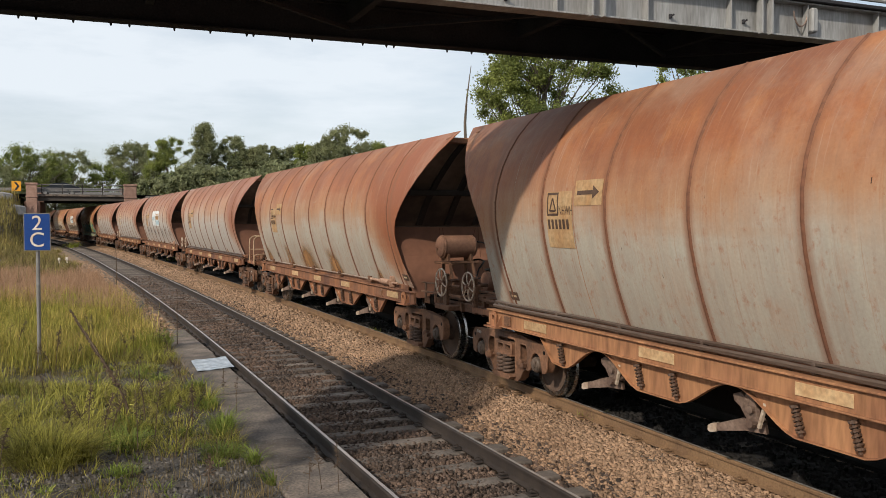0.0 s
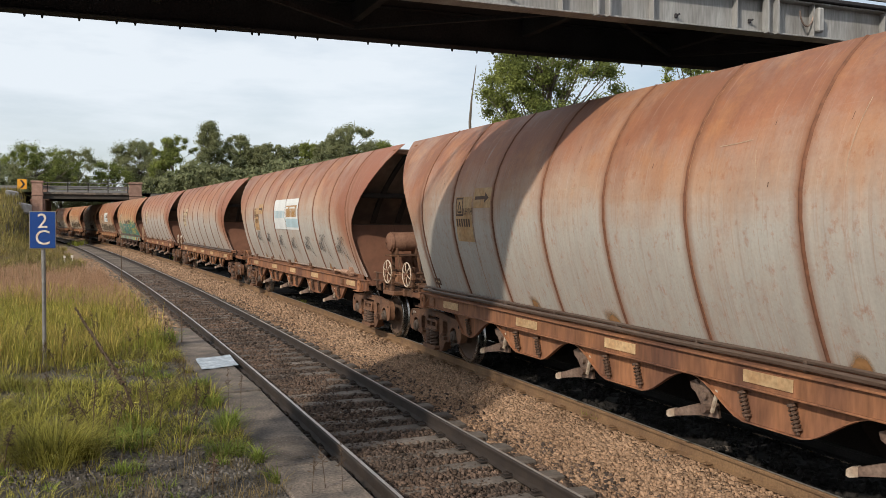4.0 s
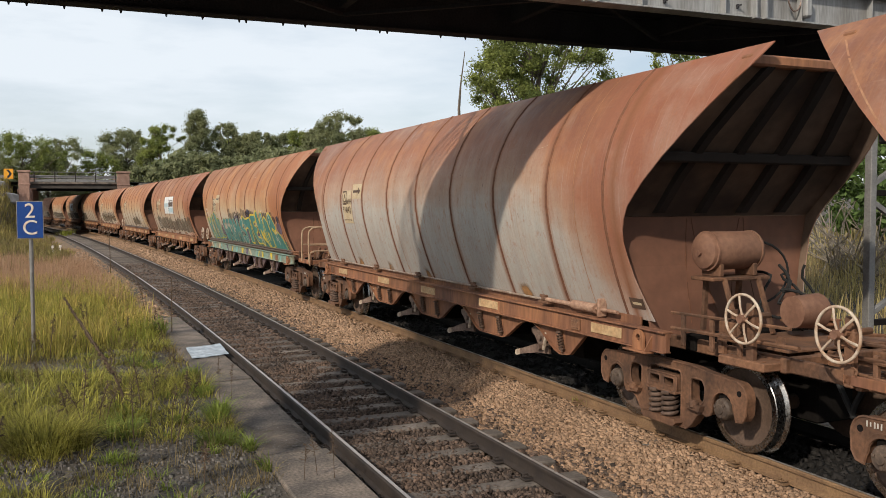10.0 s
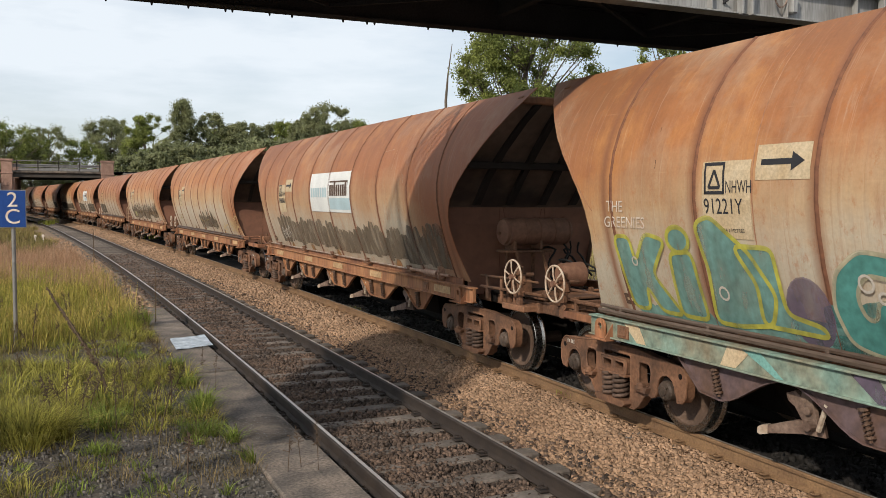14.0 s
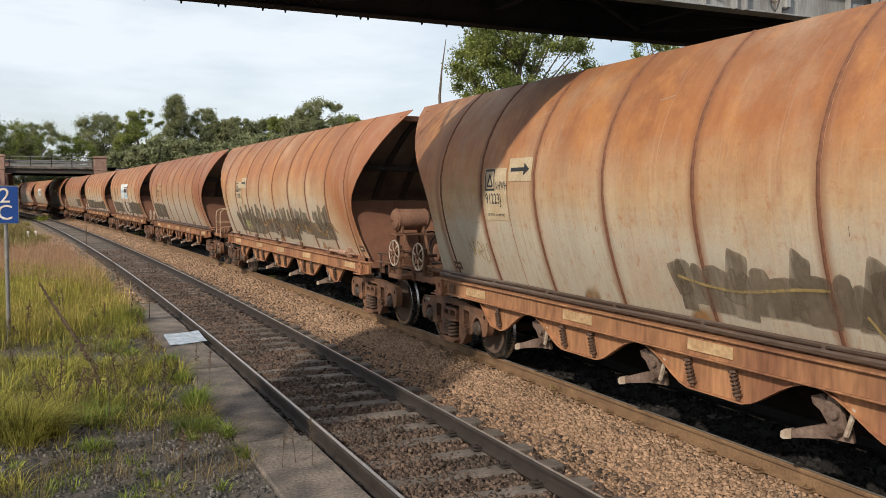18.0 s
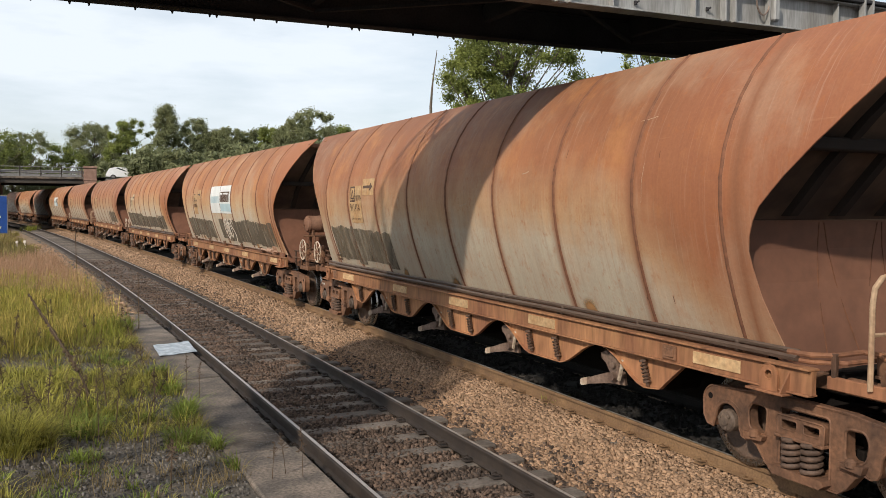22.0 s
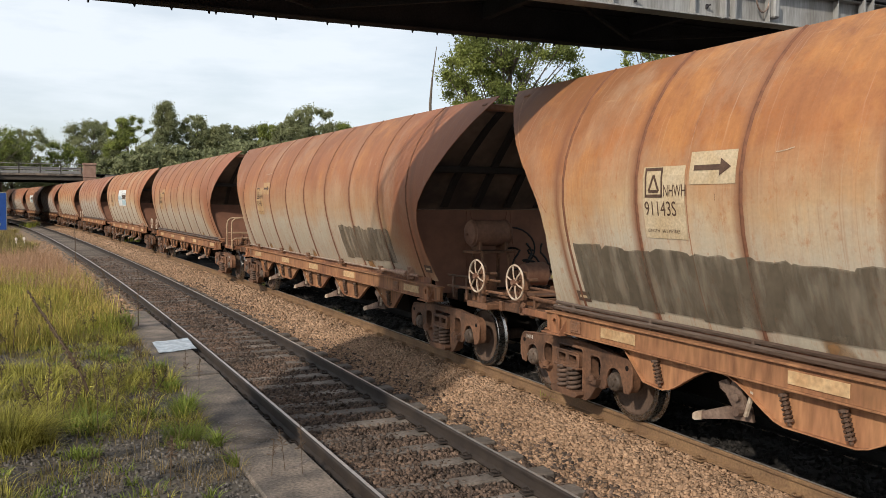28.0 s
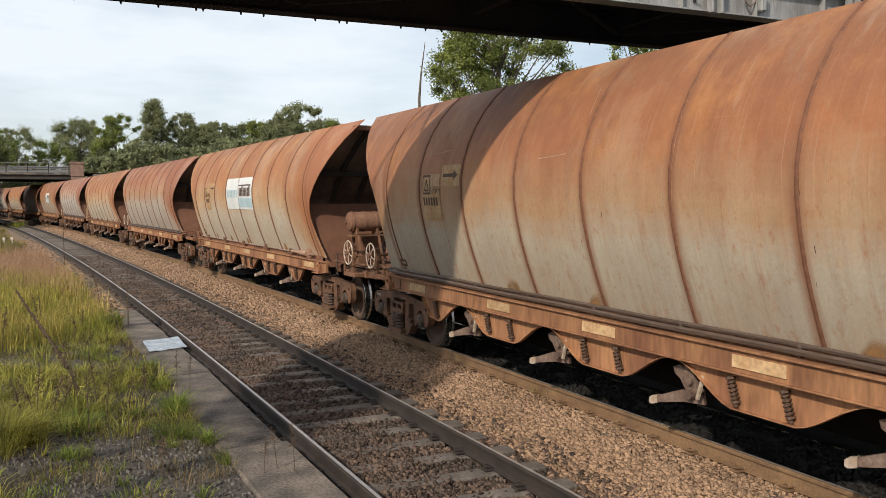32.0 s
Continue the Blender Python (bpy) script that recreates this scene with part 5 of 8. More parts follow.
for z in (2.45, 2.12):
    put("clamp", Mesh().box((0, 0.03, z), (0.12, 0.05, 0.03), 0.006).done("clamp", M_POLE), sg)

# ---- loose sheet on the edging ----
sh = Mesh()
rows = [[(1.62 + 0.64 * i / 8 + 0.02 * j / 6, 14.92 + 1.2 * j / 6 + 0.25 * i / 8, -0.036 + 0.005 * math.sin(i * 1.9 + j) + 0.004 * math.cos(j * 2.3 - i)) for i in range(9)] for j in range(7)]
sh.slab(rows, [[(x, y, z - 0.008) for x, y, z in r] for r in rows])
tagged(new("loose_sheet", sh.done("loose_sheet", M_LID)), "bleached white-blue metal sheet lying on the concrete edging", "metal sheet")

# ---- coal hoppers ----
PROFILE = [(1.08, 1.20), (1.17, 1.42), (1.265, 1.68), (1.35, 1.95), (1.415, 2.22), (1.455, 2.48), (1.46, 2.74), (1.42, 3.0), (1.34, 3.25), (1.23, 3.48), (1.09, 3.70), (0.92, 3.90), (0.735, 4.07)]
Y0, Y1 = -7.24, 8.21          # tips of the overhanging top
Y0L = -7.45                   # longer overhang of most wagons
W0, W1 = -5.90, 6.34          # ends at the waist
RIBS = [-5.62, -4.36, -2.88, -1.38, 0.09, 1.55, 3.02, 4.48, 5.85]


END_Z = (2.10, 2.30, 2.50, 2.70, 2.90, 3.10, 3.30, 3.50, 3.70, 3.87, 4.07)
END_NEAR = (0.0, 0.035, 0.12, 0.26, 0.40, 0.54, 0.67, 0.79, 0.90, 0.98, 1.0)
END_FAR = (0.0, 0.015, 0.055, 0.135, 0.24, 0.36, 0.48, 0.60, 0.73, 0.845, 1.0)


def end_y(z, tip, waist):
    """Where the side sheet ends at height z: upright below, then raked out to the tip."""
    return waist + (tip - waist) * float(np.interp(z, END_Z, END_NEAR if tip < waist else END_FAR)) + foot_lean(z, tip, waist)


def foot_lean(z, tip, waist):
    """Below the waist the end leans out again towards the sill."""
    return (-1 if tip < waist else 1) * float(np.interp(z, (1.0, 1.3, 1.7, 2.1), (0.24, 0.16, 0.05, 0.0)))


def slope_y(z, tip, waist):
    """Where the sloping end sheet meets the side: a straight rake behind the side sheet's edge."""
    d = 1 if tip < waist else -1
    foot, head = waist + d * 0.10, tip + d * (0.24 if d > 0 else 0.52)
    u = min(max((z - 2.36) / (3.88 - 2.36), 0.0), 1.0)
    return foot + (head - foot) * u + foot_lean(z, tip, waist)


def half_at(z):
    return float(np.interp(z, [p[1] for p in PROFILE], [p[0] for p in PROFILE]))


def skin(y, z, out=0.0, side=-1):
    """A point on the hopper side at y and height z, out metres proud of it."""
    a, b = half_at(z - 0.02), half_at(z + 0.02)
    nx, nz = 0.04, -(b - a)
    k = math.hypot(nx, nz)
    return side * (half_at(z) + out * nx / k), y, z + out * nz / k


def side_sheet(side, y0):
    outer, inner = [], []
    zs = [z + (q - z) * i / 2 for (_, z), (_, q) in zip(PROFILE, PROFILE[1:]) for i in (0, 1)] + [PROFILE[-1][1]]
    for z in zs:
        a, b = end_y(z, y0, W0), end_y(z, Y1, W1)
        ys = [a] + [y for y in np.linspace(W0 + 0.2, W1 - 0.2, 17)] + [b]
        outer.append([skin(y, z, 0, side) for y in ys])
        inner.append([skin(y, z, -0.012, side) for y in ys])
    g = Mesh().slab(outer, inner)
    cells = (len(outer) - 1) * (len(outer[0]) - 1)
    g.m[cells:2 * cells] = [1] * cells
    return g


def rib_mesh(side, w=0.046, h=0.014):
    """A pressed seam: a low rounded ridge up the side sheet."""
    prof = ((-0.5, 0.002), (-0.28, 0.75), (0.0, 1.0), (0.28, 0.75), (0.5, 0.002))
    g = Mesh().sheet([[skin(w * a, z, h * b, side) for a, b in prof] for _, z in PROFILE])
    return g.done("rib", M_RIB, smooth=60)


def end_sheet(tip, waist, zs):
    """End plate tucked under the overhang: sloping above, upright below."""
    d = 1 if tip < waist else -1
    a, b = [], []
    for z in zs:
        y = slope_y(z, tip, waist)
        r = half_at(z) - 0.014
        a.append([(r * q, y, z) for q in (-1, -0.5, 0, 0.5, 1)])
        b.append([(r * q, y + d * 0.03, z) for q in (-1, -0.5, 0, 0.5, 1)])
    return Mesh().slab(a, b)


def end_stiff(tip, waist, fx):
    """An upright angle on the sloping end sheet at the share fx of its width."""
    d = 1 if tip < waist else -1
    g = Mesh()
    pts = [(half_at(z) * fx, slope_y(z, tip, waist) - d * 0.002, z) for z in (2.4, 2.8, 3.2, 3.6, 3.85)]
    a = [[(x - 0.05, y, z), (x + 0.05, y, z)] for x, y, z in pts]
    b = [[(x - 0.05, y - d * 0.10, z), (x + 0.05, y - d * 0.10, z)] for x, y, z in pts]
    return g.slab(a, b).done("stiffener", M_STIFF_SHADE)


ARCH = [-3.50, -1.165, 1.17, 3.50]


def skirt_mesh(side):
    """Lower side plate with four arched openings for the door gear."""
    low, top = [(-4.95, 0.93), (-4.55, 0.60)], []
    for c in ARCH:
        low.append((c - 0.84, 0.575))
        for q in np.linspace(-0.80, 0.80, 15):
            low.append((c + q, 0.575 + 0.33 * (0.5 + 0.5 * math.cos(q / 0.80 * math.pi)) ** 0.8))
        low.append((c + 0.84, 0.575))
    low += [(4.62, 0.60), (5.0, 0.93)]
    g = Mesh()
    x = side * 1.17
    g.plate(low, x, x + side * 0.012)
    # turned-out lip along the lower edge
    for p, q in zip(low, low[1:]):
        a, b = Vector((x, *p)), Vector((x, *q))
        o = Vector((side * 0.055, 0, 0))
        g.add([a, b, b + o, a + o, a + Vector((0, 0, 0.012)), b + Vector((0, 0, 0.012)), b + o + Vector((0, 0, 0.012)), a + o + Vector((0, 0, 0.012))],
              [(0, 1, 2, 3), (4, 7, 6, 5), (3, 2, 6, 7), (0, 4, 5, 1)])
    return g


def sill_mesh(side):
    g = Mesh()
    x = side * 1.20
    g.plate([(-6.5, 0.92), (6.5, 0.92), (6.5, 1.13), (-6.5, 1.13)], x, x + side * 0.05)
    g.box((side * 1.225, 0, 1.14), (0.13, 13.0, 0.02), 0.004)
    g.box((side * 1.235, 0, 0.925), (0.11, 13.0, 0.018), 0.004)
    return g


def spring_pts(p, q, r, turns, n=8):
    p, q = Vector(p), Vector(q)
    d = (q - p).normalized()
    u = d.orthogonal().normalized()
    w = d.cross(u)
    k = int(turns * n)
    return [p + (q - p) * (i / k) + (u * math.cos(2 * math.pi * i / n) + w * math.sin(2 * math.pi * i / n)) * r for i in range(k + 1)]


def lever_mesh(side):
    """Door-operating lever: bent flat bar swung out to a pale tip, on a hanger."""
    g = Mesh()
    x = side * 1.12
    turn = Matrix.Translation((x, -0.45, 0)) @ Matrix.Rotation(side * -0.36, 4, "Z")
    g.plate([(0.36, 0.435), (0.36, 0.505), (0.10, 0.60), (-0.14, 0.58), (-0.16, 0.49), (0.05, 0.49)], -0.024, 0.024, 0, turn)
    g.plate([(0.42, 0.412), (0.445, 0.425), (0.445, 0.475), (0.42, 0.495), (0.35, 0.515), (0.35, 0.43)], -0.028, 0.028, 1, turn)
    g.plate([(-0.56, 0.58), (-0.40, 0.58), (-0.30, 0.70), (-0.22, 0.74), (-0.20, 0.80), (-0.30, 0.84), (-0.36, 0.80), (-0.40, 0.90), (-0.46, 0.90), (-0.50, 0.76)], x - side * 0.03, x + side * 0.01)
    g.tube([(x + side * 0.05, -0.60, 0.56), (x + side * 0.05, -0.68, 0.80)], 0.024, 6, 1)
    g.tube([(x - side * 0.10, -0.50, 0.58), (x + side * 0.08, -0.50, 0.58)], 0.045, 10)
    g.tube([(x - side * 0.10, -0.47, 0.70), (x + side * 0.05, -0.47, 0.70)], 0.035, 10)
    return g.done("door_lever", M_LEVER, M_TIP)


def arch_spring(side):
    g = Mesh()
    x = side * 1.22
    g.tube(spring_pts((x, 0, 0.66), (x, 0.06, 0.84), 0.034, 5, 7), 0.011, 4)
    g.tube([(x, -0.015, 0.61), (x, 0.07, 0.87)], 0.018, 6)
    g.tube([(x, 0.062, 0.845), (x, 0.068, 0.87)], 0.045, 10)
    g.tube([(x, -0.01, 0.64), (x, -0.004, 0.66)], 0.042, 10)
    return g.done("arch_spring", M_OILY)


# bogie
AX = 0.90


def arc(cx, cz, r, a0, a1, n=7):
    return [(cx + r * math.cos(radians(a)), cz + r * math.sin(radians(a))) for a in np.linspace(a0, a1, n)]


def ring_round(poly, r=0.03, n=3):
    """Rounds the corners of a closed outline."""
    out = []
    for i, p in enumerate(poly):
        a, b, c = Vector(poly[i - 1]), Vector(p), Vector(poly[(i + 1) % len(poly)])
        q = min(r, (a - b).length * 0.45, (c - b).length * 0.45)
        s_, e_ = b + (a - b).normalized() * q, b + (c - b).normalized() * q
        out += [tuple(s_ * (1 - u) ** 2 + b * 2 * u * (1 - u) + e_ * u * u) for u in (k_ / n for k_ in range(n + 1))]
    return out


def pierced(g, rim, holes, x0, x1, edge=0.014):
    """A cast plate with real openings, its outer edges eased, drawn in (y, z) and given thickness along x."""
    loops = [rim] + holes
    tris = tessellate_polygon([[Vector((0, y, z)) for y, z in lp] for lp in loops])
    flat = [p for lp in loops for p in lp]
    n = len(flat)
    e = edge if x1 > x0 else -edge
    g.add([(x0, *p) for p in flat] + [(x1, *p) for p in flat], [(a, c, b) for a, b, c in tris] + [(n + a, n + b, n + c) for a, b, c in tris])
    for lp in loops:
        k = len(lp)
        g.add([(x0, *p) for p in lp] + [(x1, *p) for p in lp], [(i, (i + 1) % k, k + (i + 1) % k, k + i) for i in range(k)])
        g.tube([(x1 - e * 0.4, *p) for p in lp], edge, 5, close=True)
    return g


def frame_mesh(side):
    """Cast side frame: straight top chord sloping to rounded noses over the bearings, windows either side of the spring nest."""
    g = Mesh()
    x0, x1 = side * 0.97, side * 1.09
    half = [(0.0, 0.815), (0.44, 0.812), (0.62, 0.79), (0.96, 0.765)] + arc(1.06, 0.60, 0.165, 75, -15, 7) + [(1.215, 0.46), (1.17, 0.385), (1.09, 0.37), (1.07, 0.45)]
    half += arc(AX, 0.475, 0.155, 0, 180, 9) + [(0.74, 0.41), (0.715, 0.36), (0.66, 0.34), (0.60, 0.355), (0.52, 0.315), (0.43, 0.20), (0.35, 0.14), (0.0, 0.14)]
    rim = half + [(-y, z) for y, z in half[-2:0:-1]]
    window = ring_round([(0.41, 0.695), (0.60, 0.70), (0.645, 0.62), (0.63, 0.475), (0.56, 0.42), (0.42, 0.43)], 0.06)
    nest = ring_round([(-0.265, 0.735), (0.265, 0.735), (0.275, 0.20), (-0.275, 0.20)], 0.04)
    pierced(g, rim, [window, [(-y, z) for y, z in window], nest], x0, x1)
    for d in (-1, 1):
        g.plate([(d * 0.64, 0.435), (d * 0.40, 0.425), (d * 0.42, 0.385), (d * 0.62, 0.37)], x0, x1 + side * 0.065)
        g.tube([(x1 + side * 0.04, d * 0.515, 0.41), (x1 + side * 0.04, d * 0.515, 0.455), (x1 + side * 0.035, d * 0.515, 0.475)], [0.055, 0.05, 0.025], 10)
        g.tube([(x1 - side * 0.02, d * y, z) for y, z in arc(AX, 0.475, 0.178, -5, 185, 10)], 0.026, 6)
        g.plate([(d * 1.005, 0.50), (d * 0.99, 0.585), (d * 0.93, 0.62), (d * 0.87, 0.62), (d * 0.81, 0.585), (d * 0.795, 0.50)], x0, x1 - side * 0.035, 1)
        g.tube([(x1 - side * 0.004, d * 1.13, 0.655), (x1 + side * 0.003, d * 1.13, 0.655)], 0.030, 12, mi=1)
    g.plate([(-0.25, 0.15), (0.25, 0.15), (0.30, 0.19), (0.28, 0.225), (-0.28, 0.225), (-0.30, 0.19)], x0 - side * 0.10, x1 + side * 0.10)
    bol = ring_round([(-0.25, 0.675), (0.25, 0.675), (0.25, 0.505), (-0.25, 0.505)], 0.03)
    pockets = [ring_round([(c - 0.09, 0.645), (c + 0.09, 0.645), (c + 0.085, 0.555), (c - 0.085, 0.555)], 0.025) for c in (-0.12, 0.12)]
    pierced(g, bol, pockets, x0, x1 + side * 0.05, 0.010)
    g.box((side * 1.05, 0, 0.495), (0.24, 0.52, 0.03), 0.01)
    return g.done("side_frame", M_BOGIE, M_DARK, smooth=35)


def cap_mesh(side):
    g = Mesh()
    prof = [(0.0, 0.0), (0.0, 0.045), (-0.012, 0.05), (-0.016, 0.092), (-0.04, 0.108), (-0.15, 0.112), (-0.15, 0.0)]
    g.lathe([(side * (1.135 + p[0]), p[1]) for p in prof], 18)
    for i in range(3):
        a = i * 2.094 + 0.3
        g.tube([(side * 1.11, 0.07 * math.cos(a), 0.07 * math.sin(a)), (side * 1.135, 0.07 * math.cos(a), 0.07 * math.sin(a))], 0.017, 6)
    return g


def wheelset_mesh():
    g = Mesh()
    for d in (-1, 1):
        prof = [(0.665, 0.0), (0.665, 0.10), (0.700, 0.11), (0.715, 0.30), (0.690, 0.385), (0.690, 0.440), (0.682, 0.492), (0.698, 0.497), (0.712, 0.478), (0.722, 0.462), (0.820, 0.457), (0.826, 0.45), (0.826, 0.392), (0.800, 0.385), (0.775, 0.34), (0.760, 0.20), (0.780, 0.125), (0.860, 0.115), (0.860, 0.0)]
        mis = [1] * 7 + [0] * 5 + [1] * 6
        g.lathe([(d * a, r) for a, r in prof], 26, mis=mis)
    g.lathe([(-1.0, 0.0), (-1.0, 0.07), (-0.86, 0.085), (0, 0.08), (0.86, 0.085), (1.0, 0.07), (1.0, 0.0)], 12, mis=[1] * 6)
    return g.done("wheelset", M_TREAD, M_WHEEL, smooth=35)


def coil_mesh(side, dy):
    g = Mesh()
    x = side * (1.10 if abs(dy) < 0.15 else 1.0)
    g.tube(spring_pts((x, dy, 0.23), (x, dy, 0.485), 0.080, 4.5, 10), 0.022, 6)
    g.tube([(x, dy, 0.22), (x, dy, 0.49)], 0.04, 6)
    return g.done("coil_spring", M_SPRING, smooth=60)


def hand_wheel_meshes():
    """Rim, spoke and hub of a brake wheel about the x axis."""
    rim = Mesh().tube([(0, 0.235 * math.cos(a), 0.235 * math.sin(a)) for a in np.linspace(0, 2 * math.pi, 33)[:-1]], 0.0145, 7, close=True)
    spoke = Mesh().tube([(0, 0.03, 0), (-0.012, 0.12, 0), (0, 0.232, 0)], [0.014, 0.011, 0.013], 6)
    hub = Mesh().tube([(-0.05, 0, 0), (0.02, 0, 0), (0.03, 0, 0)], [0.040, 0.045, 0.03], 12)
    return rim.done("hand_wheel", M_HANDWHEEL, smooth=60), spoke.done("spoke", M_HANDWHEEL, smooth=60), hub.done("hub", M_TANK, smooth=40)


def pieces():
    """All that a hopper is made of: name, mesh, pose, parent's name, label, for which wagons."""
    out = []
    P = lambda name, me, m=None, parent=None, label="", when="all": out.append((name, me, m, parent, label, when))
    T = Matrix.Translation
    rib = {d: rib_mesh(d) for d in (-1, 1)}
    for d in (-1, 1):
        for y in RIBS:
            P("rib", rib[d], T((0, y, 0)))
        for m_, tone in ((M_FRAME, "dark"), (M_SILL, "light")):
            P("side_sill", sill_mesh(d).done("side_sill", m_), label="rust-orange steel side sill", when=tone)
            P("skirt", skirt_mesh(d).done("skirt", m_), label="arched rusty skirt plate", when=tone)
        P("foot_plate", Mesh().box((d * 1.105, 0.17, 1.185), (0.03, 12.1, 0.10), 0.004).done("foot_plate", M_FRAME))
        rim = Mesh().sheet([[skin(slope_y(z, Y1, W1) + o, z, 0.004, d) for o in (-0.011, 0.011)] for z in np.linspace(2.36, 3.88, 14)])
        P("end_weld", rim.done("end_weld", M_EDGE), label="pale weathered weld line")
        lever, spr = lever_mesh(d), arch_spring(d)
        for c in ARCH:
            P("door_lever", lever, T((0, c + 0.29, 0)), label="bent steel lever with a whitened tip")
            for o in (0.855, -0.855) if d < 0 else ():
                P("arch_spring", spr, T((0, c + o, 0)) )
        pl = Mesh().box((d * 1.256, 0, 1.03), (0.012, 0.62, 0.115), 0.003).done("label_plate", M_PLATE)
        for y in (5.03, 2.32, 0.03, -2.32, -5.40):
            P("label_plate", pl, T((0, y, 0)), label="faded cream label plate")
        sh = Mesh()
        sh.box((d * 1.26, 0, 1.02), (0.02, 0.20, 0.14), 0.004).box((d * 1.275, 0, 1.02), (0.012, 0.14, 0.08), 0.003)
        P("card_holder", sh.done("card_holder", M_BOGIE), T((0, 5.85, 0)))
        P("card_holder", out[-1][1], T((0, -4.75, 0)))
        eye = Mesh()
        lug_rim = [(-0.10, 0.90), (0.10, 0.90), (0.095, 1.02)] + arc(0.0, 1.035, 0.095, 10, 170, 7) + [(-0.095, 1.02)]
        pierced(eye, lug_rim, [arc(0.0, 1.04, 0.045, 0, 315, 8)], d * 1.275, d * 1.30, 0.006)
        eye.box((d * 1.30, 0.0, 0.898), (0.12, 0.42, 0.022), 0.005)
        eye.add([(d * 1.25, -0.19, 0.91), (d * 1.36, -0.19, 0.91), (d * 1.25, -0.19, 1.08), (d * 1.25, -0.175, 0.91), (d * 1.36, -0.175, 0.91), (d * 1.25, -0.175, 1.08)],
                [(0, 1, 2), (3, 5, 4), (0, 3, 4, 1), (1, 4, 5, 2), (2, 5, 3, 0)])
        P("jacking_pad", eye.done("jacking_pad", M_FRAME), T((0, 6.25, 0)))
        P("jacking_pad", out[-1][1], T((0, -6.08, 0)))
        # long pipes on some, latches and rod on the others
        pp = Mesh()
        for z, o, r in ((1.26, 0.075, 0.024), (1.205, 0.10, 0.03)):
            pp.tube([(d * (1.10 + o), y, z + 0.004 * math.sin(y * 2)) for y in np.linspace(-6.3, 6.4, 24)] , r, 6)
        for y in np.linspace(-5.6, 6.0, 9):
            pp.box((d * 1.15, y, 1.215), (0.11, 0.04, 0.10), 0.006)
        P("air_pipe", pp.done("air_pipe", M_AIRPIPE), label="pair of grey pipes along the hopper foot", when="odd")
        rod = Mesh().tube([(d * 1.17, y, 1.24) for y in (-5.2, 0, 6.3)], 0.017, 6).done("latch_rod", M_RODPALE)
        P("latch_rod", rod, when="even")
        la = Mesh()
        la.box((d * 1.17, 0, 1.21), (0.14, 0.26, 0.035), 0.006).box((d * 1.19, 0.03, 1.265), (0.06, 0.10, 0.08), 0.01)
        la.tube([(d * 1.2, -0.1, 1.25), (d * 1.2, 0.12, 1.29)], 0.02, 6)
        la = la.done("latch", M_BOGIE)
        for y in (5.2, 2.9, 0.6, -1.7, -3.9):
            P("latch", la, T((0, y, 0)), when="even")
        cyl = Mesh()
        cyl.tube([(d * 1.20, -4.62, 1.25), (d * 1.20, -5.12, 1.25)], 0.060, 12).tube([(d * 1.20, -5.12, 1.25), (d * 1.20, -5.55, 1.25)], 0.022, 8).tube([(d * 1.20, -3.95, 1.25), (d * 1.20, -4.62, 1.25)], 0.028, 8)
        cyl.box((d * 1.18, -5.2, 1.27), (0.12, 0.05, 0.22), 0.01)
        P("actuator_cylinder", cyl.done("actuator_cylinder", M_BUFFCYL, smooth=40), label="pale buff operating cylinder", when="even")
    for tip, waist, tone in ((Y0, W0, "short"), (Y0L, W0, "long"), (Y1, W1, "all")):
        d = 1 if tip < waist else -1
        P("slope_sheet", end_sheet(tip, waist, (2.37, 2.5, 2.7, 3.05, 3.4, 3.7, 3.88)).done("slope_sheet", M_SOOT_SHADE), label="sloping end sheet, soot brown with shade in its colour", when=tone)
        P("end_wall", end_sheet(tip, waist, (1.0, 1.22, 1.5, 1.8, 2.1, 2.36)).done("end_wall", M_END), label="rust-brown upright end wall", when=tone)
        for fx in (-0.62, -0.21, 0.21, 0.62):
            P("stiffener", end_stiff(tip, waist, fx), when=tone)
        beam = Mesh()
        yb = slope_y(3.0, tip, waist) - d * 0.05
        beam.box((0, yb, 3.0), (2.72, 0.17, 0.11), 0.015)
        P("cross_beam", beam.done("cross_beam", M_STIFF_SHADE), when=tone)
        cap = Mesh().box((0, slope_y(3.9, tip, waist) - d * 0.02, 3.91), (1.78, 0.15, 0.11), 0.02)
        P("top_beam", cap.done("top_beam", M_FRAME), when=tone)
        yw = waist + d * 0.098
        for x0, x1 in ((-0.42, -0.50), (-0.36, -0.08), (0.42, 0.50), (0.36, 0.08)):
            seam = Mesh().tube([(x0 + (x1 - x0) * (2.34 - z) / 1.2, yw + foot_lean(z, tip, waist), z) for z in (2.34, 2.1, 1.9, 1.7, 1.5, 1.3, 1.14)], 0.006, 5)
            P("wall_seam", seam.done("wall_seam", M_RIB), when=tone)
    for side in (-1, 1):
        for y in (3.72, 1.2, -1.40, -5.0):
            wl_ = Mesh().sheet([[skin(y - 0.007, z, 0.003, side), skin(y + 0.007, z, 0.003, side)] for _, z in PROFILE])
            P("weld_line", wl_.done("weld_line", M_EDGE), when="even" if y in (1.2, -5.0) else "all")
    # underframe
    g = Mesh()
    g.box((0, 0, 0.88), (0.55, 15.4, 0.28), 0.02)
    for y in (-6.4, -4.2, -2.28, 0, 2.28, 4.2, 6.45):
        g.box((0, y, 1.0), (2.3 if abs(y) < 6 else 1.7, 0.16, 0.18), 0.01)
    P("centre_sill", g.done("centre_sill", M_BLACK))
    # added black box that closes the view beneath the wagon, for the door gear
    P("door_gear", Mesh().box((0.1, 0, 0.56), (0.5, 15.0, 0.56), 0.02).done("door_gear", M_BLACK), label="black filler box standing for the door gear under the hopper")
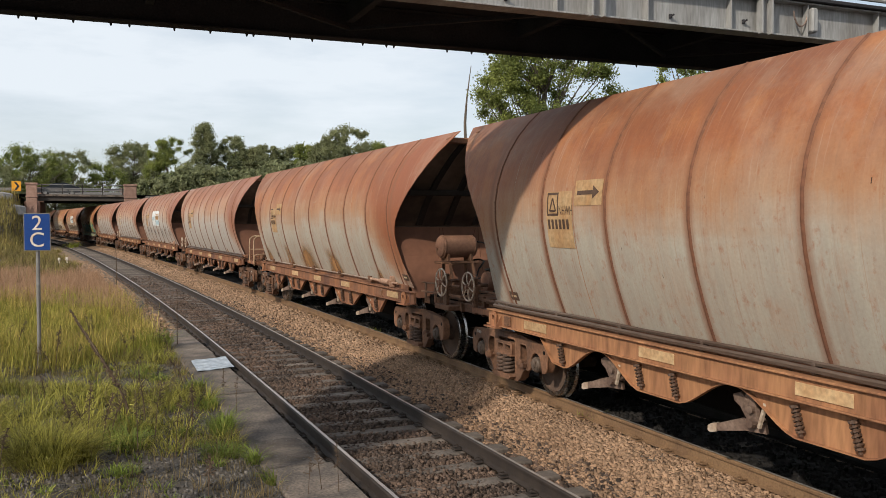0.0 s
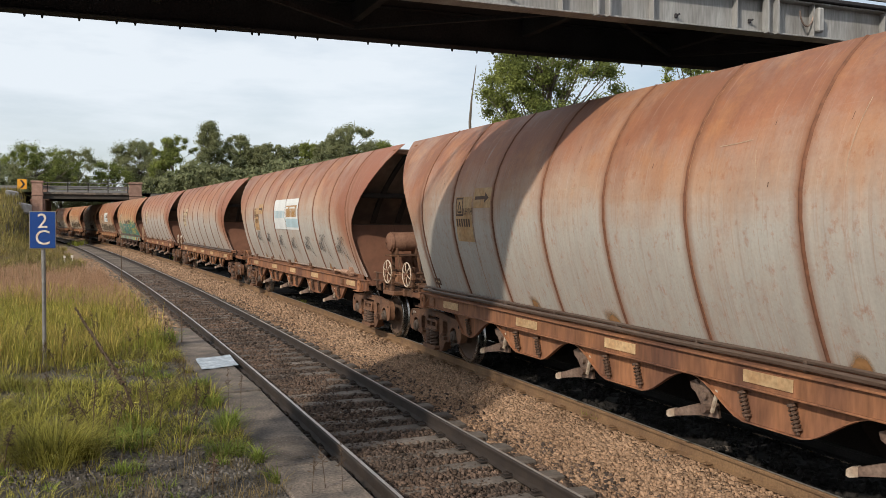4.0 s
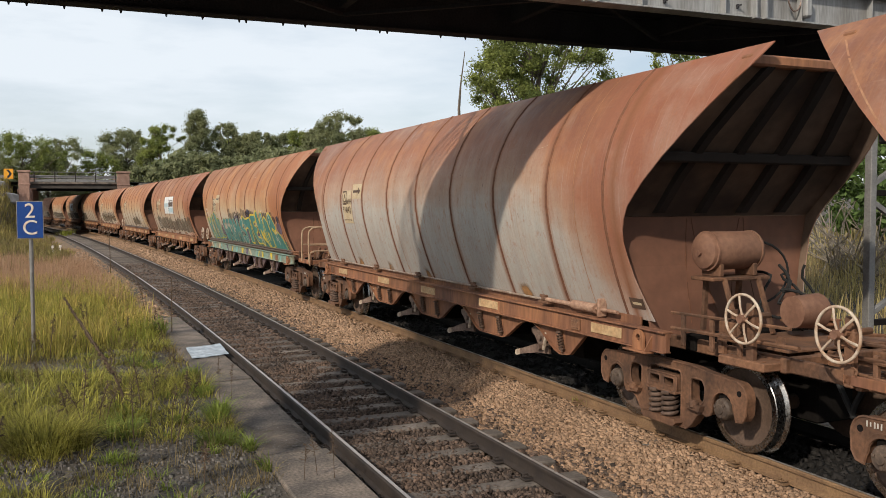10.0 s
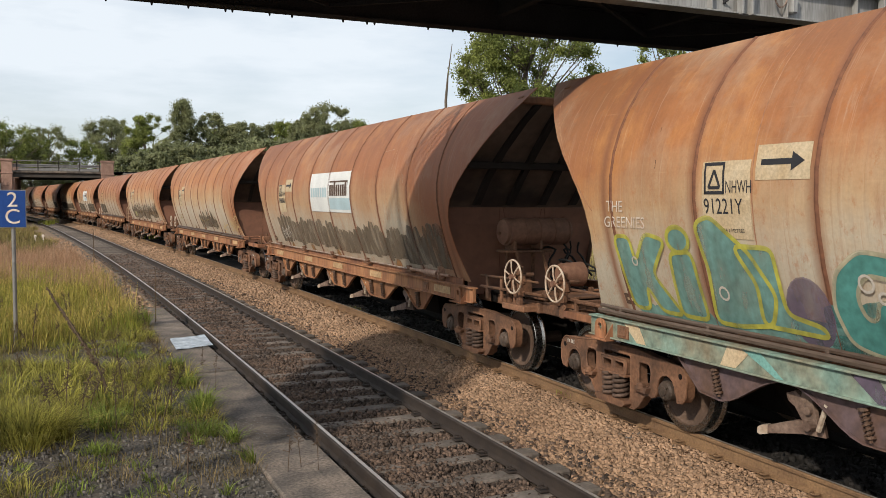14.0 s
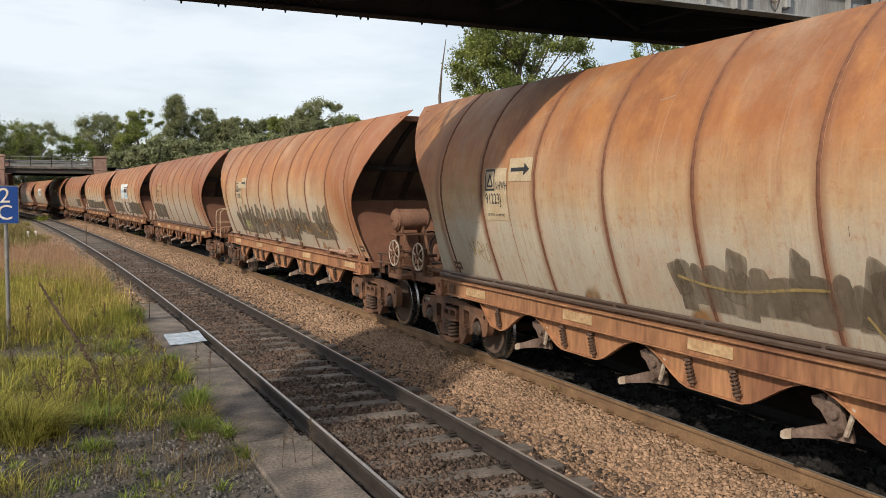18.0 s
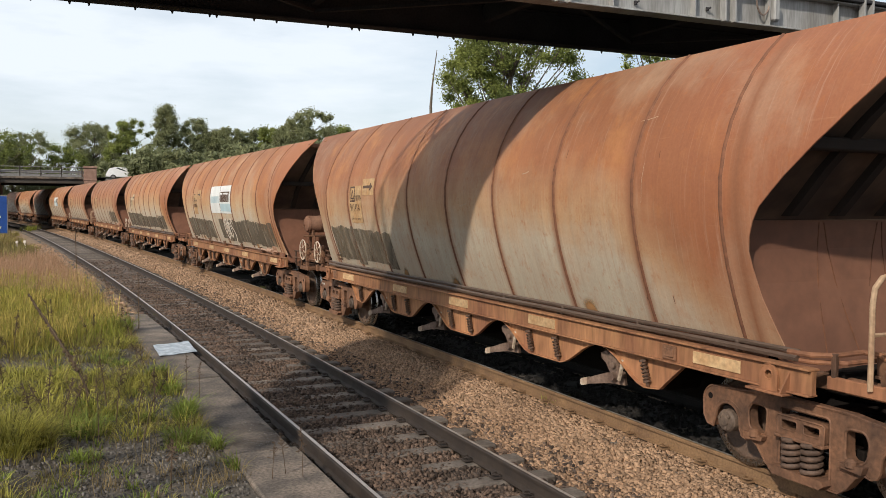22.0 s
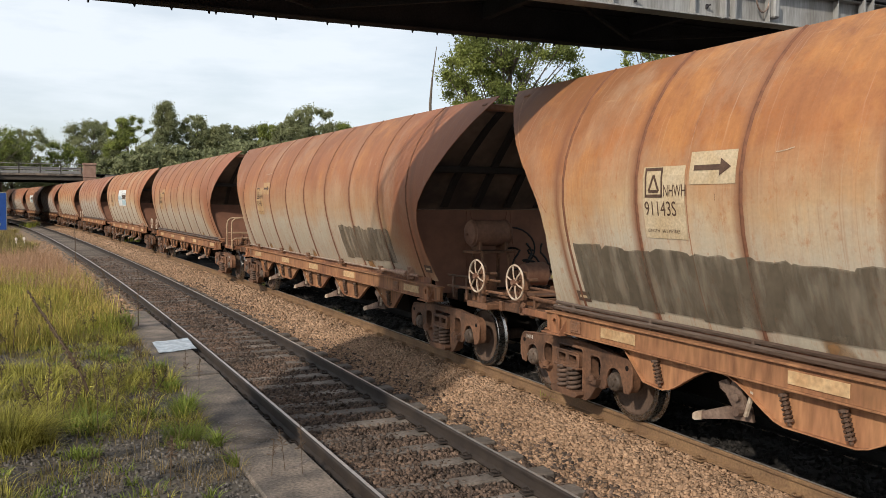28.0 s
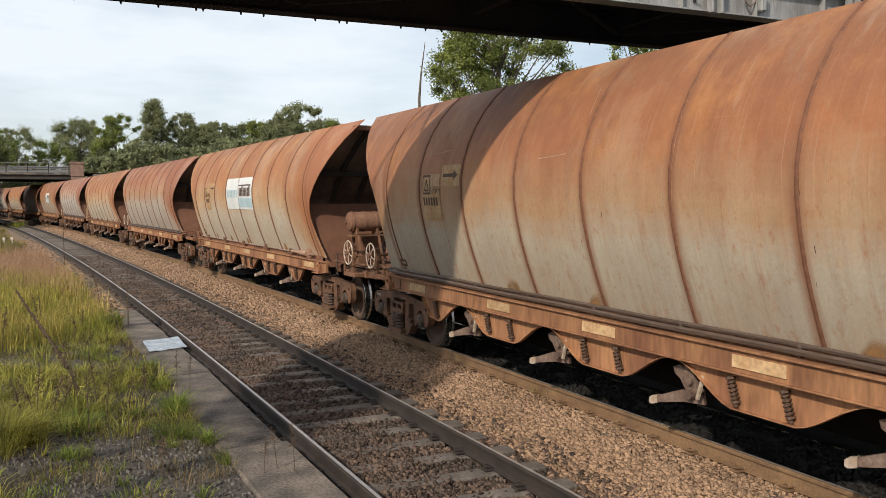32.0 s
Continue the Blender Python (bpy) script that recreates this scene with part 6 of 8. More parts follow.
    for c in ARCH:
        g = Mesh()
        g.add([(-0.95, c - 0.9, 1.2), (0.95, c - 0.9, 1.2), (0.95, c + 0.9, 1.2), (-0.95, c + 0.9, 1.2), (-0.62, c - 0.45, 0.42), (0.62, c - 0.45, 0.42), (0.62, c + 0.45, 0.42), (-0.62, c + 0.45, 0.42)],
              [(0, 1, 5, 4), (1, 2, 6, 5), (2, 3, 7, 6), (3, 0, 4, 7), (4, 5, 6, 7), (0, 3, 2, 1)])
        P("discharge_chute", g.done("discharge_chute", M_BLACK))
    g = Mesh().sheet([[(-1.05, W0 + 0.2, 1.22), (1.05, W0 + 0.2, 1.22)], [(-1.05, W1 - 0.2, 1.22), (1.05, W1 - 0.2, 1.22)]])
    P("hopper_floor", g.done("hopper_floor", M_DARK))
    tie = Mesh().box((0, 0, 3.98), (1.5, 0.10, 0.10), 0.015).done("top_tie", M_END)
    for y in (-3.2, 0.4, 4.1):
        P("top_tie", tie, T((0, y, 0)))
    # end platforms, couplers, hoses
    for d, yo in ((-1, -7.75), (1, 7.55)):
        g = Mesh()
        g.box((0, yo, 0.97), (1.75, 0.08, 0.15), 0.012)
        for x in (-0.78, -0.3, 0.3, 0.78):
            g.box((x, d * 7.05, 0.97), (0.07, abs(yo) * 2 - 13.1, 0.14), 0.01)
        P("end_frame", g.done("end_frame", M_BOGIE))
        g = Mesh()
        g.box((0, d * 7.9, 0.86), (0.22, 0.42, 0.20), 0.03).box((0.05, d * 8.08, 0.86), (0.26, 0.20, 0.28), 0.05)
        P("coupler", g.done("coupler", M_DARK))
        g = Mesh()
        g.tube([(-0.35, d * 7.75, 0.95), (-0.37, d * 7.95, 0.80), (-0.36, d * 8.05, 0.62), (-0.33, d * 8.1, 0.5)], 0.028, 7)
        P("air_hose", g.done("air_hose", M_RUBBER))
        if d < 0:
            continue
        g = Mesh()
        for z in (1.06, 1.2):
            g.tube([(-1.0, d * 6.5, z), (-0.98, d * 7.2, z - 0.01), (-0.9, d * 7.7, z)], 0.02, 6)
            g.tube([(0.3, d * 6.4, z), (0.35, d * 7.2, z + 0.02), (0.3, d * 7.7, z)], 0.018, 6)
        for x, y in ((-0.95, 7.3), (0.33, 7.3), (-0.3, 6.9)):
            g.box((x, d * y, 1.14), (0.05, 0.05, 0.22), 0.008)
        P("end_piping", g.done("end_piping", M_BOGIE))
    for i, (x, z, r) in enumerate(((-0.92, 1.16, 0.022), (-0.75, 1.30, 0.018), (-0.62, 1.12, 0.026), (0.55, 1.22, 0.02), (0.8, 1.12, 0.024))):
        if i > 2:
            P("brake_rod", Mesh().tube([(x, -6.3, z - 0.06), (x - 0.03, -7.0, z - 0.06 - 0.02 * i), (x + 0.02, -7.7, z - 0.06)], r, 6).done("brake_rod", M_BOGIE))
        P("brake_rod", Mesh().tube([(x, 6.4, z - 0.05), (x + 0.03, 7.0, z), (x, 7.9, z - 0.02)], r, 6).done("brake_rod", M_BOGIE))
    lev = Mesh().plate([(-0.05, -0.04), (0.05, -0.04), (0.06, 0.10), (0.03, 0.17), (-0.03, 0.17), (-0.05, 0.10)], -0.02, 0.02).done("brake_lever", M_BOGIE)
    for x, y in ((-0.85, -6.9), (-0.5, -7.35), (0.4, -7.2), (-0.8, 7.0), (0.2, 7.3)):
        P("brake_lever", lev, T((x, y, 1.0)))
    tank = Mesh().lathe([(-0.22, 0.0), (-0.22, 0.10), (-0.18, 0.13), (0.18, 0.13), (0.22, 0.10), (0.22, 0.0)], 14, m=T((0.35, 7.0, 1.22)))
    P("valve_body", tank.done("valve_body", M_BOGIE, smooth=40), when="odd")
    box_ = Mesh().box((-0.55, -6.75, 1.17), (0.28, 0.22, 0.22), 0.03).tube([(-0.55, -6.75, 1.25), (-0.55, -6.75, 1.38)], 0.04, 8)
    P("control_valve", box_.done("control_valve", M_BOGIE))
    floor = Mesh().box((0.1, -7.15, 1.07), (1.6, 1.0, 0.03), 0.006)
    P("platform", floor.done("platform", M_BOGIE))
    # reservoir end
    for x0, x1, bands, when in ((-0.72, 0.08, (-0.62, -0.02), "short_tank"), (-0.74, 0.52, (-0.63, -0.36, -0.10, 0.16, 0.42), "long_tank")):
        g = Mesh()
        g.lathe([(x0, 0.0), (x0, 0.05), (x0 + 0.015, 0.13), (x0 + 0.05, 0.192), (x0 + 0.11, 0.213), (x1 - 0.11, 0.213), (x1 - 0.05, 0.192), (x1 - 0.015, 0.13), (x1, 0.05), (x1, 0.0)], 22, m=T((0, -6.38, 1.99)))
        for x in bands:
            g.lathe([(x - 0.014, 0.205), (x - 0.011, 0.221), (x + 0.011, 0.221), (x + 0.014, 0.205)], 22, m=T((0, -6.38, 1.99)))
        g.tube([(x0 + 0.01, -6.40, 1.97), (x0 - 0.03, -6.40, 1.97)], 0.028, 8)
        P("air_reservoir", g.done("air_reservoir", M_TANK, smooth=40), label="rusty cylindrical air reservoir", when=when)
    for i, (x, y) in enumerate(((0.12, -6.30), (0.30, -6.45), (0.22, -6.62), (0.48, -6.40), (0.62, -6.60))):
        rr = random.Random(60 + i)
        pts = [(x + 0.10 * math.sin(q * 1.3 + i) + rr.uniform(-0.03, 0.03), y - 0.07 * q + 0.06 * math.cos(q * 1.7 + i), 1.72 - 0.08 * q + 0.10 * math.sin(q * 1.1 + 2 * i)) for q in np.linspace(0, 6, 13)]
        P("air_hose", Mesh().tube(pts, 0.017, 6).done("control_hose", M_RUBBER, smooth=60), when="W")
    g = Mesh()
    for x in (-0.55, -0.08):
        g.box((x, -6.40, 1.78), (0.06, 0.30, 0.14), 0.01)
        g.tube([(x, -6.30, 1.70), (x + 0.05, -6.2, 1.1)], 0.035, 5)
        g.tube([(x, -6.58, 1.70), (x + 0.02, -6.80, 1.1)], 0.03, 5)
    g.box((-0.32, -6.42, 1.69), (0.8, 0.36, 0.04), 0.008)
    P("reservoir_stand", g.done("reservoir_stand", M_BOGIE), when="W")
    g = Mesh()
    g.tube([(0.08 + 0.5 * math.sin(a), -6.36, 1.72 + 0.36 * math.cos(a)) for a in np.linspace(-0.2, 3.0, 14)], 0.014, 6)
    P("air_hose", g.done("reservoir_hose", M_RUBBER), when="W")
    g = Mesh()
    g.lathe([(-0.2, 0.0), (-0.2, 0.17), (0.16, 0.19), (0.2, 0.15), (0.2, 0.0)], 16, m=T((0.15, -7.05, 1.36)))
    P("brake_cylinder", g.done("brake_cylinder", M_TANK, smooth=40), when="W")
    wheel_rim, wheel_spoke, wheel_hub = hand_wheel_meshes()

    def hand_wheel(y, when, key):
        P("hand_wheel", wheel_rim, T((-1.13, y, 1.40)), None, "cream-painted spoked hand wheel with rust showing", f"{when}:{key}")
        P("hub", wheel_hub, None, key, "rusty wheel hub", when)
        for i in range(6):
            P("spoke", wheel_spoke, Matrix.Rotation(i * math.pi / 3 + 0.3, 4, "X"), key, "", when)

    post = Mesh()
    post.box((0.08, 0, 1.25), (0.07, 0.10, 0.6), 0.012).box((0.10, 0.05, 1.36), (0.12, 0.22, 0.16), 0.02).tube([(0, 0, 1.42), (0.3, 0, 1.42)], 0.03, 8)
    post = post.done("brake_post", M_BOGIE)
    g = Mesh().box((-0.86, -7.42, 0.955), (0.46, 0.62, 0.085), 0.012)
    for x, y in ((-1.0, -7.2), (-1.0, -7.65)):
        g.tube([(x, y, 1.0), (x, y, 1.006)], 0.02, 6)
    P("step_plate", g.done("step_plate", M_BOGIE), label="thick rusty step plate", when="W")
    for z, y1, r in ((1.34, -7.95, 0.018), (1.17, -8.05, 0.022)):
        P("side_rod", Mesh().tube([(-0.98, -6.25, z - 0.02), (-1.0, -7.0, z), (-0.98, y1, z + 0.01)], r, 6).done("side_rod", M_BOGIE), when="W")
    for y in (-6.45, -6.9, -7.3):
        P("rod_bracket", Mesh().box((-0.98, y, 1.15), (0.035, 0.06, 0.34), 0.006).done("rod_bracket", M_BOGIE), when="W")
    P("brake_post", post, T((-1.10, -7.5, 0)), when="W")
    hand_wheel(-7.5, "W", "wheel_near")
    for i in range(15):
        P("walkway_bar", Mesh().box((-0.72, 6.55 + 0.065 * i, 1.045), (0.62, 0.018, 0.025), 0.003).done("walkway_bar", M_BOGIE), when="odd")
    P("walkway_edge", Mesh().box((-1.04, 7.02, 1.02), (0.03, 1.06, 0.09), 0.006).done("walkway_edge", M_FRAME), when="odd")
    for z, r in ((1.33, 0.018), (1.20, 0.02)):
        P("side_rod", Mesh().tube([(-0.96, 6.5, z), (-0.98, 7.1, z + 0.01), (-0.95, 7.8, z)], r, 6).done("side_rod", M_BOGIE), when="odd")
    P("brake_post", post, T((-1.10, 7.5, 0)), when="odd")
    hand_wheel(7.54, "odd", "wheel_far")
    g = Mesh()
    g.tube([(-1.05 + 0.02 * math.sin(i * 2.1), 7.5 + 0.1 * math.sin(i * 0.4), 1.40 - i * 0.03) for i in range(12)], 0.012, 5)
    P("brake_chain", g.done("brake_chain", M_BOGIE), when="odd")
    # handrail end
    for y, top in ((-6.93, 1.95), (-7.58, 1.95)):
        g = Mesh()
        g.tube([(-1.10, y, 1.04), (-1.10, y, top - 0.22), (-1.08, y, top - 0.10), (-1.0, y, top - 0.02), (-0.88, y, top), (0.85, y, top), (0.98, y, top - 0.03), (1.05, y, top - 0.12), (1.06, y, top - 0.25), (1.06, y, 1.04)], 0.023, 8)
        g.tube([(-1.10, y, 1.48), (1.06, y, 1.48)], 0.018, 6)
        for x in (-0.35, 0.35):
            g.tube([(x, y, 1.04), (x, y, top)], 0.017, 6)
        P("handrail", g.done("handrail", M_RAILING), label="pale worn tubular handrail", when="H")
    g = Mesh()
    g.tube([(-1.10, -7.70, 0.94), (-1.12, -7.72, 0.98), (-1.12, -7.74, 1.22), (-1.10, -7.76, 1.29), (-1.02, -7.78, 1.33), (-0.5, -7.80, 1.34)], 0.018, 6)
    for r, pts in ((0.024, ((-1.20, -6.2, 1.25), (-1.17, -6.42, 1.25), (-1.05, -6.56, 1.26), (-0.80, -6.62, 1.28), (-0.70, -6.70, 1.26), (-0.68, -6.82, 1.20), (-0.70, -7.28, 1.05))),
                   (0.022, ((-1.19, -6.2, 1.19), (-1.14, -6.42, 1.19), (-0.95, -6.58, 1.19), (0.05, -6.62, 1.21), (0.24, -6.70, 1.20), (0.30, -6.85, 1.14), (0.30, -7.10, 1.06)))):
        bend = Mesh().tube(pts, r, 8)
        P("bent_pipe", bend.done("bent_pipe", M_FRAME), label="rusty pipe bent round the wagon end", when="odd")
    g2 = Mesh().box((-1.06, -7.1, 1.03), (0.05, 1.2, 0.11), 0.008).box((-0.72, -7.66, 1.03), (0.70, 0.05, 0.11), 0.008)
    P("platform_edge", g2.done("platform_edge", M_FRAME), when="odd")
    P("step_rail", g.done("step_rail", M_RAILING), label="pale bent grab rail", when="H")
    g = Mesh().box((-0.7, -7.2, 1.2), (0.12, 0.22, 0.22), 0.02).tube([(-0.8, -7.4, 1.1), (-0.5, -7.1, 1.35)], 0.03, 6)
    P("release_valve", g.done("release_valve", M_BOGIE), when="H")
    for x, y, h in ((-1.06, -6.56, 0.24), (-0.1, -6.66, 0.2), (-0.95, -7.62, 0.3), (0.4, -7.0, 0.22)):
        P("pipe_post", Mesh().box((x, y, 1.04 + h / 2), (0.045, 0.045, h), 0.006).done("pipe_post", M_BOGIE), when="odd")
    # bogies
    fr = {d: frame_mesh(d) for d in (-1, 1)}
    cap = {d: cap_mesh(d).done("axle_cap", M_CAP) for d in (-1, 1)}
    ws = wheelset_mesh()
    co = {(d, e): coil_mesh(d, e) for d in (-1, 1) for e in (-0.10, 0.11, 0.2)}
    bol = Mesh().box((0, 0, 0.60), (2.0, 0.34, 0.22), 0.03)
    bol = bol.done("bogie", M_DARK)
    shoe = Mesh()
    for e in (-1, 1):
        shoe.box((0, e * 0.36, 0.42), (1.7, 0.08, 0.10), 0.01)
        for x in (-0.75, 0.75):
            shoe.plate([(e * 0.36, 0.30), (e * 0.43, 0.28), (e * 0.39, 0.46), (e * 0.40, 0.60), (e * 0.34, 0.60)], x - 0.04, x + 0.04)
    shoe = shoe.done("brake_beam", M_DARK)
    bars = Mesh()
    for i, (u, h) in enumerate(((0.0, 0.05), (0.035, 0.04), (0.065, 0.05), (0.105, 0.035), (0.14, 0.05))):
        bars.box((-1.094, u, 0.0), (0.004, 0.014, h), 0.001)
    bars = bars.done("chalk_mark", M_CHALK)
    for y, key in ((-6.29, "bogie_a"), (6.20, "bogie_b")):
        P("bogie", bol, T((0, y, 0)), None, "brown cast-steel three-piece bogie", "all:" + key)
        for d in (-1, 1):
            P("side_frame", fr[d], None, key)
            for e in (-AX, AX):
                P("axle_cap", cap[d], T((0, e, 0.46)), key)
            for e in (-0.10, 0.11, 0.2) if d < 0 else ():
                P("coil_spring", co[d, e], None, key)
        P("brake_beam", shoe, None, key)
        P("chalk_mark", bars, T((0, -0.98 if y < 0 else 0.92, 0.71)), key, "faded chalk lettering", "odd" if y < 0 else "all")
        for e in (-AX, AX):
            P("wheelset", ws, T((0, e, 0.457)), key)
    return out

PITCH, FIRST, LAST = 16.1, -1, 24
LOOK = {-1: "red_grey", 0: "red_grey", 1: "pale", 2: "pale", 3: "pale", 4: "pale", 5: "orange", 6: "brown", 7: "orange", 8: "orange", 9: "brown", 10: "orange", 11: "orange", 12: "brown", 13: "brown", 14: "orange"}
NOTE = {-1: "with faded number placard", 0: "with rust stains low down", 1: "sun-bleached", 2: "with company board and black tags", 5: "with teal and yellow graffiti",
        6: "with company board and brown overpainting", 7: "with pale tags and patch", 8: "with ragged brown overpainting", 9: "with brown patch at one end", 10: "with company board over dark band",
        11: "with long dark overpainted band", 12: "with one dark overpainted patch", 14: "with white company board"}
SHEETS = {}
for key, m_ in PAINT.items():
    for tone, y0 in (("short", Y0), ("long", Y0L)):
        SHEETS[key, tone] = [side_sheet(d, y0).done("side_sheet", m_, M_SOOT_SHADE, smooth=30) for d in (-1, 1)]
PIECES = pieces()
KIND = {0: "W", 1: "H", 2: "W", 3: "N"}
wagons, wheelsets = {}, []
for k in range(FIRST, LAST + 1):
    look_k = LOOK.get(k, ("orange", "red_grey", "brown", "pale")[(k * 7) % 4])
    colour = {"red_grey": "rust-red over grey", "pale": "pale pinkish-grey", "orange": "rust-orange over buff", "brown": "rust-brown over buff"}[look_k]
    w = root("hopper_wagon", f"{colour} coal hopper wagon {NOTE.get(k, 'with worn plain sides')}", "railway wagon", group="wagons of the coal train")
    wagons[k] = w
    tip_k = "short" if k in (1, 5) else "long"
    for me in SHEETS[look_k, tip_k]:
        put("side_sheet", me, w, label=f"bulging {colour} side sheet")
    made = {}
    kinds = {"all", "odd" if k % 2 else "even", KIND[k % 4], {0: "short_tank", 2: "long_tank"}.get(k % 4, "plain"), tip_k, "light" if look_k in ("orange", "brown") or k % 4 == 3 else "dark"}
    for name, me, m, parent, label, when in PIECES:
        when, _, key = when.partition(":")
        if when not in kinds or (k == 5 and name == "label_plate"):
            continue
        ob = put(name, me, made.get(parent, w), m, label)
        if key:
            made[key] = ob
        if name == "wheelset":
            wheelsets.append((k, ob, m))


DRIFT_T = [0, 5, 6, 7, 8, 9, 13, 14, 15.5, 17, 18, 19, 20, 21, 22, 23, 24, 26, 32]   # slack running in and out
DRIFT_M = [0, 0, 0.10, 0.14, 0.06, 0, 0.03, 0.06, -0.08, -0.18, -0.17, -0.03, 0.02, 0.15, 0.27, 0.27, 0.14, 0, 0]


def gone(t):
    """Metres the train has rolled; it slows a little."""
    return -14.26 + 7.36 * t - 0.01847 * t * t + 0.0001946 * t ** 3 - float(np.interp(t, DRIFT_T, DRIFT_M))


SWAY = {13: (-0.03, -0.009)}  # the play of a wagon between the rails


def wagon_pose(k, t):
    s = PITCH * k - gone(t) + 7.27
    a, b = at(s - 6.39, GAP), at(s + 6.39, GAP)
    mid = ((a[0] + b[0]) / 2, (a[1] + b[1]) / 2, 0.0)
    off, yaw = SWAY.get(k, (0.0, 0.0))
    return Matrix.Translation(mid) @ Matrix.Rotation(math.atan2(-(b[0] - a[0]), b[1] - a[1]) + yaw, 4, "Z") @ Matrix.Translation((off, 0.0, 0.0))

# ---- paint, placards and graffiti on the hopper sides ----
def on_skin(me, y0, z0, out):
    """Lays a flat mesh, drawn in x (rightwards) and z (up), on the camera's side of a hopper."""
    for v in me.vertices:
        x, z = v.co.x, v.co.z
        v.co = skin(y0 - x, z0 + z, out)
    return me


def panel(w, h, m_, y0, z0, out, nz=8):
    g = Mesh()
    g.sheet([[skin(y0 - u * w, z0 + h * i / nz, out) for u in (0, 0.34, 0.67, 1)] for i in range(nz + 1)])
    return g.done("panel", m_)


def strokes(y0, y1, zlo, zhi, rag, m_, seed, out=0.013, w=0.26, lo_rag=0.05):
    """Roller strokes of overpaint, side by side, with ragged ends."""
    rr = random.Random(seed)
    g = Mesh()
    y, drift, cols = y0, 0.0, []
    while y > y1:
        ww = w * rr.uniform(0.6, 1.35)
        drift = 0.7 * drift + rr.uniform(-rag, rag) * 0.7
        top, low = zhi + drift + rr.uniform(-rag, rag) * 0.5, zlo + rr.uniform(-lo_rag, lo_rag)
        slope = rr.uniform(-0.5, 0.5) * rag
        for u in (0.0, 0.18, 0.5, 0.82, 0.97):
            soft_ = 0.06 * min(1.0, rag * 8) if u in (0.0, 0.97) else 0.0
            cols.append((y - u * ww, low, max(top + slope * (u - 0.5) - soft_ + rr.uniform(-0.02, 0.02), low + 0.05)))
        y -= ww
    g.sheet([[skin(yy + 0.03 * math.sin(k * 1.7 + yy * 2) * rag * 4, low + (top - low) * k / 6, out) for yy, low, top in cols] for k in range(7)])
    return g.done("overpaint", m_)


def dabs(lines, m_, seed, out=0.0125, w=0.24):
    """Single roller strokes, each from a foot to a head in (along, up), fanned and overlapping."""
    rr = random.Random(seed)
    made = []
    for i, (ya, za, yb, zb) in enumerate(lines):
        g = Mesh()
        d = Vector((yb - ya, zb - za))
        n_ = Vector((-d.y, d.x)).normalized() * w * rr.uniform(0.42, 0.58)
        sk = rr.uniform(-0.10, 0.10)
        rows_ = []
        for c in (-1.0, -0.86, -0.3, 0.3, 0.86, 1.0):
            u1 = 1.0 + sk * c + rr.uniform(-0.03, 0.03) - (0.05 if abs(c) == 1.0 else 0.0)
            u0 = rr.uniform(-0.03, 0.05)
            rows_.append([skin(ya + d.x * u + n_.x * c, za + d.y * u + n_.y * c, out + 0.0005 * (i % 8)) for u in np.linspace(u0, u1, 6)])
        g.sheet(rows_)
        made.append(g.done("overpaint", m_))
    return made


def text_mark(txt, size, m_, y0, z0, out=0.009, shear=0.0, bold=0.0, squeeze=1.0):
    cu = bpy.data.curves.new("text", "FONT")
    cu.body, cu.size, cu.shear, cu.offset, cu.resolution_u = txt, size, shear, bold, 3
    tmp = bpy.data.objects.new("text", cu)
    me = bpy.data.meshes.new_from_object(tmp)
    bpy.data.objects.remove(tmp)
    me.materials.clear()
    me.materials.append(m_)
    for v in me.vertices:
        v.co = (v.co.x * squeeze, 0, v.co.y)
    return on_skin(me, y0, z0, out)


def scrawl(pts, r, m_, y0, z0, out=0.017):
    """A sprayed line through points of (rightwards, up)."""
    g = Mesh()
    P = [Vector((a, b)) for a, b in pts]
    smooth = []
    for i in range(len(P) - 1):
        p0, p1, p2, p3 = P[max(i - 1, 0)], P[i], P[i + 1], P[min(i + 2, len(P) - 1)]
        for u in np.linspace(0, 1, 5)[:-1]:
            smooth.append(0.5 * ((2 * p1) + (p2 - p0) * u + (2 * p0 - 5 * p1 + 4 * p2 - p3) * u * u + (3 * p1 - p0 - 3 * p2 + p3) * u ** 3))
    smooth.append(P[-1])
    a, b = [], []
    for i, p in enumerate(smooth):
        d = (smooth[min(i + 1, len(smooth) - 1)] - smooth[max(i - 1, 0)])
        n_ = Vector((-d.y, d.x)).normalized() * r
        a.append(skin(y0 - (p.x - n_.x), z0 + p.y - n_.y, out))
        b.append(skin(y0 - (p.x + n_.x), z0 + p.y + n_.y, out))
    g.sheet([a, b])
    return g.done("scrawl", m_)


TAG_WORKS = (((0, .30), (.04, .06), (.09, .24), (.13, .04), (.17, .32)), ((.20, .16), (.24, .06), (.28, .14), (.25, .27), (.20, .20), (.20, .15)), ((.31, .0), (.33, .38)), ((.29, .36), (.41, .42), (.44, .32), (.34, .22), (.47, .0)),
             ((.51, .37), (.48, .06)), ((.62, .43), (.49, .20), (.64, .04)), ((.84, .36), (.71, .43), (.67, .31), (.80, .15), (.86, -.06), (.73, .02), (.97, -.14)))
TAG_ROUND = (((0, .1), (.05, .3), (.14, .26), (.12, .12), (.02, .12), (.12, .0), (.2, .04)), ((.24, .02), (.27, .26), (.38, .04), (.40, .28)), ((.46, .04), (.48, .28), (.62, .24), (.64, .1), (.5, .03)),
             ((.9, .30), (.78, .36), (.72, .24), (.84, .16), (.90, .06), (.78, -.06), (.86, -.10)))
TAG_SHORT = (((0, .0), (.06, .22), (.12, .05), (.18, .24), (.16, .02)), ((.24, .05), (.30, .22), (.36, .12), (.26, .10), (.38, .0)), ((.44, .2), (.42, .0), (.52, .02), (.50, .18), (.60, .22)))


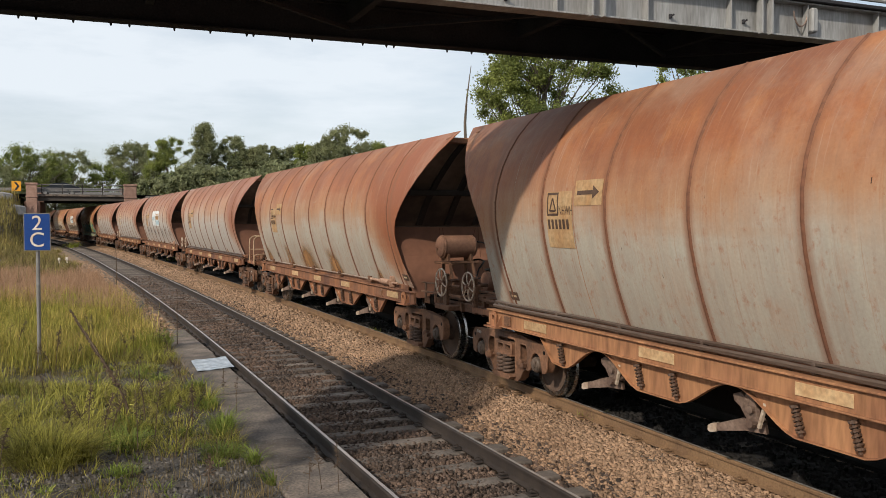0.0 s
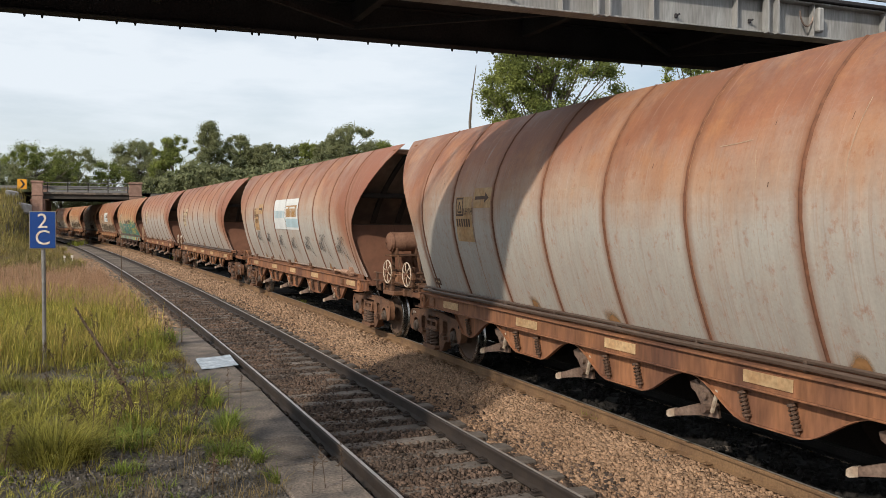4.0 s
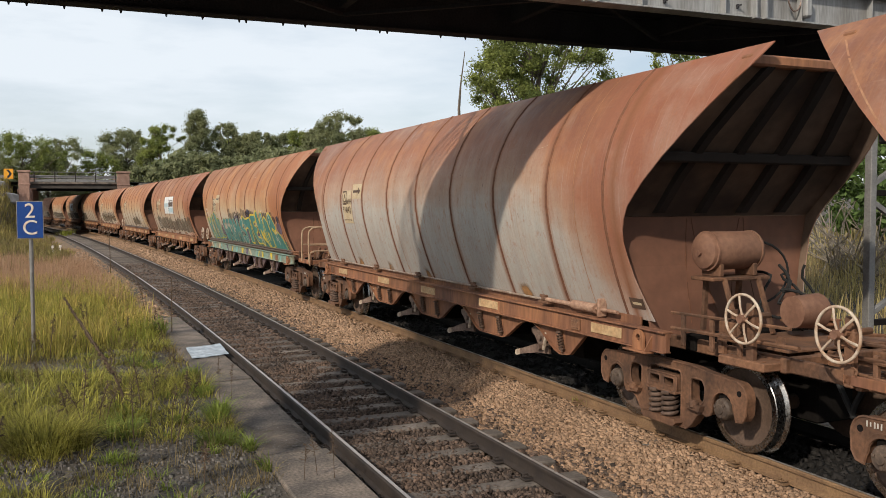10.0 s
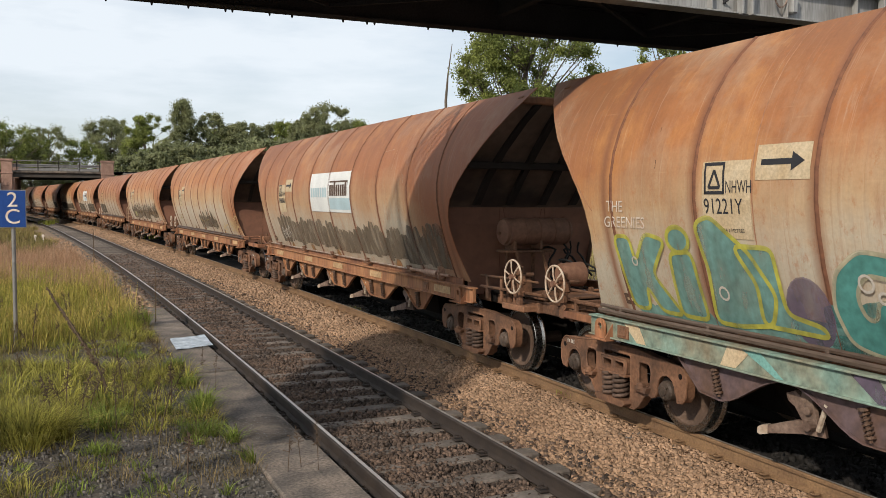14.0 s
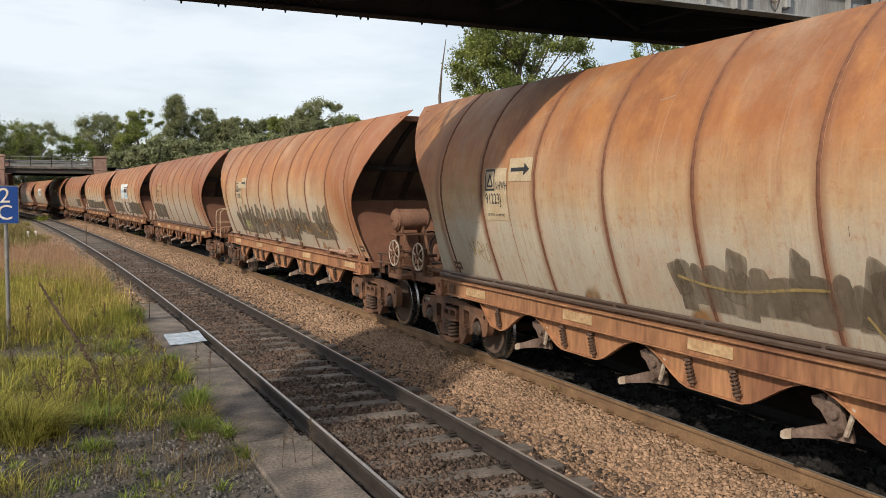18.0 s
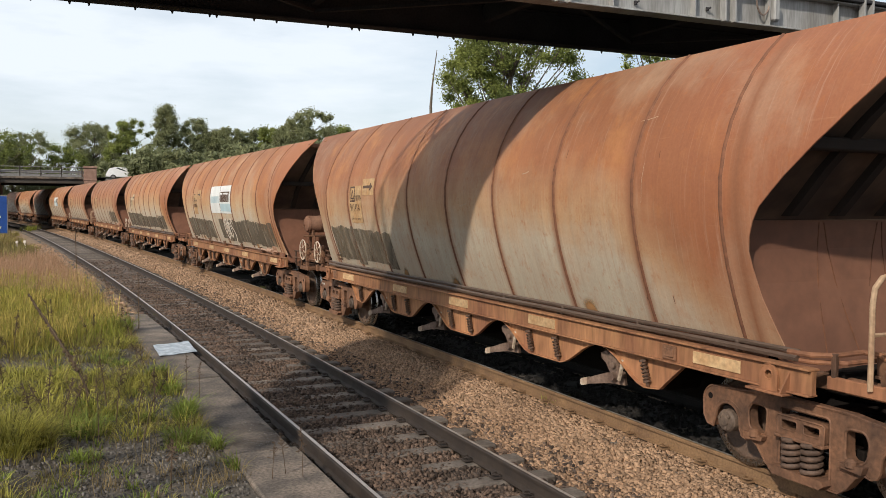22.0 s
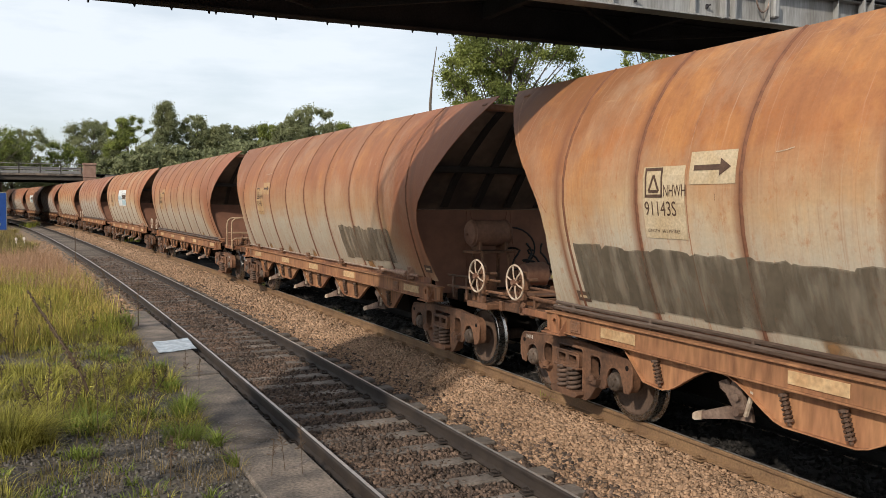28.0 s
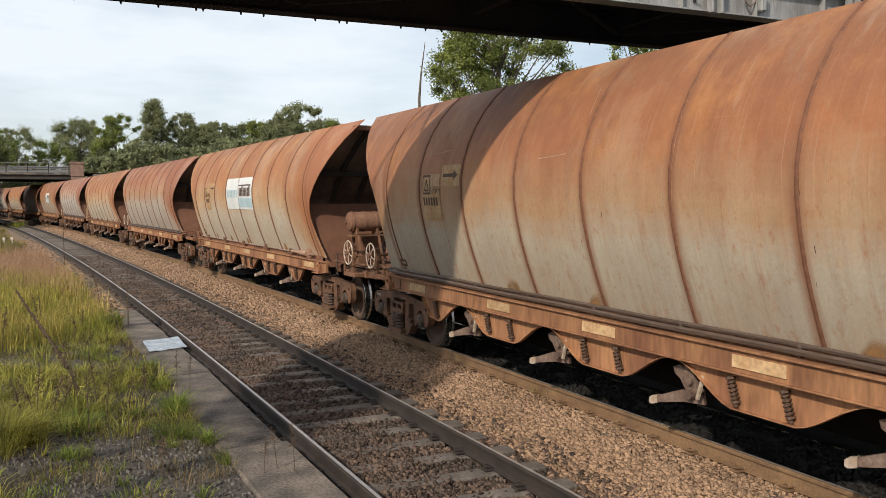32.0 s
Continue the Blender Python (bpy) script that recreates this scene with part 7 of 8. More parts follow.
def tag(k, shape, m_, y0, z0, scale=1.0, r=0.012, name="spray_tag", label="sprayed scrawl", wide=1.0):
    for line in shape:
        put(name, scrawl([(a * scale * wide, b * scale) for a, b in line], r, m_, y0, z0), wagons[k], label=label)


def placard(k, board, number, ink, faint=False):
    """Class letters, number and length on a faded board, and an arrow board beside it."""
    w = wagons[k]
    y, z = 4.36, 2.14
    if board:
        put("placard", panel(0.62, 0.70, board, y, z, 0.006), w, label="faded cream number placard")
        put("arrow_board", panel(0.60, 0.30, board, y - 0.68, z + 0.52, 0.006, 3), w)
    for a, b in (((0.03, 0.40), (0.30, 0.43)), ((0.03, 0.66), (0.30, 0.69)), ((0.03, 0.40), (0.055, 0.69)), ((0.275, 0.40), (0.30, 0.69))):
        put("emblem_bar", panel(b[0] - a[0], b[1] - a[1], ink, y - a[0], z + a[1], 0.010, 3), w)
    tri = Mesh()
    for p, q in (((0.09, 0.46), (0.165, 0.62)), ((0.165, 0.62), (0.24, 0.46)), ((0.09, 0.46), (0.24, 0.46))):
        d = Vector((q[1] - p[1], p[0] - q[0])).normalized() * 0.014
        tri.add([skin(y - a, z + b, 0.010) for a, b in ((p[0] - d.x, p[1] - d.y), (q[0] - d.x, q[1] - d.y), (q[0] + d.x, q[1] + d.y), (p[0] + d.x, p[1] + d.y))], [(0, 1, 2, 3)])
    put("emblem", tri.done("emblem", ink), w)
    put("marking", text_mark("NHWH", 0.165, ink, y - 0.31, z + 0.41, 0.010, squeeze=0.62), w)
    if number:
        put("marking", text_mark(number, 0.20, ink, y - 0.02, z + 0.225, 0.010, squeeze=0.82), w)
        put("marking", text_mark("LENGTH   16.1 METRES", 0.048, ink, y - 0.04, z + 0.06, 0.010), w)
    else:
        for i in range(6):
            put("number_bar", panel(0.055, 0.12, ink, y - 0.04 - 0.09 * i, z + 0.235, 0.010, 2), w)
    arrow = Mesh()
    pts = ((0.06, 0.125), (0.40, 0.125), (0.40, 0.07), (0.54, 0.15), (0.40, 0.23), (0.40, 0.175), (0.06, 0.175))
    arrow.add([skin(y - 0.68 - a, z + 0.52 + b, 0.010) for a, b in pts], [tuple(range(7))])
    put("arrow", arrow.done("arrow", ink), w)


M_INK_F = mat("faded_dark_lettering", (0.11, 0.065, 0.045), 0.7, var=0.3, scale=8, bump=0.02)
M_OCHRE_B = mat("ochre_stained_placard", (0.50, 0.345, 0.19), 0.75, var=0.3, scale=4, fine=18, tint=(0.41, 0.235, 0.11), bump=0.03)
M_BUFF_B = mat("pale_buff_placard", (0.56, 0.46, 0.32), 0.75, var=0.25, scale=4, tint=(0.48, 0.36, 0.22), bump=0.03)
for k, board, number, ink in ((-1, M_OCHRE_B, "", M_INK_F), (0, M_OCHRE_B, "", M_INK_F), (1, M_OCHRE_B, "", M_INK_F), (2, M_OCHRE_B, "91402V", M_INK_F), (3, M_BUFF_B, "91403H", M_INK_F), (4, M_BUFF_B, "91404Q", M_INK_F), (5, M_BUFF_B, "91221Y", M_INK),
                              (6, M_BUFF_B, "", M_INK), (7, M_BUFF_B, "91223J", M_INK), (8, M_BUFF_B, "91224S", M_INK), (9, M_OCHRE_B, "91141A", M_INK_F), (10, M_OCHRE_B, "", M_INK_F), (11, M_BUFF_B, "91143S", M_INK_F), (12, M_OCHRE_B, "91144E", M_INK_F),
                              (13, M_OCHRE_B, "", M_INK_F), (14, M_OCHRE_B, "", M_INK_F)):
    placard(k, board, number, ink)


def company_board(k, marks):
    """White board with a faded band of lettering, drawn as plain bars."""
    w = wagons[k]
    put("company_board", panel(1.40, 0.85, M_LOGO, 1.45, 2.20, 0.012), w, label="white company board")
    put("company_board", panel(1.40, 0.85, M_LOGO, 0.03, 2.20, 0.012), w, label="white company board")
    put("board_band", panel(1.36, 0.24, M_LOGO_BLUE, 0.0, 2.26, 0.015, 4), w, label="pale blue band")
    put("board_line", panel(1.22, 0.035, marks, -0.02, 2.83, 0.016, 2), w)
    put("board_line", panel(0.03, 0.30, marks, -1.21, 2.56, 0.016, 3), w)
    for i in range(8):
        put("board_mark", panel(0.115, 0.23 if i not in (2, 7) else 0.29, marks, -0.04 - 0.145 * i, 2.55, 0.016, 3), w)
    for i in range(7):
        put("board_mark", panel(0.12, 0.21, M_LOGO_BLUE, 1.36 - 0.175 * i, 2.52, 0.016, 3), w)


for k, m_ in ((2, M_LOGO_GOLD), (6, M_INK_F), (10, M_INK_F), (14, M_INK_F), (18, M_INK_F)):
    company_board(k, m_)
M_FAINT = wash("faint_ochre_spray", (0.50, 0.36, 0.14), 0.25, 0.80, 1.5)
for y, z, s in ((4.25, 1.76, 0.75), (2.95, 1.70, 0.8), (1.35, 1.64, 0.85), (-0.1, 1.60, 0.85), (-1.6, 1.60, 1.0), (-3.0, 1.62, 1.15), (-4.5, 1.60, 1.1)):
    tag(2, TAG_WORKS, M_INK, y, z + 0.04, s * 0.92, 0.008, label="black sprayed tag", wide=0.85)
tag(0, TAG_SHORT, M_PATCH, 4.6, 1.4, 0.6, 0.01)
M_WAVE = wash("thin_ochre_spray", (0.50, 0.27, 0.10), 0.06, 0.50, 1.0)
M_WARM = mat("cream_yellow_spray", (0.60, 0.44, 0.22), 0.7, var=0.2, bump=0.02)
for line in (((-4.70, 1.66), (-4.68, 1.54), (-4.70, 1.43)), ((-4.72, 1.66), (-4.86, 1.71), (-4.94, 1.65), (-4.80, 1.57), (-4.97, 1.51), (-4.88, 1.41), (-4.70, 1.42)),
             ((-5.02, 1.46), (-5.10, 1.73), (-5.20, 1.46), (-5.33, 1.77)), ((-5.45, 1.78), (-5.36, 1.42)), ((-5.38, 1.83), (-5.60, 1.80), (-5.66, 1.62), (-5.52, 1.44), (-5.34, 1.41)),
             ((-5.78, 1.57), (-5.64, 1.62), (-5.61, 1.74), (-5.76, 1.89), (-5.95, 1.90), (-5.99, 1.76), (-5.82, 1.60), (-5.68, 1.55), (-5.92, 1.56), (-5.86, 1.43)), ((-5.97, 1.41), (-6.01, 1.40)), ((-5.66, 1.86), (-5.63, 1.92))):
    put("spray_tag", scrawl([(-a, b) for a, b in line], 0.021, M_WARM, 0.0, 0.0), wagons[7], label="cream-yellow sprayed letters")
for line in (((-4.42, 1.52), (-4.22, 1.59), (-3.95, 1.56), (-3.46, 1.45)), ((-3.80, 1.64), (-3.46, 1.45), (-3.86, 1.42))):
    put("spray_tag", scrawl([(-a, b) for a, b in line], 0.015, M_WARM, 0.0, 0.0), wagons[7], label="pale sprayed arrow")
for line in (((0.47, 1.70), (0.1, 1.64), (-0.4, 1.62), (-1.0, 1.70), (-1.39, 1.73)), ((-1.70, 1.56), (-1.78, 1.46), (-1.83, 1.38))):
    put("spray_tag", scrawl([(-a, b) for a, b in line], 0.014, M_FAINT, 0.0, 0.0, 0.022), wagons[7], label="ochre sprayed line")
WAVE = ((2.19, 1.84), (1.80, 1.72), (1.46, 1.64), (0.90, 1.76), (0.41, 1.82), (0.15, 1.70), (-0.05, 1.64), (-0.40, 1.70), (-0.86, 1.77), (-1.15, 1.66), (-1.37, 1.58), (-1.70, 1.66), (-2.04, 1.78), (-2.36, 1.72), (-2.62, 1.63),
        (-2.85, 1.67), (-3.10, 1.78), (-3.28, 1.76), (-3.56, 1.62), (-3.77, 1.57), (-4.00, 1.67), (-4.26, 1.83), (-4.46, 1.80), (-4.75, 1.66))
put("spray_tag", scrawl([(-a, b) for a, b in WAVE], 0.034, M_WAVE, 0.0, 0.0, 0.0185), wagons[8], label="wavy ochre sprayed line")
tag(7, TAG_SHORT, M_FAINT, 5.2, 1.55, 1.2, 0.009, label="yellow sprayed tag")
tag(8, TAG_SHORT, M_LIME, 3.90, 1.44, 1.15, 0.013, label="lime-yellow sprayed tag")
tag(10, TAG_ROUND, M_WHITE, 0.05, 1.42, 1.7, 0.035, label="white sprayed tag", wide=0.8)
tag(10, TAG_SHORT, M_WHITE, 0.0, 1.75, 1.2, 0.03, label="white sprayed tag")
tag(6, TAG_ROUND, M_CHALK, 4.7, 1.45, 0.9, 0.014, label="pale sprayed tag")
put("overpaint", strokes(4.9, -5.3, 1.38, 1.93, 0.13, M_PATCH, 6), wagons[6], label="ragged brown overpaint")
put("overpaint", strokes(0.50, -1.98, 1.40, 1.90, 0.08, M_PATCH, 7), wagons[7], label="ragged brown overpaint")
put("overpaint", strokes(-1.98, -2.56, 1.40, 1.72, 0.06, M_PATCH, 27), wagons[7], label="ragged brown overpaint")
for me in dabs(((0.40, 1.52, 0.52, 1.84), (-0.25, 1.50, -0.42, 1.98), (-1.0, 1.46, -1.15, 2.02), (-1.75, 1.44, -1.92, 2.0), (-2.30, 1.44, -2.46, 1.78)), M_PATCH, 71, 0.0165):
    put("overpaint_stroke", me, wagons[7], label="single brown roller stroke")
# one long ragged patch, with fanned strokes standing up out of it
put("overpaint", strokes(4.70, 1.75, 1.36, 1.90, 0.10, M_PATCH, 8, lo_rag=0.03), wagons[8], label="ragged brown overpaint")
put("overpaint", strokes(1.72, 0.30, 1.50, 1.80, 0.08, M_PATCH, 28, lo_rag=0.10), wagons[8], label="ragged brown overpaint")
put("overpaint", strokes(0.30, -1.58, 1.36, 1.84, 0.08, M_PATCH, 18, lo_rag=0.03), wagons[8], label="ragged brown overpaint")
put("overpaint", strokes(-1.62, -2.62, 1.56, 1.90, 0.06, M_PATCH, 38, lo_rag=0.04), wagons[8], label="ragged brown overpaint")
put("overpaint", strokes(-2.90, -4.28, 1.48, 1.84, 0.03, M_PATCH, 19, w=0.4, lo_rag=0.02), wagons[8], label="ragged brown overpaint")
FAN = ((4.55, 1.60, 4.82, 1.92), (4.0, 1.60, 4.12, 2.10), (3.5, 1.62, 3.42, 2.17), (3.1, 1.60, 2.95, 2.07), (2.6, 1.62, 2.68, 2.12), (2.25, 1.60, 2.14, 2.20), (1.95, 1.60, 1.86, 2.08), (1.55, 1.66, 1.48, 1.98), (1.25, 1.66, 1.10, 2.17),
       (0.95, 1.66, 0.72, 1.98), (0.35, 1.62, 0.46, 2.06), (0.2, 1.66, -0.02, 1.94), (-0.28, 1.66, -0.12, 2.08), (-0.58, 1.66, -0.50, 2.12), (-0.80, 1.66, -0.74, 2.14), (-1.15, 1.66, -1.13, 2.10), (-1.50, 1.66, -1.46, 2.12),
       (-1.85, 1.66, -1.78, 2.12), (-2.05, 1.66, -2.02, 2.08), (-2.22, 1.66, -2.36, 2.12), (-2.40, 1.66, -2.62, 2.06), (-2.52, 1.66, -2.76, 1.92), (-3.62, 1.74, -3.20, 2.04), (-3.60, 1.74, -3.42, 2.10), (-3.68, 1.74, -3.78, 2.22),
       (-3.98, 1.70, -3.99, 2.10), (-4.16, 1.70, -4.15, 2.22))
for me in dabs(FAN, M_PATCH, 81):
    put("overpaint_stroke", me, wagons[8], label="single brown roller stroke")
put("overpaint", strokes(5.75, 2.55, 1.37, 2.06, 0.05, M_PATCH_D, 9, w=0.34), wagons[9], label="dark grey-brown overpaint")
put("overpaint", strokes(5.75, 2.0, 1.36, 1.98, 0.05, M_PATCH_D, 10, w=0.5), wagons[10], label="dark grey-brown overpaint")
put("overpaint", strokes(0.7, -5.05, 1.36, 1.98, 0.04, M_PATCH_D, 20, w=0.6), wagons[10], label="dark grey-brown overpaint")
put("overpaint", strokes(5.75, 1.32, 1.37, 2.02, 0.02, M_PATCH_D, 11, w=0.6, lo_rag=0.02), wagons[11], label="dark grey-brown overpaint")
put("overpaint", strokes(1.32, -3.15, 1.40, 1.89, 0.02, M_PATCH_D, 21, w=0.7, lo_rag=0.03), wagons[11], label="dark grey-brown overpaint")
put("overpaint", strokes(-3.15, -4.75, 1.38, 1.98, 0.015, M_PATCH_T, 31, w=0.5, lo_rag=0.02), wagons[11], label="thin grey-brown overpaint")
for me in dabs(((-3.35, 1.90, -3.62, 1.62), (-3.62, 1.45, -3.55, 1.72), (-3.85, 1.90, -4.05, 1.50), (-4.12, 1.93, -4.22, 1.48), (-4.35, 1.90, -4.60, 1.50), (-4.66, 1.44, -4.68, 1.94)), M_PATCH_T, 111, 0.0165, 0.10):
    put("overpaint_stroke", me, wagons[11], label="darker brush stroke")
put("overpaint", strokes(-2.0, -4.4, 1.40, 2.00, 0.05, M_PATCH, 12, w=0.45), wagons[12], label="dark grey-brown overpaint")

# the graffiti wagon
M_PALE_TEAL = mat("pale_teal_spray_paint", (0.20, 0.42, 0.38), 0.6, var=0.25, scale=3, bump=0.05)
gw = wagons[5]
put("overpaint", strokes(1.5, -2.5, 1.9, 2.36, 0.13, M_PATCH, 5, 0.012), gw, label="ragged brown overpaint")


def laid(poly, m_, y0, z0, out, name):
    """A filled outline of (rightwards, up) laid on the curved side."""
    bm = bmesh.new()
    vs = [bm.verts.new((a, 0, b)) for a, b in poly]
    for t_ in tessellate_polygon([[Vector((a, b, 0)) for a, b in poly]]):
        try:
            bm.faces.new([vs[i] for i in t_])
        except ValueError:
            pass
    for _ in range(3):
        long = [e for e in bm.edges if e.calc_length() > 0.14]
        if long:
            bmesh.ops.subdivide_edges(bm, edges=long, cuts=1)
            bmesh.ops.triangulate(bm, faces=bm.faces[:])
    me = bpy.data.meshes.new(name)
    bm.to_mesh(me)
    bm.free()
    me.materials.append(m_)
    return on_skin(me, y0, z0, out)


def smooth_ring(poly, soft):
    return ring_round(poly, soft, 4) if soft else poly


GLYPH = {
    "K": ((0, 1), (.30, 1), (.34, .64), (.60, 1.06), (.96, .98), (.62, .52), (1, 0), (.62, 0), (.44, .36), (.40, 0), (.10, 0)),
    "I": ((.08, .80), (.90, .84), (1, 0), (.02, 0)),
    "D": ((0, 1), (.24, 1.08), (.74, .74), (1, .36), (.86, .06), (.40, 0), (.05, 0), (.12, .55)),
    "L": ((0, 1), (.62, 1), (.66, .16), (1.15, .06), (1.2, -.06), (.25, -.04), (.30, .5)),
    "G": ((.95, .96), (.45, 1), (.10, .76), (0, .40), (.14, .04), (.55, -.05), (1, .04), (1, .50), (.60, .53), (.60, .34), (.44, .30), (.34, .55), (.50, .78), (.92, .73)),
    "E": ((.10, 1), (.95, 1), (.90, .76), (.45, .73), (.45, .62), (.82, .60), (.82, .40), (.45, .36), (.50, .22), (1, .20), (1, 0), (.25, -.02), (0, .30), (.02, .76)),
    "R": ((0, 1), (.70, 1.02), (.95, .82), (.86, .56), (.66, .46), (1.12, 0), (.70, 0), (.42, .38), (.38, 0), (.05, 0)),
    "M": ((0, 1), (.30, 1.03), (.50, .62), (.72, 1.02), (1, .98), (1.06, 0), (.74, 0), (.72, .50), (.52, .20), (.34, .52), (.30, 0), (0, 0)),
    "S": ((.95, 1), (.40, 1.02), (.10, .80), (.15, .52), (.60, .42), (.62, .29), (.05, .31), (0, 0), (.70, -.05), (1, .24), (.95, .52), (.45, .66), (.50, .77), (.95, .75)),
    "7": ((0, .74), (.16, 1), (.44, .86), (1, .94), (.96, .60), (.76, 0), (.42, 0), (.58, .54), (.32, .54), (.20, .40)),
    "O": ((.12, .80), (.50, 1.02), (.88, .80), (1, .45), (.92, .05), (.50, -.04), (.06, .05), (0, .45)),
    "C": ((0, .95), (.18, 1.04), (.36, .96), (.60, .60), (.42, .48), (.28, .60), (.20, .56), (.40, .42), (.62, .50), (.84, .36), (1, .04), (1, -.05), (.06, -.05)),
}


def band(poly, r, m_, y0, z0, out):
    """A sprayed outline of even width round a closed shape."""
    P = [Vector(q) for q in poly]
    P.append(P[0])
    run = [0.0]
    for a, b in zip(P, P[1:]):
        run.append(run[-1] + (b - a).length)
    k = max(int(run[-1] / 0.035), 12)
    even = [np.interp(np.linspace(0, run[-1], k + 1)[:-1], run, [q[i] for q in P]) for i in (0, 1)]
    for _ in range(2):
        even = [(np.roll(e, 1) + 2 * e + np.roll(e, -1)) / 4 for e in even]
    d = [np.roll(e, -1) - np.roll(e, 1) for e in even]
    n_ = np.hypot(*d) + 1e-9
    g = Mesh()
    sides = [[skin(y0 - (even[0][i] - q * d[1][i] / n_[i]), z0 + even[1][i] + q * d[0][i] / n_[i], out) for i in (*range(k), 0)] for q in (-r, r)]
    return g.sheet(sides).done("band", m_)


def bubble(c, y0, z0, w, h, fill, rim, out, soft=0.07, line=0.023):
    """One sprayed letter: a filled body with its outline."""
    poly = smooth_ring([(a * w, b * h) for a, b in GLYPH[c]], soft)
    put("graffiti_letter", laid(poly, fill, y0, z0, out, "graffiti_letter"), gw)
    put("graffiti_outline", band(poly, line, rim, y0, z0, out + 0.0030), gw)


def ellipse(w, h, n=20):
    return [(w / 2 * math.cos(a), h / 2 * math.sin(a)) for a in np.linspace(0, 2 * math.pi, n + 1)[:-1]]


M_TAN = wash("tan_spray_paint", (0.46, 0.42, 0.29), 0.45, 1.0, 2.0)
M_KID = wash("light_teal_spray_paint", (0.175, 0.335, 0.305), 0.50, 1.0, 2.4)
M_LIMEY = wash("yellow_green_spray_paint", (0.50, 0.47, 0.08), 0.50, 1.0, 2.0)
M_NAVY = wash("navy_spray_paint", (0.052, 0.050, 0.078), 0.55, 0.98, 1.6)
put("overpaint", strokes(-3.75, -4.75, 2.0, 2.38, 0.14, M_PATCH, 15, 0.012), gw, label="ragged brown overpaint")
put("spray_cloud", strokes(5.7, 3.1, 1.23, 1.46, 0.08, M_KID, 31, 0.0125, 0.5), gw, label="faded teal sprayed ground")
put("spray_cloud", strokes(3.1, -0.5, 1.23, 1.72, 0.10, M_TEAL_D, 32, 0.0125, 0.5), gw, label="dark teal sprayed ground")
put("spray_cloud", strokes(-0.5, -4.5, 1.23, 1.92, 0.12, M_TEAL_D, 33, 0.0125, 0.5), gw, label="dark teal sprayed ground")
put("spray_cloud", strokes(-4.5, -5.72, 1.23, 1.52, 0.03, M_TEAL_D, 34, 0.0125, 0.3), gw, label="dark teal sprayed ground")
for y, z, w_, h, m_ in ((3.25, 1.55, 0.50, 0.62, M_PURPLE), (0.16, 2.08, 0.40, 0.26, M_PURPLE), (-0.75, 1.62, 0.75, 0.60, M_PURPLE), (-2.35, 1.70, 0.70, 0.50, M_PURPLE), (-3.55, 2.18, 0.75, 0.36, M_PURPLE), (-5.42, 1.88, 0.52, 0.34, M_PURPLE),
                        (0.45, 2.12, 0.48, 0.16, M_NAVY), (-0.06, 2.16, 0.14, 0.30, M_NAVY), (-1.72, 2.28, 0.62, 0.30, M_NAVY), (-5.02, 2.12, 0.38, 0.22, M_NAVY), (-5.46, 2.14, 0.32, 0.20, M_NAVY), (-0.55, 1.72, 0.20, 0.16, M_NAVY)):
    put("spray_blob", laid(ellipse(w_, h), m_, y, z, 0.0140 if m_ is M_PURPLE else 0.0148, "spray_blob"), gw, label="sprayed rounded blob")
for c, y, z, w_, h in (("K", 5.86, 1.32, 0.92, 0.78), ("I", 4.98, 1.32, 0.42, 0.80), ("D", 4.50, 1.32, 0.92, 0.95), ("L", 4.02, 1.40, 0.78, 0.68)):
    bubble(c, y, z, w_, h, M_KID, M_LIMEY, 0.0158 + 0.0011 * "KIDL".index(c))
put("spray_blob", laid(ellipse(0.34, 0.26), M_KID, 4.78, 2.10, 0.0185, "spray_blob"), gw)
put("graffiti_outline", band(ellipse(0.34, 0.26), 0.024, M_LIMEY, 4.78, 2.10, 0.0205), gw)
for i, (c, y, w_) in enumerate((("G", 2.98, 0.70), ("E", 2.25, 0.54), ("R", 1.68, 0.66), ("M", 0.98, 0.92), ("S", 0.02, 0.92))):
    bubble(c, y, 1.31, w_, 0.80, M_TEAL, M_TAN, 0.0158 + 0.0012 * (i % 2), 0.08, 0.019)
for i, (c, y, z, w_, h) in enumerate((("7", -0.58, 1.33, 1.28, 0.90), ("E", -1.92, 1.36, 0.84, 0.90), ("M", -2.74, 1.30, 0.92, 1.06), ("O", -3.50, 1.28, 0.80, 0.94), ("C", -4.24, 1.28, 1.42, 1.02))):
    bubble(c, y, z, w_, h, M_TEAL, M_YELLOW, 0.0158 + 0.0012 * (i % 2), 0.08, 0.028)
put("spray_flash", laid([(0, 0.42), (0.22, 0.30), (0.20, 0.20), (0.42, 0.14), (0.36, -0.02), (0.16, 0.06), (0.06, 0.16)], M_YELLOW, -3.02, 1.40, 0.0192, "spray_flash"), gw)
for a in (-0.5, -0.05, 0.42):
    put("spray_flash", laid([(-0.02, 0), (0.16 * a, 0.30 - 0.12 * abs(a)), (0.06 + 0.22 * a, 0.26), (0.03, 0)], M_YELLOW, -3.92, 1.48, 0.0192, "spray_flash"), gw)
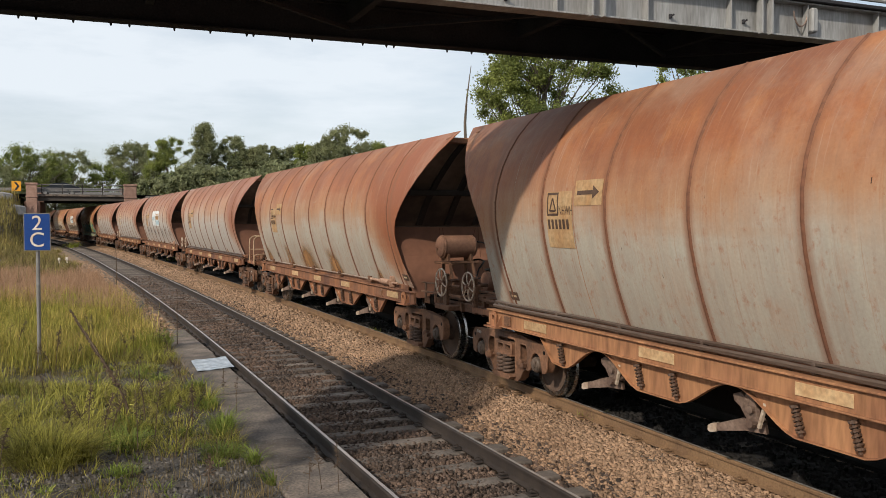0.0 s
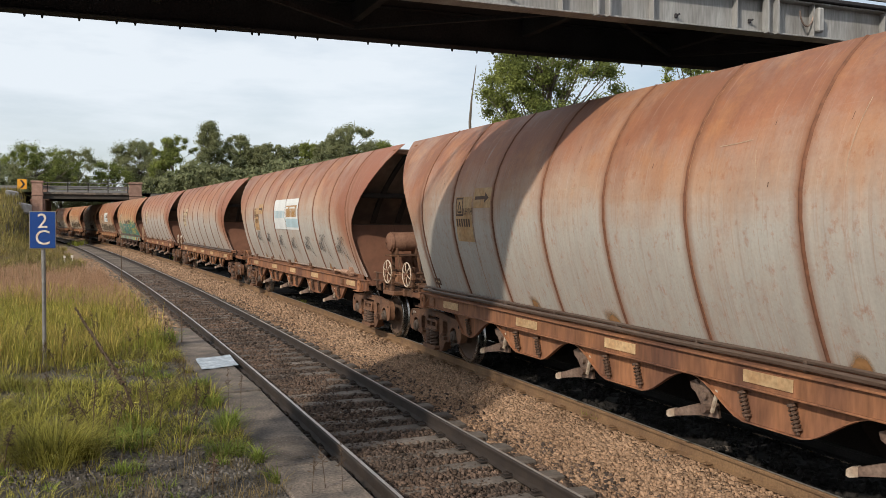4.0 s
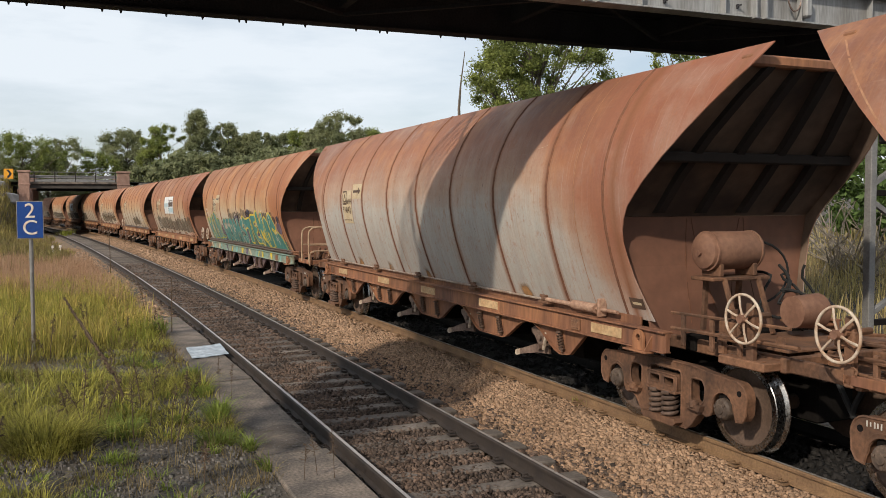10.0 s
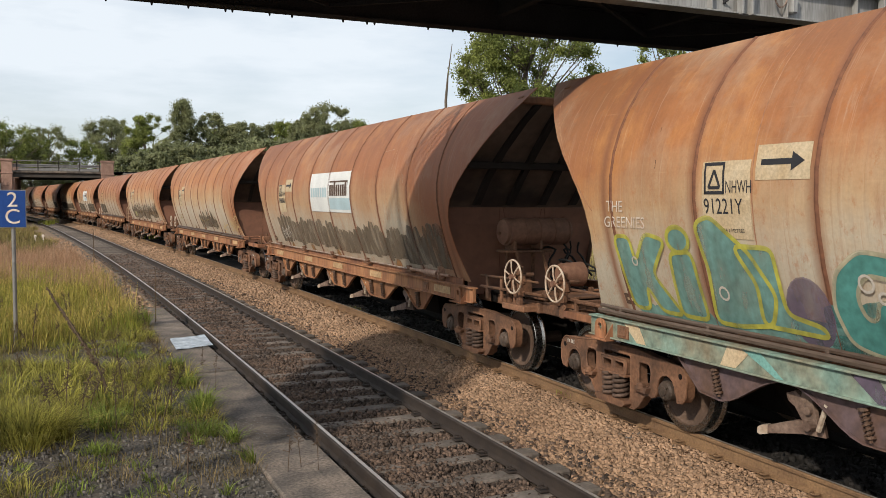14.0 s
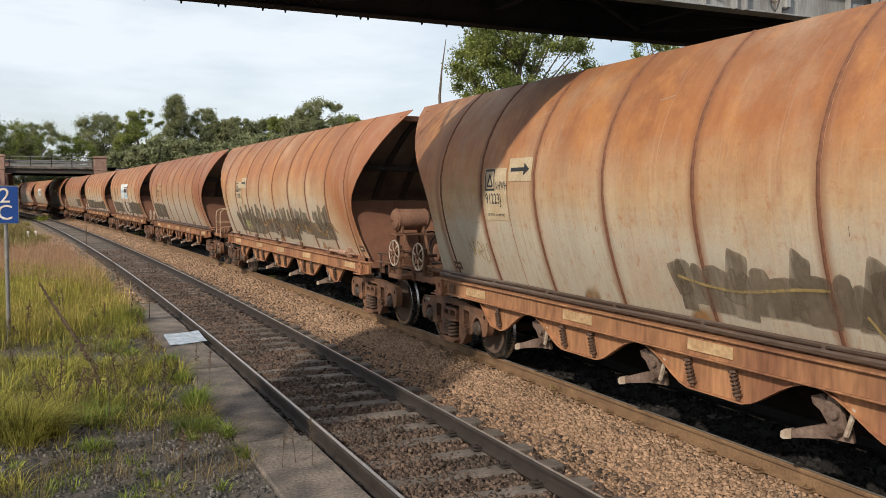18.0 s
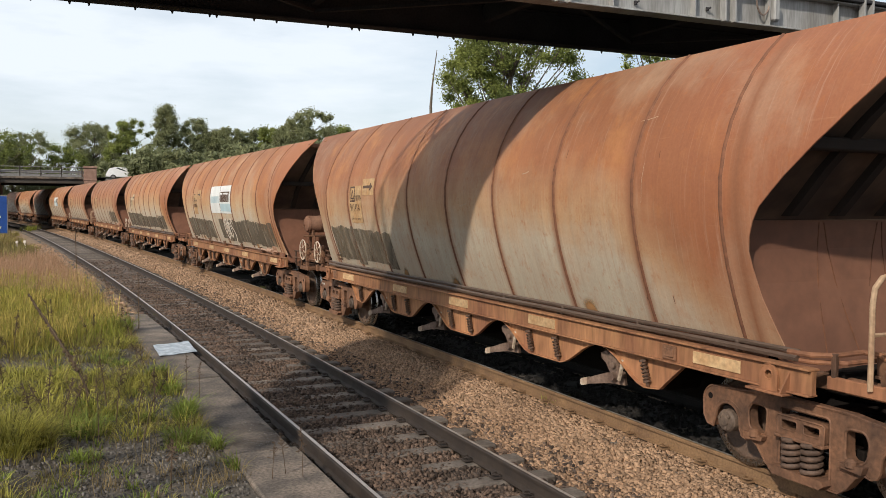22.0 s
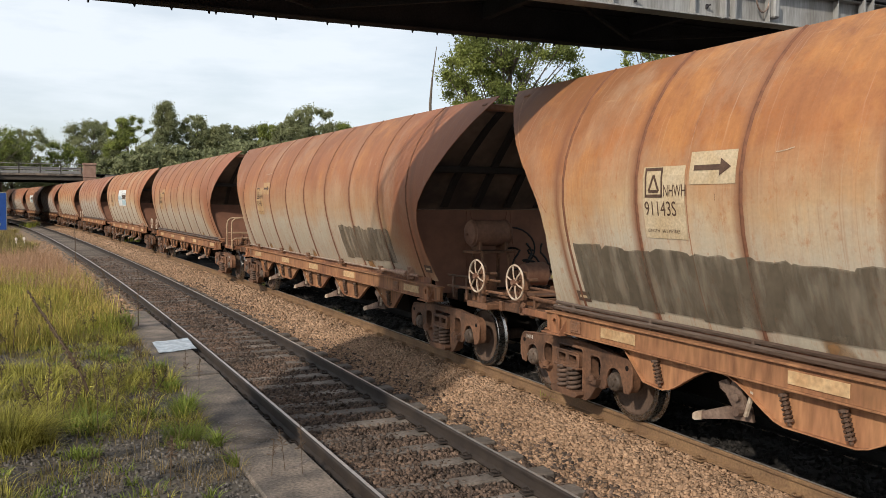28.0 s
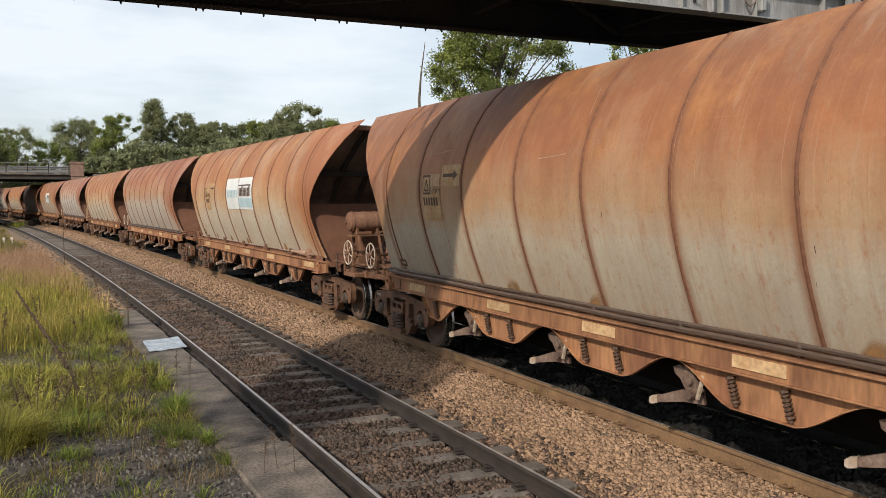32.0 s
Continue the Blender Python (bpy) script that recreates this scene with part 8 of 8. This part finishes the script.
for y, z, r in ((2.62, 1.86, .075), (2.48, 1.76, .05), (2.05, 1.88, .045), (1.95, 1.86, .045), (1.45, 1.86, .045), (1.32, 1.80, .085), (1.30, 1.62, .04), (0.98, 1.78, .04), (0.86, 1.82, .09), (-0.10, 1.70, .05), (-0.06, 1.44, .05), (-0.18, 1.40, .085), (-0.52, 1.46, .04), (-0.66, 1.42, .13),
                (-0.92, 1.86, .075), (-1.10, 1.85, .045), (-2.36, 1.50, .08), (-2.78, 1.55, .10), (-2.93, 1.50, .05), (-2.95, 1.38, .06), (-4.95, 1.66, .12), (-4.80, 1.56, .06), (-4.98, 1.46, .05), (4.25, 1.62, .07), (5.55, 1.84, .05)):
    put("paint_ring", band(ellipse(2 * r, 2 * r, 14), 0.011, M_CHALK, y, z, 0.0230), gw)
for line in (((0, 0), (.10, .12), (.22, .14)), ((.04, .02), (.06, -.2)), ((.9, .1), (1.05, -.06), (1.0, -.26))):
    put("spray_highlight", scrawl(line, 0.016, M_WHITE, 0.42, 2.12, 0.0225), gw)
    put("spray_highlight", scrawl(line, 0.018, M_WHITE, -3.48, 2.24, 0.0225), gw)
put("marking", text_mark("THE", 0.17, M_WHITE, 5.95, 2.36, 0.010, 0.2), gw)
put("marking", text_mark("GREENIES", 0.17, M_WHITE, 6.02, 2.19, 0.010, 0.2), gw)
for o in [o for o in gw.children if o.name.split(".")[0] in ("side_sill", "skirt")]:
    if o.data.vertices[0].co.x < 0:
        o.data = o.data.copy()
        o.data.materials[0] = M_TEAL_P if o.name.startswith("side_sill") else M_MAUVE_G
        o["label"] = "teal sprayed side sill" if o.name.startswith("side_sill") else "sooty mauve-brown skirt plate"
for i in range(14):
    rr = random.Random(90 + i)
    y = -5.9 + 0.85 * i + rr.uniform(-0.3, 0.3)
    a, b = rr.uniform(0.05, 0.3), rr.uniform(-0.3, 0.3)
    g = Mesh().add([(-1.258, y, 0.935), (-1.258, y + a, 0.935), (-1.258, y + b + a + rr.uniform(0, 0.15), 1.125), (-1.258, y + b, 1.125)], [(0, 1, 2, 3)])
    put("spray_flash", g.done("spray_flash", (M_YELLOW, M_CREAM, M_PURPLE, M_PALE_TEAL)[rr.randrange(4)]), gw)

# nicks, scratches and pale drips in the paint
M_NICK = mat("dark_rust_nick", (0.085, 0.042, 0.028), 0.85, var=0.3, bump=0.05)
M_SCRATCH = mat("pale_scratch", (0.50, 0.36, 0.25), 0.8, var=0.3, scale=6, bump=0.02)
for k in range(-1, 15):
    rr = random.Random(300 + k)
    for i in range(9):
        y, z, h = rr.uniform(-5.0, 5.6), rr.uniform(1.5, 3.4), rr.uniform(0.03, 0.09)
        put("nick", panel(rr.uniform(0.004, 0.009), h, M_NICK, y, z, 0.0035, 2), wagons[k], label="dark rust nick")
    for i in range(7):
        y, z, a, b = rr.uniform(-4.8, 5.4), rr.uniform(2.0, 3.5), rr.uniform(-0.10, 0.10), rr.uniform(0.15, 0.6)
        line = ((0, 0), (a * 0.4, b * 0.5), (a, b)) if i % 3 else ((0, 0), (b * 0.5, 0.01), (b, 0.03))
        put("scratch", scrawl(line, rr.uniform(0.0025, 0.006), M_SCRATCH, y, z, 0.0038), wagons[k], label="pale scratch")

# small stencils and date cards near the hopper foot
for k in wagons:
    y = -5.75 if k % 4 == 0 else 5.95
    put("date_card", panel(0.26, 0.12, M_INK_F, y, 1.33, 0.007, 2), wagons[k], label="dark stencilled date card")
    put("card_mark", panel(0.16, 0.03, M_CREAM, y - 0.05, 1.375, 0.010, 1), wagons[k])


# rust runs above the sill
def rust_run(k, y, w_, h):
    """A stain creeping up from the sill, thick at its foot and thinning towards its rim."""
    rr = random.Random(int(y * 100) + k)
    ph = rr.uniform(0, 6.28)
    us, vs = np.linspace(-1, 1, 15), np.linspace(0, 1, 9)
    rows, fades = [], []
    for v_ in vs:
        wide = 1 - 0.30 * v_ + 0.10 * math.sin(4 * v_ + ph)
        rows.append([skin(y + 0.06 * w_ * math.sin(5 * v_ + ph) + w_ / 2 * u * wide, 1.22 + h * 1.25 * v_, 0.0045) for u in us])
        fades += [max(0.0, min(1.0, 1.9 * (1 - abs(u) ** 2.2) * (1 - v_ ** 1.6) - 0.12)) for u in us]
    me = Mesh().sheet(rows).done("rust_run", M_RUN)
    me.attributes.new("fade", "FLOAT", "POINT").data.foreach_set("value", fades)
    put("rust_run", me, wagons[k], label="orange-brown rust run")


for y, w_, h in ((5.75, 0.7, 0.42), (3.2, 0.85, 0.5), (1.1, 1.7, 0.55), (-1.2, 1.3, 0.5), (-4.4, 0.4, 0.25)):
    rust_run(0, y, w_, h)
for k in range(1, 15):
    for y in (4.08, 2.21, 0.29, -3.3)[k % 2:]:
        rust_run(k, y + 0.1 * math.sin(k * 2.3), 0.36 + 0.08 * math.sin(k + y), 0.17)

# ---- stones of the ballast ----
def stones(name, s0, s1, o0, o1, n, size, z, m_, label, bias=1.0):
    s = s0 + (s1 - s0) * RNG.random(n) ** bias
    o = RNG.uniform(o0, o1, n)
    x = np.interp(s, LINE_S, LINE_X) + o * np.cos(np.interp(s, LINE_S, LINE_TH))
    y = np.interp(s, LINE_S, LINE_Y) + o * np.sin(np.interp(s, LINE_S, LINE_TH))
    zz = z(o) + RNG.uniform(-0.018, 0.020, n)
    cube = np.array([(-1, -1, -1), (1, -1, -1), (1, 1, -1), (-1, 1, -1), (-1, -1, 1), (1, -1, 1), (1, 1, 1), (-1, 1, 1)], float) * 0.5
    v = cube[None] * (size * RNG.uniform(0.55, 1.25, (n, 1, 3))) + RNG.normal(0, size * 0.14, (n, 8, 3))
    a, b = RNG.uniform(0, 6.283, n), RNG.normal(0, 0.6, n)
    ca, sa, cb, sb = np.cos(a)[:, None], np.sin(a)[:, None], np.cos(b)[:, None], np.sin(b)[:, None]
    vy, vz = v[..., 1] * cb - v[..., 2] * sb, v[..., 1] * sb + v[..., 2] * cb
    vx, vy = v[..., 0] * ca - vy * sa, v[..., 0] * sa + vy * ca
    p = np.stack([vx + x[:, None], vy + y[:, None], vz + zz[:, None]], -1).reshape(-1, 3)
    f = np.array([(4, 5, 6, 7), (0, 1, 5, 4), (1, 2, 6, 5), (2, 3, 7, 6), (3, 0, 4, 7)])
    q = (np.arange(n)[:, None, None] * 8 + f[None]).reshape(-1, 4)
    return tagged(new(name, np_mesh(name, p, q, m_)), label, "ballast", kind="stuff")


mid = lambda o: np.interp(o, (0.95, 1.25, 1.7, 2.2, 2.42, 2.9), (-0.205, -0.255, -0.310, -0.225, -0.188, -0.186))
stones("ballast_stone", 4, 17, 1.2, 2.84, 34000, 0.036, mid, M_STONE, "buff and pinkish crushed ballast stones between the tracks")
stones("ballast_stone", 17, 44, 1.2, 2.84, 12000, 0.055, mid, M_STONE, "buff crushed ballast stones between the tracks", 1.5)
stones("ballast_stone", 44, 90, 1.2, 2.84, 4500, 0.10, mid, M_STONE, "buff ballast stones between the tracks in the distance", 1.4)
stones("sooty_stone", 4, 30, 1.25, 1.9, 3200, 0.038, lambda o: mid(o) + 0.008, M_STONE_D, "dark stones mixed into the buff ballast", 1.3)
stones("sooty_stone", 4, 30, -0.50, 0.50, 6000, 0.030, lambda o: -0.166 - 0.06 * np.abs(o), M_STONE_D, "dark stones strewn over the sleepers of the near track", 1.2)
stones("coal_stone", 4, 30, 2.99, 4.32, 4200, 0.055, lambda o: o * 0 - 0.175, M_NEAR_BLACK, "coal-blackened ballast stones under the train", 1.4)
stones("sooty_stone", 4, 17, -0.70, 0.70, 19000, 0.031, lambda o: np.where(o > 0.05, -0.203, -0.188), M_STONE_D, "dark oily ballast stones between the near rails")
stones("sooty_stone", 4, 30, 0.80, 1.30, 3600, 0.055, mid, M_STONE_D, "dark ballast stones on the track shoulder", 1.3)
stones("sooty_stone", 17, 44, -0.70, 0.70, 7000, 0.055, lambda o: o * 0 - 0.199, M_STONE_D, "dark ballast stones between the near rails", 1.5)
stones("sooty_stone", 19.5, 44, -1.0, -0.8, 1500, 0.06, lambda o: o * 0 - 0.20, M_STONE_D, "dark ballast stones beside the near rail", 1.3)
stones("verge_stone", 19.6, 60, -4.2, -1.1, 5000, 0.06, lambda o: np.interp(o, (-1.6, -0.985), (-0.055, -0.17)), M_STONE, "reddish loose stones on the verge", 1.5)
n = 17000
lx, ly = keep(RNG.uniform(-3.5, 1.7, n), RNG.uniform(6.2, 17, n), 1.62)
g = np.stack([lx, ly], -1)
cube = np.array([(-1, -1, -1), (1, -1, -1), (1, 1, -1), (-1, 1, -1), (-1, -1, 1), (1, -1, 1), (1, 1, 1), (-1, 1, 1)], float) * 0.5
v = cube[None] * (0.026 * RNG.uniform(0.4, 1.3, (len(lx), 1, 3))) + np.stack([lx, ly, ground_height(lx, ly) + 0.004], -1)[:, None] + RNG.normal(0, 0.003, (len(lx), 8, 3))
f = np.array([(4, 5, 6, 7), (0, 1, 5, 4), (1, 2, 6, 5), (2, 3, 7, 6), (3, 0, 4, 7)])
tagged(new("gravel", np_mesh("gravel", v.reshape(-1, 3), (np.arange(len(lx))[:, None, None] * 8 + f[None]).reshape(-1, 4), M_GRAVEL)), "small grey gravel among the grass", "gravel", kind="stuff")

# ---- sleepers and rail clips ----
random.seed(3)
for tr, off, reach in ((tracks[0], 0.0, 112), (tracks[1], GAP, 60)):
    s = -14.0
    while s < reach:
        m = on_line(s, off, (-0.172 if off else -0.160) + random.uniform(-0.014, 0.002)) @ Matrix.Rotation(random.uniform(-0.025, 0.025), 4, "Z")
        put("sleeper", sl, tr, m @ Matrix.Translation((random.uniform(-0.04, 0.04), 0, 0)))
        if 3 < s < 24:
            for a in (-0.7525, 0.7525):
                for d in (-1, 1):
                    if off and not (a < 0 and d < 0):
                        continue
                    put("rail_clip", clip_far if off else clip, tr, on_line(s, off + a + d * 0.108, -0.157) @ Matrix.Rotation(0 if d > 0 else math.pi, 4, "Z") @ Matrix.Scale(0.78, 4))
        s += 0.61 + random.uniform(-0.03, 0.03)


def motions():
    """The train rolls towards and past the camera; the wheels turn."""
    beats = [0, 1 / 30, 2 / 30, *np.arange(0.5, 31.6, 0.5), 32 - 2 / 30, 32 - 1 / 30, 32]
    walk(car_dark, [(t, pose(-3.2 - 7.0 * t, 104.0, RZ + 0.77)) for t in beats])
    walk(car_white, [(t, pose(-2.7 + 7.0 * (t - 20.5), 107.0, RZ + 0.77, 0, 0, 180)) for t in beats])
    for k, w in wagons.items():
        walk(w, [(t, wagon_pose(k, t)) for t in beats])
    spin = np.arange(0, 32.051, 0.08)
    for k, ob, m in wheelsets:
        walk(ob, [(t, m @ Matrix.Rotation(gone(t) / 0.457, 4, "X")) for t in spin])


motions()
